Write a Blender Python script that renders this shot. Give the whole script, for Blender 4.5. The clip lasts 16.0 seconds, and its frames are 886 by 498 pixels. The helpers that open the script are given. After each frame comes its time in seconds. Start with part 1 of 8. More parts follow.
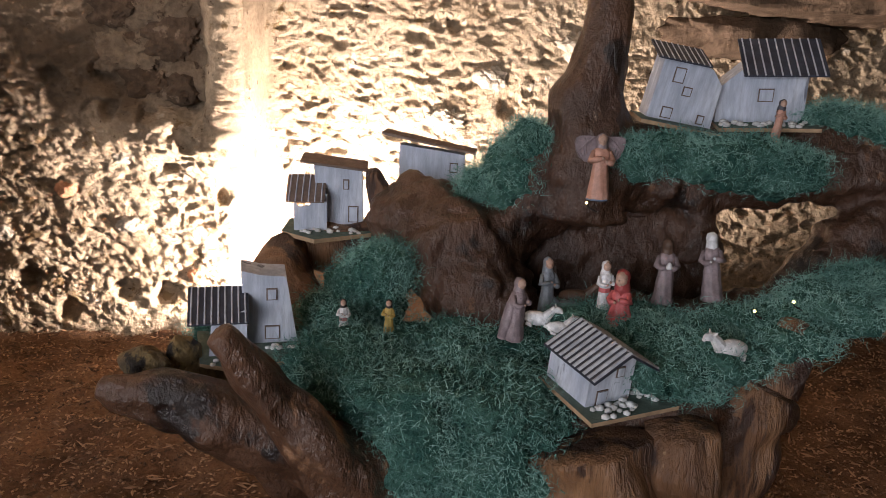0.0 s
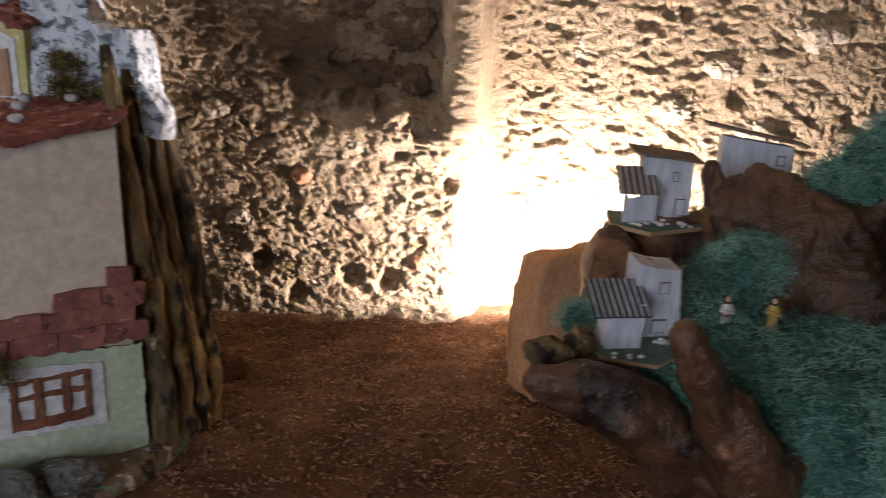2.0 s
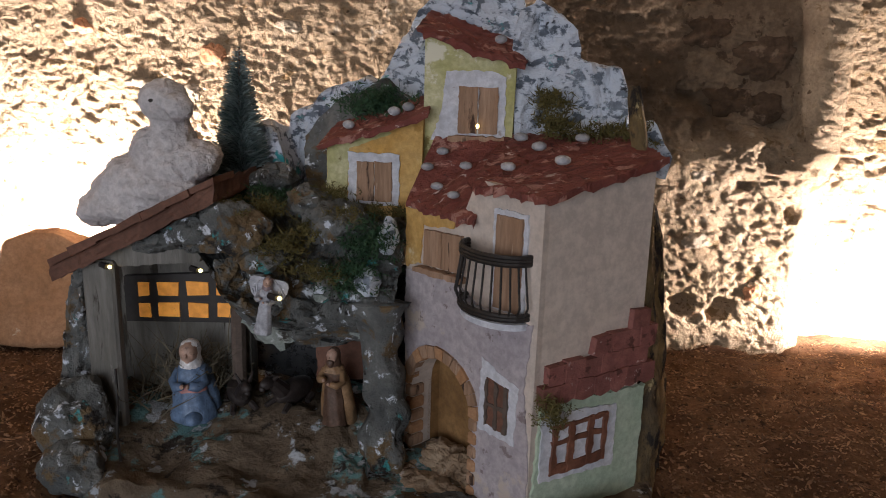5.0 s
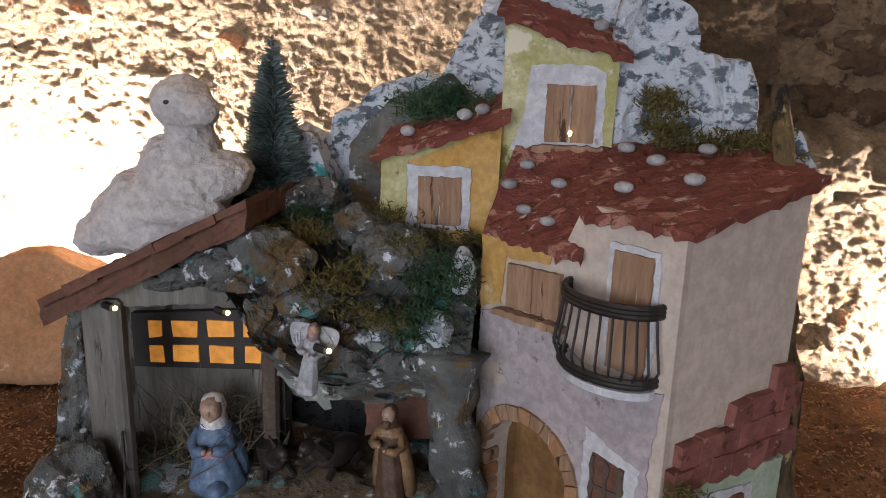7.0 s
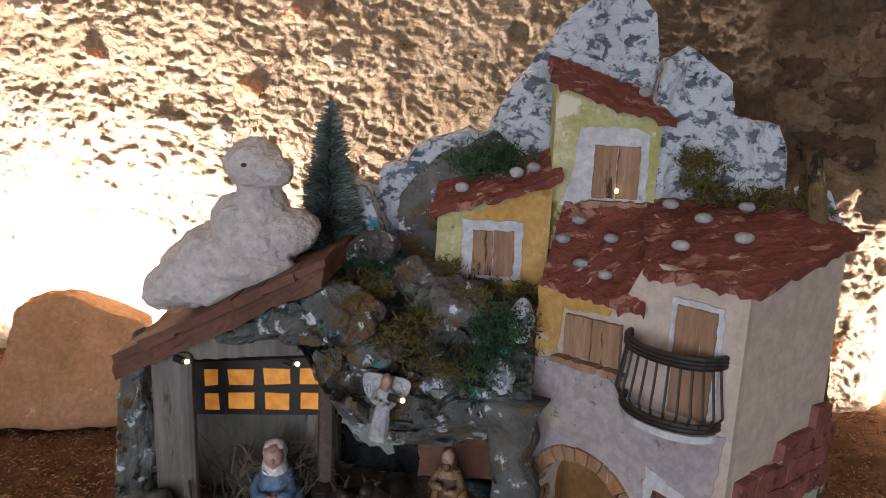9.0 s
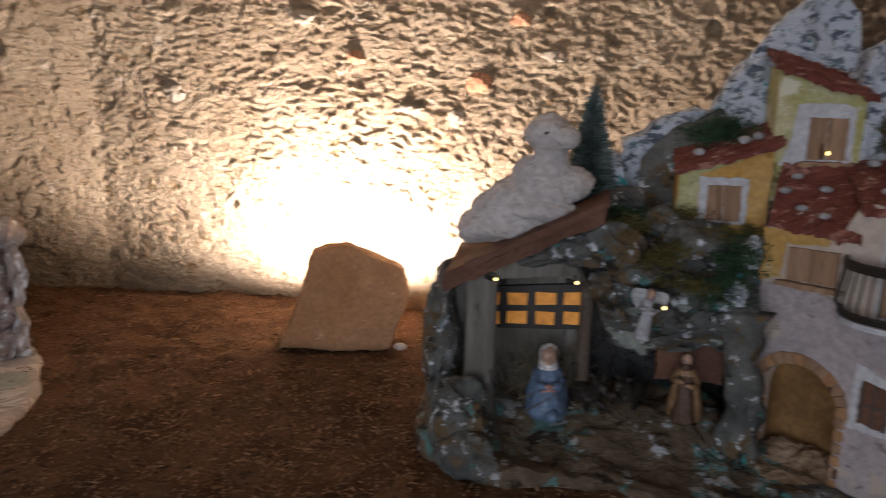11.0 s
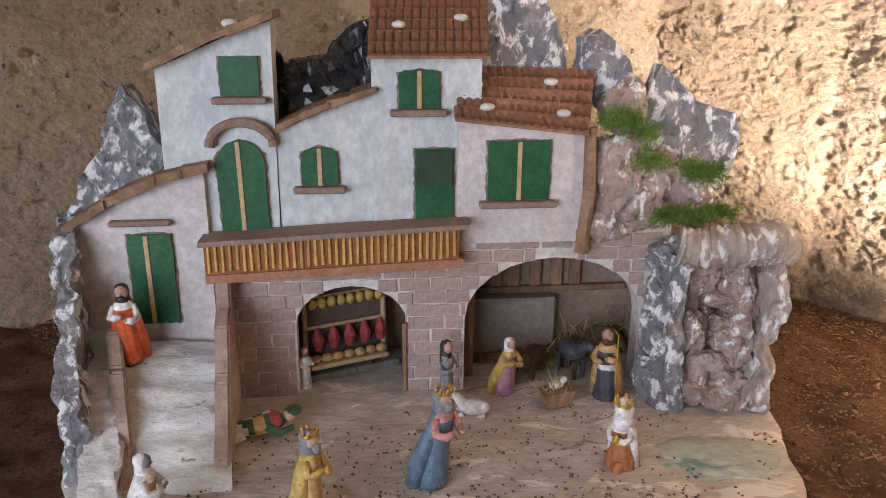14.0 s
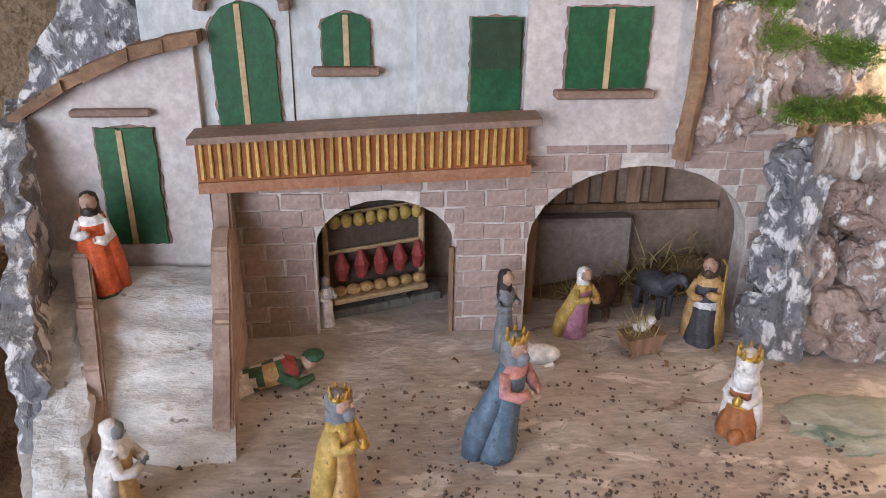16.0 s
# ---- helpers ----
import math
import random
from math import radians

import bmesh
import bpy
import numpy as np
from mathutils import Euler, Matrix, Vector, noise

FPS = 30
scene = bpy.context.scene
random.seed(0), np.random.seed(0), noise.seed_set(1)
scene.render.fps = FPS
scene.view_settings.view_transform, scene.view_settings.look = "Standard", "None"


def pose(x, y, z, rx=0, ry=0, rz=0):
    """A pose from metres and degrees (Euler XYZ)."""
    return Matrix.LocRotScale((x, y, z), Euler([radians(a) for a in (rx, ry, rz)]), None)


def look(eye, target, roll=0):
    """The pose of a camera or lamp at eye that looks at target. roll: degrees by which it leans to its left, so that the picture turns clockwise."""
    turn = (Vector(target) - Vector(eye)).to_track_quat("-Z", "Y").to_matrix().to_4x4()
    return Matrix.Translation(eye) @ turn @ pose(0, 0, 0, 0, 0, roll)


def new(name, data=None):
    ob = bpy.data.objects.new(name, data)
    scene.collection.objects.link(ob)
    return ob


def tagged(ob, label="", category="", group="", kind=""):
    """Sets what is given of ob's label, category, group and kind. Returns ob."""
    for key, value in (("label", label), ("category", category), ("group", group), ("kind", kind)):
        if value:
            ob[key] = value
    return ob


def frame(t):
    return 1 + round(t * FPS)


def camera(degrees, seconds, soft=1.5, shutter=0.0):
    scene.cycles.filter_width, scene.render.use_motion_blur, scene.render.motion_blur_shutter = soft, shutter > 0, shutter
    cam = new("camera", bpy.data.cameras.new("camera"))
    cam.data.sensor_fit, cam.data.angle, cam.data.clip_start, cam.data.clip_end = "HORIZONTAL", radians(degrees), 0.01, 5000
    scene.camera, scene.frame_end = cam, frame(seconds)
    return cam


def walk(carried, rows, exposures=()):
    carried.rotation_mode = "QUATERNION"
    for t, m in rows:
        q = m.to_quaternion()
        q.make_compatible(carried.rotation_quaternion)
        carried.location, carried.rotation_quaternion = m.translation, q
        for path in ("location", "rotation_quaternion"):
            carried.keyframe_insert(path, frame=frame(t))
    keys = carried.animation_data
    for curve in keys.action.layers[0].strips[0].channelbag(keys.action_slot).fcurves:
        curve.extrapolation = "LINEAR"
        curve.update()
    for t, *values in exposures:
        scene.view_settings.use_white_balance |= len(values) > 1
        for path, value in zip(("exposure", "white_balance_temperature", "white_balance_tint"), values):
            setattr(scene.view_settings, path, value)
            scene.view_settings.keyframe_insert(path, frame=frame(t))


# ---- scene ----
cam = camera(60.2, 16.0, 0.75, 0.3)
PATH = [
    (0, (0.003, 0.119, 0.563), (0.038, 2.06, 0.084), 2.2),
    (0.5, (-0.019, 0.137, 0.562), (0.013, 2.076, 0.07), 2.2),
    (1, (-0.069, 0.165, 0.553), (-0.09, 2.101, 0.052), 2.4),
    (1.5, (-0.146, 0.155, 0.547), (-0.26, 2.086, 0.04), 2.3),
    (2, (-0.276, 0.115, 0.553), (-0.463, 2.039, 0.041), 2.0),
    (2.5, (-0.469, 0.053, 0.548), (-0.683, 1.974, 0.037), 1.8),
    (3, (-0.652, 0.0, 0.556), (-0.875, 1.921, 0.046), 1.8),
    (3.5, (-0.742, -0.019, 0.561), (-0.984, 1.901, 0.055), 1.8),
    (4, (-0.803, 0.011, 0.571), (-1.05, 1.932, 0.073), 1.7),
    (4.5, (-0.854, 0.05, 0.571), (-1.108, 1.971, 0.078), 1.7),
    (5, (-0.902, 0.057, 0.57), (-1.161, 1.979, 0.08), 1.7),
    (5.2, (-0.916, 0.068, 0.572), (-1.174, 1.987, 0.074), 1.6),
    (7.5, (-1.058, 0.284, 0.564), (-1.307, 2.202, 0.056), 1.8),
    (8, (-1.09, 0.298, 0.597), (-1.317, 2.224, 0.108), 1.8),
    (8.2, (-1.099, 0.294, 0.605), (-1.306, 2.225, 0.124), 1.9),
    (10.3, (-1.241, -0.046, 0.614), (-1.303, 1.902, 0.166), 1.9),
    (10.5, (-1.257, -0.072, 0.604), (-1.37, 1.873, 0.151), 1.8),
    (11, (-1.341, -0.141, 0.599), (-1.723, 1.765, 0.129), 1.0),
    (11.5, (-1.49, -0.126, 0.584), (-2.21, 1.678, 0.107), 0.1),
    (12, (-1.694, -0.055, 0.569), (-2.686, 1.608, 0.069), 0.6),
    (12.5, (-1.797, 0.004, 0.561), (-3.026, 1.497, 0.05), 1.2),
    (13, (-1.882, 0.042, 0.553), (-3.249, 1.396, 0.006), 1.2),
    (13.5, (-1.967, 0.09, 0.57), (-3.356, 1.402, -0.022), 0.9),
    (14, (-2.034, 0.123, 0.58), (-3.443, 1.396, -0.049), 0.4),
    (14.5, (-2.088, 0.157, 0.564), (-3.486, 1.413, -0.121), 0.4),
    (15, (-2.129, 0.166, 0.539), (-3.509, 1.395, -0.226), 0.4),
    (15.5, (-2.181, 0.194, 0.473), (-3.548, 1.415, -0.328), 0.6),
    (16, (-2.237, 0.227, 0.478), (-3.607, 1.441, -0.328), 0.8),
]
EXPOSURES = [(0.0, 0.43), (1.0, 0.43), (1.5, 0.36), (2.0, -0.2), (3.0, -0.5), (5.0, -0.4), (7.5, 0.15), (8.2, 0.2), (10.3, -0.7), (11.5, -0.9), (12.0, -1.15), (12.5, -0.8), (13.0, 0.0), (13.5, 0.4), (14.5, 0.48), (15.5, 0.6), (16.0, 0.75)]
FLOOD_1, FLOOD_2, FRONT_FILL = 92.0, 162.0, 63.0
walk(cam, [(t, look(eye, target, roll)) for t, eye, target, roll in PATH], EXPOSURES)

# ---- light ----
world = bpy.data.worlds.new("sky")
scene.world = world
world.use_nodes = True
wn = world.node_tree.nodes
sky = wn.new("ShaderNodeTexSky")
sky.sky_type, sky.sun_disc, sky.sun_elevation, sky.sun_rotation = "NISHITA", False, radians(30), radians(200)
world.node_tree.links.new(sky.outputs[0], wn["Background"].inputs[0])
wn["Background"].inputs[1].default_value = 0.06


def lamp(name, kind, place, target, power, colour, **more):
    data = bpy.data.lights.new(name, kind)
    data.energy, data.color = power, colour
    for key, value in more.items():
        if key == "size":
            data.size = value
        elif key == "size_y":
            data.shape, data.size_y = "RECTANGLE", value
        elif key == "soft":
            data.shadow_soft_size = value
        elif key == "cone":
            data.spot_size, data.spot_blend = radians(value), 0.12 if value > 175 else 0.3
    ob = new(name, data)
    ob.matrix_world = look(place, target)
    return ob


WARM = (1.0, 0.855, 0.79)
COOL = (0.85, 0.885, 1.0)
# floodlights hidden behind the two stones, washing the wall
lamp("flood_beam_1", "SPOT", (-0.15, 1.550, 0.105), (-0.20, 1.76, 0.36), FLOOD_1, WARM, soft=0.03, cone=178)
lamp("flood_beam_2", "SPOT", (-1.92, 1.495, 0.130), (-1.94, 1.70, 0.41), FLOOD_2, WARM, soft=0.03, cone=172)
# added cool fill from the front, as if from an unseen entrance behind the visitor
lamp("front_fill", "AREA", (-1.75, -2.02, 0.62), (-1.6, 1.0, 0.2), FRONT_FILL, COOL, size=2.5, size_y=1.6)


# ---- noise on arrays ----
def lattice(q, seed):
    q = q.astype(np.int64)
    h = (q[..., 0] * 374761393 + q[..., 1] * 668265263 + q[..., 2] * 2147483647 + seed * 1274126177) & 0xFFFFFFFF
    h = ((h ^ (h >> 13)) * 1103515245) & 0xFFFFFFFF
    h = ((h ^ (h >> 16)) * 668265263) & 0xFFFFFFFF
    return ((h ^ (h >> 15)) & 0xFFFF) / 65535.0


def value_noise(p, seed=0):
    base = np.floor(p)
    f = p - base
    f = f * f * (3 - 2 * f)
    total = 0
    for i in (0, 1):
        for j in (0, 1):
            for k in (0, 1):
                w = (f[..., 0] if i else 1 - f[..., 0]) * (f[..., 1] if j else 1 - f[..., 1]) * (f[..., 2] if k else 1 - f[..., 2])
                total = total + w * lattice(base + np.array((i, j, k)), seed)
    return total


def fbm(p, scale, octaves=4, seed=0):
    p = np.asarray(p, float) * scale
    total, amp, norm = 0, 1.0, 0.0
    for o in range(octaves):
        total = total + amp * value_noise(p * (2.03 ** o) + 17.3 * o, seed + o)
        norm += amp
        amp *= 0.5
    return total / norm


def ramp(x, a, b):
    t = np.clip((x - a) / (b - a), 0, 1)
    return t * t * (3 - 2 * t)


# ---- materials ----
def material(name, c1, c2, scale=12.0, rough=0.8, bump=0.3, fine=90.0, spots=None, stretch=(1, 1, 1), metal=0.0, spec=0.4, vary=0.0, depth=0.004):
    """Two colours mixed by a broad noise, darkened by a fine one, with optional dabs: (colour, scale, threshold)."""
    m = bpy.data.materials.new(name)
    m.use_nodes = True
    nt = m.node_tree
    n, ln = nt.nodes, nt.links.new
    bsdf = n["Principled BSDF"]
    bsdf.inputs["Roughness"].default_value, bsdf.inputs["Metallic"].default_value = rough, metal
    bsdf.inputs["Specular IOR Level"].default_value = spec
    co = n.new("ShaderNodeTexCoord")
    mp = n.new("ShaderNodeMapping")
    mp.inputs["Scale"].default_value = stretch
    ln(co.outputs["Object"], mp.inputs[0])

    def tex(sc, detail=5.0, rg=0.6, bend=0.0):
        t = n.new("ShaderNodeTexNoise")
        t.inputs["Scale"].default_value, t.inputs["Detail"].default_value, t.inputs["Roughness"].default_value = sc, detail, rg
        t.inputs["Distortion"].default_value = bend
        ln(mp.outputs[0], t.inputs["Vector"])
        return t.outputs["Fac"]

    def mapped(val, a, b):
        r = n.new("ShaderNodeMapRange")
        r.inputs[1].default_value, r.inputs[2].default_value = a, b
        ln(val, r.inputs[0])
        return r.outputs[0]

    def mix(fac, a, b, mode="MIX"):
        x = n.new("ShaderNodeMix")
        x.data_type, x.blend_type = "RGBA", mode
        for sock, v in ((x.inputs[0], fac), (x.inputs[6], a), (x.inputs[7], b)):
            if isinstance(v, (int, float)):
                sock.default_value = v
            elif isinstance(v, tuple):
                sock.default_value = (*v, 1)
            else:
                ln(v, sock)
        return x.outputs[2]

    col = mix(mapped(tex(scale), 0.35, 0.65), c1, c2)
    f = tex(fine, 6.0, 0.7)
    dark = tuple(0.55 * a for a in c1)
    col = mix(mapped(f, 0.62, 0.40), col, mix(0.5, col, dark), "MIX")
    for s in spots or ():
        sc, sf, th = s[0], s[1], s[2]
        col = mix(mapped(tex(sf, 7.0, 0.65, s[3] if len(s) > 3 else 0.0), th, th + 0.045), col, sc)
    if vary:
        oi = n.new("ShaderNodeObjectInfo")
        hs = n.new("ShaderNodeHueSaturation")
        ln(mapped(oi.outputs["Random"], 0, 1), hs.inputs["Value"])
        hs.inputs["Value"].default_value = 1
        r = n.new("ShaderNodeMapRange")
        r.inputs[3].default_value, r.inputs[4].default_value = 1 - vary, 1 + vary
        ln(oi.outputs["Random"], r.inputs[0])
        ln(r.outputs[0], hs.inputs["Value"])
        ln(col, hs.inputs["Color"])
        col = hs.outputs[0]
    ln(col, bsdf.inputs["Base Color"])
    b = n.new("ShaderNodeBump")
    b.inputs["Strength"].default_value, b.inputs["Distance"].default_value = bump, depth
    ln(f, b.inputs["Height"])
    ln(b.outputs[0], bsdf.inputs["Normal"])
    rr = n.new("ShaderNodeMapRange")
    rr.inputs[3].default_value, rr.inputs[4].default_value = max(rough - 0.12, 0.05), min(rough + 0.12, 1)
    ln(f, rr.inputs[0])
    ln(rr.outputs[0], bsdf.inputs["Roughness"])
    return m


def island_material(name, c1, c2, rough=0.85):
    """For heaps of small pieces in one mesh: each piece has its own shade between two colours."""
    m = bpy.data.materials.new(name)
    m.use_nodes = True
    n, ln = m.node_tree.nodes, m.node_tree.links.new
    g, r = n.new("ShaderNodeNewGeometry"), n.new("ShaderNodeMix")
    r.data_type = "RGBA"
    r.inputs[6].default_value, r.inputs[7].default_value = (*c1, 1), (*c2, 1)
    co, t, mr, av = n.new("ShaderNodeTexCoord"), n.new("ShaderNodeTexNoise"), n.new("ShaderNodeMapRange"), n.new("ShaderNodeMix")
    t.inputs["Scale"].default_value, t.inputs["Detail"].default_value = 24, 4
    mr.inputs[1].default_value, mr.inputs[2].default_value = 0.35, 0.65
    ln(co.outputs["Object"], t.inputs["Vector"])
    ln(t.outputs["Fac"], mr.inputs[0])
    av.inputs[0].default_value = 0.5
    ln(g.outputs["Random Per Island"], av.inputs[2])
    ln(mr.outputs[0], av.inputs[3])
    ln(av.outputs[0], r.inputs[0])
    ln(r.outputs[2], n["Principled BSDF"].inputs["Base Color"])
    n["Principled BSDF"].inputs["Roughness"].default_value = rough
    n["Principled BSDF"].inputs["Specular IOR Level"].default_value = 0.25
    return m


def glow(name, colour, strength):
    m = bpy.data.materials.new(name)
    m.use_nodes = True
    b = m.node_tree.nodes["Principled BSDF"]
    b.inputs["Base Color"].default_value = (*colour, 1)
    b.inputs["Emission Color"].default_value = (*colour, 1)
    b.inputs["Emission Strength"].default_value = strength
    return m


def paper_glow(name, c1, c2, strength):
    """Stained paper with a lamp behind it."""
    m = glow(name, c2, strength)
    n, ln = m.node_tree.nodes, m.node_tree.links.new
    co, t, x = n.new("ShaderNodeTexCoord"), n.new("ShaderNodeTexNoise"), n.new("ShaderNodeMix")
    t.inputs["Scale"].default_value, t.inputs["Detail"].default_value = 70, 6
    x.data_type = "RGBA"
    x.inputs[6].default_value, x.inputs[7].default_value = (*c1, 1), (*c2, 1)
    ln(co.outputs["Object"], t.inputs["Vector"])
    ln(t.outputs["Fac"], x.inputs[0])
    ln(x.outputs[2], n["Principled BSDF"].inputs["Emission Color"])
    ln(x.outputs[2], n["Principled BSDF"].inputs["Base Color"])
    return m


WALL = material("tuff_wall", (0.38, 0.285, 0.19), (0.50, 0.395, 0.28), 7, 0.95, 1.0, 120, [((0.24, 0.165, 0.09), 24, 0.60), ((0.57, 0.49, 0.39), 17, 0.63), ((0.12, 0.08, 0.05), 60, 0.62)], spec=0.1, depth=0.012)


def stain_and_shade(m, centre, radius, stain_dark):
    """A blotchy stain with a broken edge that also holds painted shade, on top of a material's own colour."""
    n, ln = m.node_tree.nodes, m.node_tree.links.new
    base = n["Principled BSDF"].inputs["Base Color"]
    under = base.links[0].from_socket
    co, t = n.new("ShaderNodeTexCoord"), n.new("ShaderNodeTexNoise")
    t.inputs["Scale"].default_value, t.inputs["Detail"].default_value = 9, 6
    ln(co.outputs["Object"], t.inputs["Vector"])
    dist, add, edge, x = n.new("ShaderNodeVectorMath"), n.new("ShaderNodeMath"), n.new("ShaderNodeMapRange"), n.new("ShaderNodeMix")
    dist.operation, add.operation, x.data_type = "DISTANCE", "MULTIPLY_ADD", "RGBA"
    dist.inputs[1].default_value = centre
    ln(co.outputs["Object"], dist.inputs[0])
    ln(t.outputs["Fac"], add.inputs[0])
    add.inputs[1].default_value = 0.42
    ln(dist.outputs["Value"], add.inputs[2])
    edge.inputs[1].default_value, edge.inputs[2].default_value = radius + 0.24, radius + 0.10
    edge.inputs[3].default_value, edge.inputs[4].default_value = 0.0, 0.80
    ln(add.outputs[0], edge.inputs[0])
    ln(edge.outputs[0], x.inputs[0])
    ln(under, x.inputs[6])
    x.inputs[7].default_value = (*stain_dark, 1)
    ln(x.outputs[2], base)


# Partly a real stain, partly the boss's shade put into the wall colour.
stain_and_shade(WALL, (-0.68, 1.63, 0.70), 0.35, (0.11, 0.075, 0.05))
# Darkened to hold the shade of the boss and overhang, besides stain.
WALLDARK = material("shade_dark_rock", (0.075, 0.05, 0.032), (0.14, 0.095, 0.065), 9, 0.95, 1.0, 60, [((0.22, 0.16, 0.11), 14, 0.62)], spec=0.1, depth=0.01)
GREYSTONE = material("grey_stone", (0.30, 0.25, 0.19), (0.42, 0.36, 0.29), 20, 0.9, 0.6, 150, spec=0.15)
REDBRICK = material("red_brick_bit", (0.42, 0.20, 0.11), (0.50, 0.28, 0.17), 40, 0.9, 0.6, 150, spec=0.15)
SOIL = material("brown_litter", (0.085, 0.045, 0.026), (0.19, 0.105, 0.058), 9, 0.95, 0.9, 140, [((0.05, 0.03, 0.02), 60, 0.58)], spec=0.1)
CHIP = island_material("wood_chip", (0.030, 0.016, 0.010), (0.33, 0.195, 0.11))
STONE = material("brown_stone", (0.38, 0.20, 0.10), (0.46, 0.27, 0.155), 8, 0.85, 0.35, 110, [((0.55, 0.42, 0.30), 30, 0.66)], spec=0.2)
# Stained rock, also darkened for the shade that lies on the boss.
STAINSHADE = material("stained_shaded_rock", (0.17, 0.12, 0.08), (0.27, 0.20, 0.135), 14, 0.95, 1.0, 70, [((0.09, 0.06, 0.04), 30, 0.58)], spec=0.1, depth=0.01)
REDTILE = material("mauve_red_tile", (0.21, 0.075, 0.065), (0.31, 0.125, 0.105), 30, 0.75, 0.8, 70, [((0.10, 0.035, 0.03), 40, 0.60), ((0.50, 0.36, 0.34), 46, 0.63)], vary=0.15)
BARK = material("root_wood", (0.046, 0.021, 0.012), (0.135, 0.065, 0.036), 5, 0.34, 1.0, 26, [((0.27, 0.14, 0.075), 8, 0.62), ((0.014, 0.007, 0.005), 11, 0.56), ((0.28, 0.20, 0.15), 34, 0.66)], stretch=(1.2, 1.2, 0.8), spec=0.6, depth=0.012)
BARE = material("bare_root_wood", (0.13, 0.06, 0.03), (0.30, 0.155, 0.075), 14, 0.42, 1.0, 36, [((0.045, 0.02, 0.012), 16, 0.52), ((0.46, 0.30, 0.18), 30, 0.66)], stretch=(1.6, 1.6, 0.22), spec=0.5, depth=0.012)
MOSS = island_material("moss_strand", (0.022, 0.11, 0.09), (0.31, 0.53, 0.46))
MOSSBED = material("moss_bed", (0.035, 0.11, 0.09), (0.12, 0.26, 0.21), 30, 0.95, 1.0, 150, spec=0.1, depth=0.01)
GRASS = island_material("bright_moss", (0.05, 0.11, 0.015), (0.19, 0.30, 0.06))
OLIVE = island_material("olive_moss", (0.045, 0.042, 0.014), (0.17, 0.14, 0.05))
NEEDLE = island_material("dark_moss", (0.010, 0.035, 0.018), (0.06, 0.12, 0.06))
HUTPAINT = material("grey_white_paint", (0.42, 0.46, 0.56), (0.66, 0.69, 0.76), 26, 0.7, 0.3, 130, [((0.16, 0.17, 0.21), 38, 0.62)], stretch=(1, 1, 0.18))
HUTGROUND = material("grey_green_paint", (0.10, 0.15, 0.125), (0.17, 0.21, 0.18), 40, 0.85, 0.4, 150)
CARD = material("raw_board", (0.36, 0.24, 0.14), (0.44, 0.31, 0.19), 30, 0.8, 0.2, 120)
ROOFDARK = material("blue_black_roof", (0.022, 0.026, 0.04), (0.05, 0.055, 0.075), 40, 0.55, 0.2, 120)
ROOFLINE = material("pale_roof_rib", (0.38, 0.40, 0.45), (0.58, 0.60, 0.64), 60, 0.7, 0.2, 160)
ROOFBROWN = material("brown_card_roof", (0.13, 0.09, 0.075), (0.2, 0.15, 0.125), 40, 0.8, 0.2, 120)
PEBBLE = material("white_pebble", (0.62, 0.62, 0.62), (0.78, 0.77, 0.75), 60, 0.6, 0.2, 150, vary=0.15)
PLASTER = material("white_plaster", (0.55, 0.60, 0.64), (0.66, 0.69, 0.71), 14, 0.75, 0.25, 90, [((0.52, 0.54, 0.57), 24, 0.66)], stretch=(1, 1, 0.6))
PINKPLASTER = material("pinkish_plaster", (0.58, 0.54, 0.55), (0.66, 0.63, 0.64), 16, 0.75, 0.25, 90, [((0.46, 0.36, 0.32), 22, 0.68)])
SNOW = material("snow_painted_plaster", (0.62, 0.63, 0.65), (0.75, 0.755, 0.76), 18, 0.8, 0.8, 60, [((0.47, 0.43, 0.41), 24, 0.61), ((0.24, 0.21, 0.20), 50, 0.64)], stretch=(0.6, 1, 1), depth=0.006)
GREEN = material("green_shutter_paint", (0.012, 0.085, 0.035), (0.022, 0.125, 0.052), 30, 0.5, 0.2, 120)
DARKGREEN = material("dark_green_paint", (0.025, 0.055, 0.03), (0.035, 0.075, 0.04), 30, 0.55, 0.2, 120)
TRIMWOOD = material("tan_wood_trim", (0.50, 0.36, 0.20), (0.58, 0.44, 0.27), 50, 0.7, 0.2, 150)
SILL = material("mauve_brown_sill", (0.25, 0.17, 0.14), (0.34, 0.24, 0.20), 40, 0.8, 0.3, 150)
TILE = material("terracotta_tile", (0.24, 0.115, 0.075), (0.36, 0.195, 0.125), 30, 0.7, 0.4, 120, [((0.12, 0.05, 0.035), 50, 0.62)])
OCHREROOF = material("brown_roof_edge", (0.20, 0.115, 0.065), (0.38, 0.24, 0.15), 30, 0.7, 0.6, 90, [((0.50, 0.40, 0.32), 34, 0.64), ((0.09, 0.05, 0.03), 34, 0.63)])
BRICKPAINT = material("mauve_brick", (0.375, 0.285, 0.26), (0.49, 0.395, 0.365), 30, 0.85, 0.4, 150, [((0.60, 0.53, 0.51), 50, 0.63), ((0.40, 0.24, 0.17), 24, 0.66)], vary=0.10)
BRICKRED = material("rust_brick", (0.36, 0.16, 0.09), (0.45, 0.24, 0.15), 40, 0.85, 0.4, 150, vary=0.12)
MORTAR = material("pale_mortar", (0.56, 0.50, 0.48), (0.74, 0.71, 0.70), 26, 0.9, 0.4, 110)
RAIL = material("rust_rail_paint", (0.27, 0.085, 0.025), (0.37, 0.14, 0.04), 40, 0.6, 0.2, 120)
STICK = material("ochre_stick", (0.50, 0.30, 0.08), (0.62, 0.42, 0.16), 80, 0.6, 0.2, 150, vary=0.25)
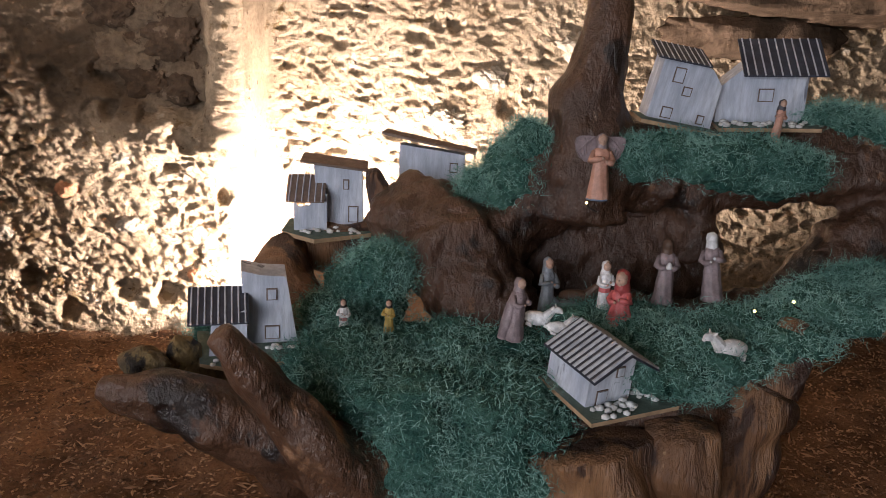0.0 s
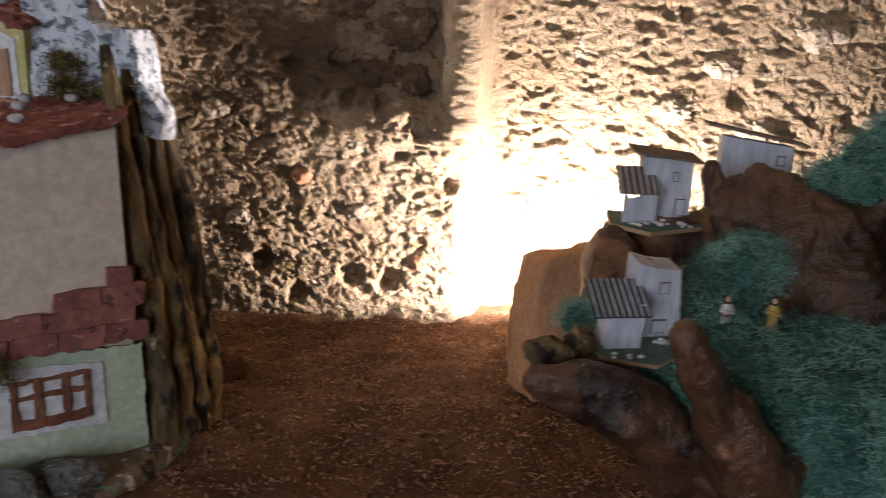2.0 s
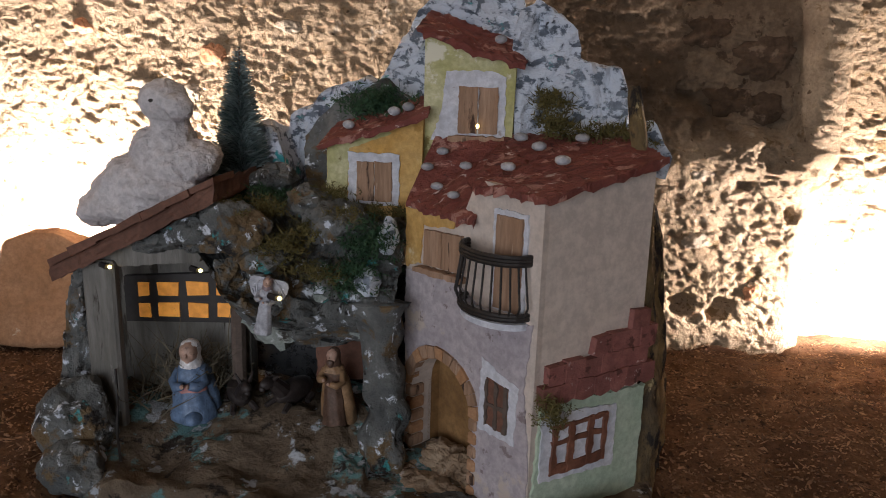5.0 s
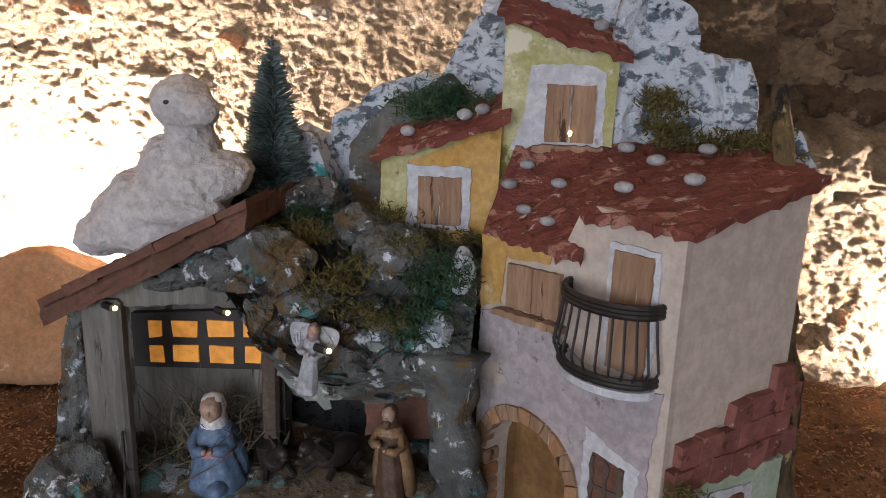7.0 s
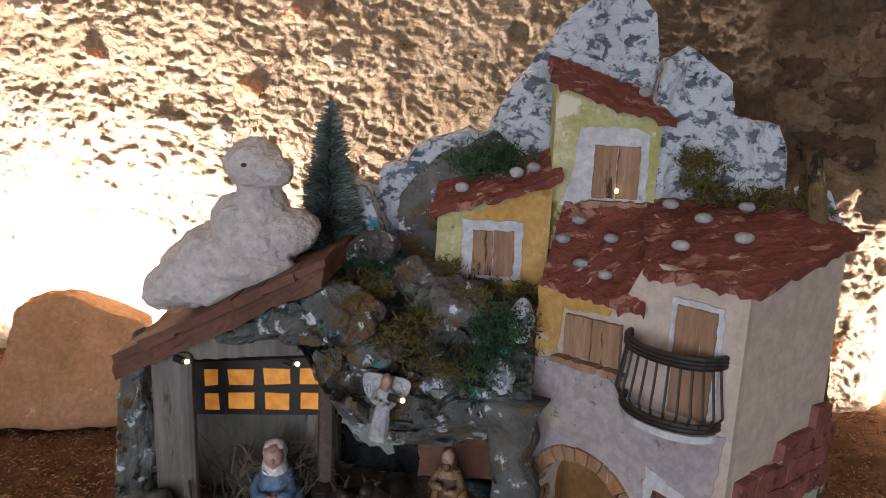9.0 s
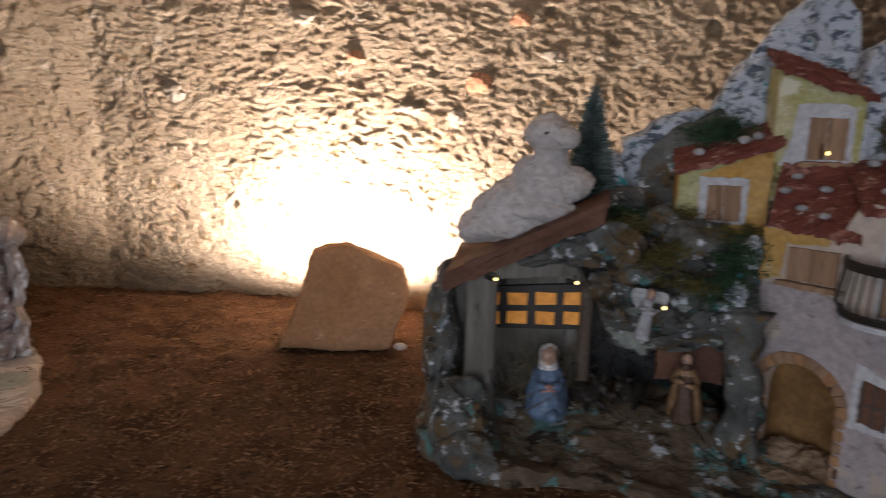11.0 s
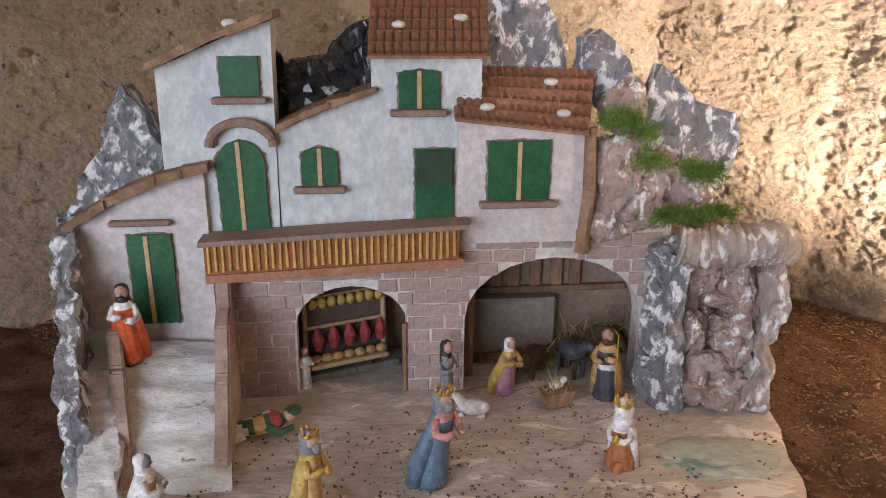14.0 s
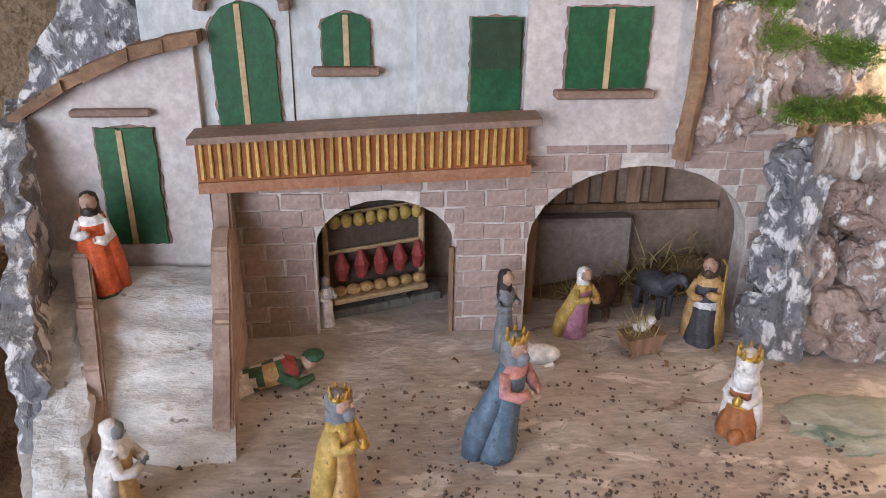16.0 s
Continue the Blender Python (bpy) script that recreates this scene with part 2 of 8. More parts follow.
PLANK = material("brown_plank", (0.24, 0.145, 0.09), (0.36, 0.23, 0.15), 30, 0.8, 0.4, 120, stretch=(1, 1, 0.2), vary=0.2)
DARKBROWN = material("dark_brown_recess", (0.10, 0.075, 0.06), (0.16, 0.12, 0.10), 20, 0.9, 0.4, 120)
# Black film between the houses; also the painted shade of the small cave.
FOIL_SHADE = material("black_film_and_cave_shade", (0.012, 0.013, 0.014), (0.03, 0.032, 0.035), 20, 0.28, 0.2, 60, [((0.35, 0.37, 0.4), 40, 0.70)], spec=0.6)
GREYROCK = material("grey_white_rock", (0.17, 0.175, 0.20), (0.30, 0.30, 0.32), 20, 0.8, 0.9, 70, [((0.09, 0.085, 0.085), 26, 0.61), ((0.34, 0.29, 0.26), 14, 0.60), ((0.44, 0.44, 0.47), 44, 0.505, 0.4), ((0.74, 0.75, 0.78), 44, 0.54, 0.4)], stretch=(1.2, 1.2, 0.8), depth=0.007)
MAUVEROCK = material("mauve_rock", (0.35, 0.255, 0.225), (0.54, 0.43, 0.39), 14, 0.85, 1.0, 60, [((0.18, 0.12, 0.10), 20, 0.62), ((0.38, 0.38, 0.40), 16, 0.61), ((0.58, 0.55, 0.55), 44, 0.545, 0.4), ((0.78, 0.77, 0.78), 44, 0.575, 0.4)], stretch=(1.1, 1.1, 0.7), depth=0.007)
TEALROCK = material("snowy_teal_rock", (0.10, 0.125, 0.165), (0.28, 0.33, 0.40), 16, 0.75, 1.0, 50, [((0.035, 0.04, 0.05), 40, 0.61), ((0.48, 0.54, 0.63), 56, 0.43, 0.3), ((0.62, 0.68, 0.77), 56, 0.47, 0.3), ((0.05, 0.33, 0.35), 24, 0.62)], stretch=(0.9, 1.0, 1.25), depth=0.010)
DIRTROCK = material("dull_grey_rock", (0.080, 0.088, 0.088), (0.205, 0.21, 0.20), 14, 0.8, 1.0, 44, [((0.14, 0.095, 0.048), 12, 0.55), ((0.018, 0.016, 0.015), 20, 0.58), ((0.40, 0.44, 0.48), 46, 0.585, 0.3), ((0.70, 0.75, 0.82), 46, 0.61, 0.3), ((0.05, 0.29, 0.30), 19, 0.62)], depth=0.012)
EARTHPAINT = material("painted_earth", (0.46, 0.41, 0.375), (0.60, 0.56, 0.525), 9, 0.85, 0.6, 90, [((0.70, 0.66, 0.63), 14, 0.57, 0.8), ((0.27, 0.20, 0.165), 24, 0.62, 0.8), ((0.40, 0.45, 0.41), 5, 0.64)], stretch=(0.6, 1.5, 1))
POND = material("pale_green_pond", (0.36, 0.42, 0.37), (0.47, 0.48, 0.43), 12, 0.5, 0.3, 90, [((0.16, 0.24, 0.20), 16, 0.61, 1.0)], stretch=(0.6, 1.6, 1))
GRIT = island_material("dark_grit", (0.05, 0.035, 0.03), (0.17, 0.12, 0.10))
CREAM = material("cream_plaster", (0.565, 0.485, 0.425), (0.60, 0.52, 0.455), 6, 0.8, 0.10, 60, [((0.53, 0.45, 0.39), 9, 0.64)])
SPECKLE = material("speckled_mauve_plaster", (0.40, 0.36, 0.385), (0.52, 0.47, 0.485), 10, 0.85, 0.6, 90, [((0.50, 0.43, 0.37), 12, 0.58), ((0.22, 0.18, 0.18), 52, 0.60)])
YELLOW = material("ochre_yellow_plaster", (0.58, 0.33, 0.085), (0.64, 0.45, 0.19), 14, 0.8, 0.3, 100, [((0.66, 0.56, 0.36), 14, 0.57), ((0.36, 0.20, 0.05), 22, 0.64)])
OLIVEWALL = material("pale_olive_plaster", (0.45, 0.43, 0.17), (0.60, 0.58, 0.36), 14, 0.8, 0.3, 100, [((0.68, 0.66, 0.52), 18, 0.58), ((0.17, 0.14, 0.045), 16, 0.60)])
MINT = material("mint_plaster", (0.40, 0.50, 0.38), (0.50, 0.58, 0.46), 16, 0.8, 0.25, 100, [((0.30, 0.40, 0.28), 24, 0.64)])
WHITETRIM = material("white_window_surround", (0.56, 0.58, 0.64), (0.70, 0.71, 0.75), 24, 0.8, 0.5, 90, [((0.36, 0.33, 0.32), 40, 0.64)])
REDROOF = material("dark_red_tile", (0.175, 0.042, 0.033), (0.27, 0.085, 0.062), 22, 0.65, 1.0, 60, [((0.08, 0.022, 0.02), 30, 0.60, 0.8), ((0.40, 0.20, 0.16), 34, 0.575, 0.5), ((0.60, 0.48, 0.45), 44, 0.625, 0.5)], stretch=(0.8, 1.4, 1), depth=0.008)
SHUTTERWOOD = material("weathered_shutter_wood", (0.30, 0.18, 0.11), (0.46, 0.30, 0.20), 40, 0.8, 0.6, 110, [((0.055, 0.03, 0.02), 46, 0.60), ((0.55, 0.42, 0.31), 50, 0.64)], stretch=(1.3, 1.3, 0.16))
IRON = material("black_iron", (0.012, 0.010, 0.010), (0.03, 0.025, 0.022), 40, 0.5, 0.2, 120, spec=0.5)
GREYWOOD = material("grey_weathered_wood", (0.12, 0.115, 0.10), (0.25, 0.24, 0.22), 22, 0.85, 0.8, 70, [((0.045, 0.038, 0.03), 34, 0.60), ((0.42, 0.41, 0.39), 40, 0.64)], stretch=(1, 1, 0.15))
TILEWOOD = material("rusty_roof_slab", (0.115, 0.052, 0.034), (0.20, 0.095, 0.062), 16, 0.75, 0.5, 90, [((0.36, 0.30, 0.27), 24, 0.66)])
LAMBWHITE = material("white_plaster_figure", (0.68, 0.65, 0.655), (0.78, 0.75, 0.75), 20, 0.85, 1.0, 90, [((0.50, 0.48, 0.50), 60, 0.63), ((0.12, 0.12, 0.17), 13, 0.655)], depth=0.008)
AMBER = paper_glow("lit_amber_paper", (0.30, 0.085, 0.01), (0.95, 0.42, 0.07), 0.42)
BULB = glow("warm_bulb", (1.0, 0.78, 0.32), 4.5)
STRAW = island_material("dry_straw", (0.25, 0.18, 0.08), (0.50, 0.40, 0.20))
FIRCOL = island_material("frosted_fir_needle", (0.012, 0.05, 0.045), (0.34, 0.42, 0.42))
LAMPBODY = material("black_lamp_housing", (0.02, 0.02, 0.02), (0.03, 0.03, 0.03), 40, 0.5, 0.1, 100)


def paint(name, c, rough=0.45):
    return material(name, tuple(0.8 * a for a in c), tuple(min(1, 1.3 * a + 0.02) for a in c), 70, rough, 0.5, 160, [(tuple(0.4 * a for a in c), 110, 0.62), (tuple(min(0.8, 1.5 * a + 0.08) for a in c), 130, 0.66)], spec=0.4, depth=0.002)


SKIN, HAIR, GOLD = paint("figure_pink", (0.45, 0.29, 0.22)), paint("figure_black", (0.03, 0.022, 0.02)), material("gold_paint", (0.55, 0.33, 0.06), (0.75, 0.52, 0.14), 60, 0.35, 0.3, 200, metal=0.6)
F_ORANGE, F_RED, F_BLUE, F_PINK = paint("figure_orange", (0.62, 0.11, 0.03)), paint("figure_red", (0.34, 0.05, 0.05)), paint("figure_slate_blue", (0.10, 0.16, 0.23)), paint("figure_rose", (0.52, 0.24, 0.22))
F_WHITE, F_TAN, F_MAUVE, F_BROWN = paint("figure_white", (0.74, 0.73, 0.74)), paint("figure_tan", (0.52, 0.33, 0.14)), paint("figure_mauve", (0.26, 0.20, 0.21)), paint("figure_brown", (0.10, 0.055, 0.035))
F_GREY, F_GREEN, F_SKY, F_VIOLET = paint("figure_grey", (0.20, 0.22, 0.25)), paint("figure_green", (0.03, 0.10, 0.045)), paint("figure_sky_blue", (0.12, 0.19, 0.31)), paint("figure_violet", (0.42, 0.20, 0.30))
F_DARK, F_YELLOW, F_CORAL = paint("figure_charcoal", (0.06, 0.06, 0.075)), paint("figure_ochre", (0.52, 0.36, 0.10)), paint("figure_coral", (0.55, 0.12, 0.12))


# ---- mesh helpers ----
def part(name, bm, mats, parent=None, label="", smooth=False):
    me = bpy.data.meshes.new(name)
    if isinstance(bm, tuple):
        me.from_pydata(*bm)
    else:
        bm.normal_update()
        bm.to_mesh(me)
        bm.free()
    for m in mats if isinstance(mats, (list, tuple)) else (mats,):
        me.materials.append(m)
    if smooth:
        me.polygons.foreach_set("use_smooth", [True] * len(me.polygons))
    ob = new(name, me)
    ob.parent = parent
    if label:
        ob["label"] = label
    return ob


def thing(name, m, label, category, group="", kind=""):
    ob = new(name)
    ob.empty_display_size = 0.02
    ob.matrix_basis = m
    return tagged(ob, label, category, group, kind)


def face_frame(origin, along):
    """x along the face to the right, y into the wall, z up."""
    w = Vector((along[0], along[1], 0)).normalized()
    d = Vector((-w.y, w.x, 0))
    return Matrix(((w.x, d.x, 0, origin[0]), (w.y, d.y, 0, origin[1]), (0, 0, 1, origin[2]), (0, 0, 0, 1)))


def box(bm, x0, x1, y0, y1, z0, z1, mi=0, bevel=0.0):
    v = [bm.verts.new((x, y, z)) for z in (z0, z1) for y in (y0, y1) for x in (x0, x1)]
    fs = []
    for q in ((0, 2, 3, 1), (4, 5, 7, 6), (0, 1, 5, 4), (2, 6, 7, 3), (0, 4, 6, 2), (1, 3, 7, 5)):
        f = bm.faces.new([v[i] for i in q])
        f.material_index = mi
        fs.append(f)
    if bevel:
        es = list({e for f in fs for e in f.edges})
        r = bmesh.ops.bevel(bm, geom=es, offset=bevel, segments=1, affect="EDGES")
        for f in r["faces"]:
            f.material_index = mi
    return v


def prism(bm, pts, y0, y1, mi=0):
    """A polygon of (x, z) points, extruded from depth y0 to y1."""
    a = [bm.verts.new((x, y0, z)) for x, z in pts]
    b = [bm.verts.new((x, y1, z)) for x, z in pts]
    fs = [bm.faces.new(a), bm.faces.new(b[::-1])]
    n = len(pts)
    for i in range(n):
        fs.append(bm.faces.new((a[i], b[i], b[(i + 1) % n], a[(i + 1) % n])))
    for f in fs:
        f.material_index = mi
    bmesh.ops.recalc_face_normals(bm, faces=fs)
    return a + b


def tube(bm, pts, radii, seg=10, mi=0, rough=0.0, seed=0, flat=1.0):
    """A tapered tube along points, closed at both ends."""
    pts = [Vector(p) for p in pts]
    rings = []
    for i, p in enumerate(pts):
        d = (pts[min(i + 1, len(pts) - 1)] - pts[max(i - 1, 0)]).normalized()
        a = d.cross(Vector((0.1, 0.05, 1) if abs(d.z) < 0.9 else (0, 1, 0.05))).normalized()
        b = d.cross(a)
        ring = []
        for k in range(seg):
            t = 2 * math.pi * k / seg
            q = p + (a * math.cos(t) + b * math.sin(t) * flat) * radii[i]
            if rough:
                q += (q - p) * rough * (noise.noise(q * 25 + Vector((seed, 0, 0))) + 0.6 * noise.noise(Vector((2.2 * math.cos(t), 2.2 * math.sin(t), i * 0.10 + seed))) + 0.5 * abs(noise.noise(Vector((5.5 * math.cos(t), 5.5 * math.sin(t), i * 0.05 + seed)))))
            ring.append(bm.verts.new(q))
        rings.append(ring)
    fs = []
    for r0, r1 in zip(rings, rings[1:]):
        for k in range(seg):
            fs.append(bm.faces.new((r0[k], r0[(k + 1) % seg], r1[(k + 1) % seg], r1[k])))
    fs += [bm.faces.new(rings[0][::-1]), bm.faces.new(rings[-1])]
    for f in fs:
        f.material_index = mi
    return fs


def smooth_path(pts, radii, steps=6):
    """Catmull-Rom through the points, with their radii."""
    P, out, rad = [Vector(p) for p in pts], [], []
    for i in range(len(P) - 1):
        a, b, c, d = P[max(i - 1, 0)], P[i], P[i + 1], P[min(i + 2, len(P) - 1)]
        for s in range(steps):
            t = s / steps
            out.append(0.5 * ((2 * b) + (c - a) * t + (2 * a - 5 * b + 4 * c - d) * t * t + (3 * b - a - 3 * c + d) * t ** 3))
            rad.append(radii[i] + (radii[i + 1] - radii[i]) * t)
    return out + [P[-1]], rad + [radii[-1]]


def blob(bm, c, r, sub=3, amp=0.15, scale=12.0, seed=0, mi=0, flat=0.0, crisp=0.0):
    """An uneven lump round c with radii r; flat: cut level at this share of its height below the middle."""
    made = bmesh.ops.create_icosphere(bm, subdivisions=sub, radius=1.0)["verts"]
    P = np.array([v.co[:] for v in made])
    W = P * np.array(r)
    k = 1 + amp * 2 * (fbm(W + np.array(c), scale, 4, seed) - 0.5) + amp * 0.8 * (fbm(W + np.array(c), scale * 3, 2, seed + 9) - 0.5)
    if crisp:
        k = k - crisp * np.abs(fbm(W + np.array(c), scale * 1.7, 3, seed + 21) - 0.5) * 2 + crisp * 0.5 * (fbm(W + np.array(c), scale * 5, 2, seed + 33) - 0.5)
    if crisp:
        rg = np.random.default_rng(seed)
        cut = rg.normal(0, 1, (16, 3))
        cut /= np.linalg.norm(cut, axis=1)[:, None]
        reach = np.max((P @ cut.T) / rg.uniform(0.62, 0.92, 16), axis=1)
        k = (0.55 * k + 0.45) / np.maximum(reach, 1)
    W = W * k[:, None]
    if flat:
        W[:, 2] = np.maximum(W[:, 2], -flat * r[2])
    W = W + np.array(c)
    for v, w in zip(made, W):
        v.co = w
    for f in {f for v in made for f in v.link_faces}:
        f.material_index = mi
        f.smooth = amp < 0.3 and not crisp
    return made


def lathe(bm, prof, seg=14, centre=(0, 0, 0), sx=1.0, sy=1.0, mi=0, mats=None, lean=(0, 0), fold=0.0):
    """Rings of (radius, height) round z; mats gives a slot for each band."""
    rings = []
    for r, z in prof:
        fo = [1 + fold * math.sin(7 * 6.283 * k / seg + 40 * z) + 0.7 * fold * math.sin(3 * 6.283 * k / seg + 25 * z) for k in range(seg)]
        rings.append([bm.verts.new((centre[0] + lean[0] * z + fo[k] * r * sx * math.cos(2 * math.pi * k / seg), centre[1] + lean[1] * z + fo[k] * r * sy * math.sin(2 * math.pi * k / seg), centre[2] + z)) for k in range(seg)])
    for i, (a, b) in enumerate(zip(rings, rings[1:])):
        for k in range(seg):
            f = bm.faces.new((a[k], a[(k + 1) % seg], b[(k + 1) % seg], b[k]))
            f.material_index, f.smooth = (mats[i] if mats else mi), True
    for f in (bm.faces.new(rings[0][::-1]), bm.faces.new(rings[-1])):
        f.material_index = mats[0] if mats and f.verts[0] in rings[0] else (mats[-1] if mats else mi)


def strands(centres, normals, length, width, count, seed, curl=0.6, spread=0.012):
    """Many thin bent blades that grow from given places: verts and faces."""
    rng = np.random.default_rng(seed)
    C, N = np.asarray(centres, float), np.asarray(normals, float)
    i = rng.integers(0, len(C), count)
    p = C[i] + rng.normal(0, spread, (count, 3)) * np.array((1, 1, 0.5))
    d = N[i] + rng.normal(0, curl, (count, 3))
    d /= np.linalg.norm(d, axis=1)[:, None]
    side = np.cross(d, rng.normal(0, 1, (count, 3)))
    side /= np.linalg.norm(side, axis=1)[:, None]
    L = length * rng.uniform(0.5, 1.4, (count, 1))
    w = width * rng.uniform(0.6, 1.3, (count, 1))
    bend = rng.normal(0, 0.45, (count, 3))
    mid = p + d * L * 0.5
    tip = p + (d + bend) * L
    V = np.stack((p - side * w, p + side * w, mid + side * w * 0.8, mid - side * w * 0.8, tip), 1).reshape(-1, 3)
    k = np.arange(count) * 5
    F = [(a, a + 1, a + 2, a + 3) for a in k.tolist()] + [(a + 3, a + 2, a + 4) for a in k.tolist()]
    return V.tolist(), [], F


def surface_points(ob_bm):
    return [f.calc_center_median()[:] for f in ob_bm.faces], [f.normal[:] for f in ob_bm.faces]

# ---- the cave ----
PLAN = [(1.9, 1.76), (0.6, 1.755), (-0.345, 1.735), (-0.362, 1.66), (-0.40, 1.635), (-0.55, 1.628), (-0.75, 1.604), (-0.95, 1.594), (-1.3, 1.635), (-2.1, 1.66), (-2.62, 1.655), (-2.95, 1.55), (-3.25, 1.28), (-3.42, 0.85), (-3.53, 0.40), (-3.66, -0.2)]
PITS = [(-0.48, 0.40, 0.026), (-0.545, 0.445, 0.024), (-0.62, 0.45, 0.024), (-0.63, 0.515, 0.03), (-0.46, 0.475, 0.035), (-0.73, 0.51, 0.022), (-0.44, 0.55, 0.03), (-0.80, 0.11, 0.03), (-0.72, 0.04, 0.032), (-0.54, 0.08, 0.028),
        (-0.61, 0.085, 0.03), (-0.41, 0.285, 0.016), (-0.51, 0.335, 0.018), (-0.03, 0.61, 0.028), (0.16, 0.48, 0.03), (0.04, 0.63, 0.022), (-2.85, 0.63, 0.03), (-1.46, 0.72, 0.022), (-1.11, 0.68, 0.02), (-2.25, 0.24, 0.016)]


def cave_wall():
    P = np.array(PLAN)
    seg = np.linalg.norm(np.diff(P, axis=0), axis=1)
    at = np.concatenate(([0], np.cumsum(seg)))
    s = np.arange(0.9, at[-1], 0.0037)
    s = np.concatenate((np.linspace(0, 0.89, 30), s))
    X, Y = np.interp(s, at, P[:, 0]), np.interp(s, at, P[:, 1])
    tx, ty = np.gradient(X), np.gradient(Y)
    ln = np.hypot(tx, ty)
    nx, ny = -ty / ln, tx / ln  # points into the room
    k = 9
    ker = np.ones(k) / k
    nx, ny = np.convolve(np.pad(nx, k // 2, mode="edge"), ker, "valid"), np.convolve(np.pad(ny, k // 2, mode="edge"), ker, "valid")
    z = np.arange(-0.06, 0.98, 0.0039)
    G = np.zeros((len(z), len(s), 3))
    G[..., 0], G[..., 1], G[..., 2] = X[None], Y[None], z[:, None]
    Q = G * np.array((1, 1, 1.25))
    W = Q + 0.03 * np.stack([fbm(Q, 16, 2, 60 + k) - 0.5 for k in range(3)], -1)
    d = (0.036 - 0.014 * ramp(G[..., 0], -1.3, -1.0)) * (fbm(W, 4, 3, 3) - 0.5) + 0.009 * (fbm(W, 14, 3, 5) - 0.5)
    # crust of small horizontal flakes and grains
    H = W * np.array((1, 1, 1.7))
    d += 0.0070 * (fbm(H, 78, 2, 7) - 0.5) + 0.0100 * (fbm(H, 140, 2, 9) - 0.5)
    d -= 0.0060 * ramp(fbm(H, 58, 3, 13), 0.56, 0.62)
    d -= 0.006 * ramp(fbm(W * np.array((1, 1, 1.4)), 22, 4, 11), 0.63, 0.69)
    # flat-faced rubble standing proud, with open joints round it
    d += 0.005 * ramp(fbm(W, 17, 3, 15), 0.56, 0.60)
    crack = np.abs(fbm(W * np.array((1, 1, 1.6)), 9, 3, 17) - 0.5)
    d -= 0.012 * ramp(-crack, -0.012, -0.003) * ramp(fbm(W, 6, 2, 19), 0.48, 0.56)
    for px, pz, r in PITS:
        q = np.hypot(G[..., 0] - px, (G[..., 2] - pz) * 1.15) + 0.05 * (fbm(G, 34, 3, 21) - 0.5)
        d -= 0.034 * ramp(-q, -r, -0.35 * r)
    d *= 0.74 - 0.28 * ramp(G[..., 0], -0.43, -0.36) - 0.38 * ramp(G[..., 0], -0.44, -0.40) * ramp(-G[..., 0], 0.30, 0.34)
    d *= 1 - 0.18 * ramp(-G[..., 0], 1.0, 1.4) - 0.15 * ramp(-G[..., 0], 1.9, 2.5)
    # slit-like holes in the lit recess
    d -= 0.008 * ramp(fbm(W * np.array((1, 1, 2.0)), 26, 3, 27), 0.60, 0.65) * ramp(G[..., 0], -0.34, -0.30)
    # the swollen boss beside the lit recess, its dark colour part stain, part painted shade
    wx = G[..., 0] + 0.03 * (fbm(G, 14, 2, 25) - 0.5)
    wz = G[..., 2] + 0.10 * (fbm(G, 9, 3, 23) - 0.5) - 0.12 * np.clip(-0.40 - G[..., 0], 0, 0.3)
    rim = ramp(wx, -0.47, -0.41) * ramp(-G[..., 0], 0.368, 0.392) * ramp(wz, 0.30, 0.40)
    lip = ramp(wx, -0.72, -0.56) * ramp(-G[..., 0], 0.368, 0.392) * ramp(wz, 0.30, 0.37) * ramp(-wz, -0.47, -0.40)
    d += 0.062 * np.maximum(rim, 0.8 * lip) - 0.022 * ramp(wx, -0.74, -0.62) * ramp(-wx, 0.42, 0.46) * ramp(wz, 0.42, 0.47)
    d -= 0.05 * np.clip((G[..., 2] - 0.75), 0, 1)
    G[..., 0] += nx[None] * d
    G[..., 1] += ny[None] * d
    n, m = len(z), len(s)
    idx = np.arange(n * m).reshape(n, m)
    F = np.stack((idx[:-1, :-1], idx[1:, :-1], idx[1:, 1:], idx[:-1, 1:]), -1).reshape(-1, 4)
    ob = part("wall_cave", (G.reshape(-1, 3).tolist(), [], F.tolist()), WALL, smooth=True)
    return tagged(ob, "rough pitted tuff cave wall, warmly lit from below", "wall", kind="structure")


wall = cave_wall()


def bit(name, mat, x, z, rx, rz, y=None, seed=0, parent=wall):
    bm = bmesh.new()
    yy = y if y is not None else float(np.interp(-x, [-q[0] for q in PLAN[:11]], [q[1] for q in PLAN[:11]])) - 0.004
    blob(bm, (x, yy + 0.006, z), (rx, 0.014, rz), 4, 0.6, 38, seed)
    part(name, bm, mat, parent)


for i, (x, z, rx, rz) in enumerate(((-0.71, 0.29, 0.024, 0.016), (-0.47, 0.12, 0.02, 0.018), (-1.92, 0.61, 0.02, 0.017), (-1.62, 0.56, 0.03, 0.022), (-1.53, 0.70, 0.022, 0.015))):
    bit("brick", REDBRICK, x, z, rx, rz, seed=i)
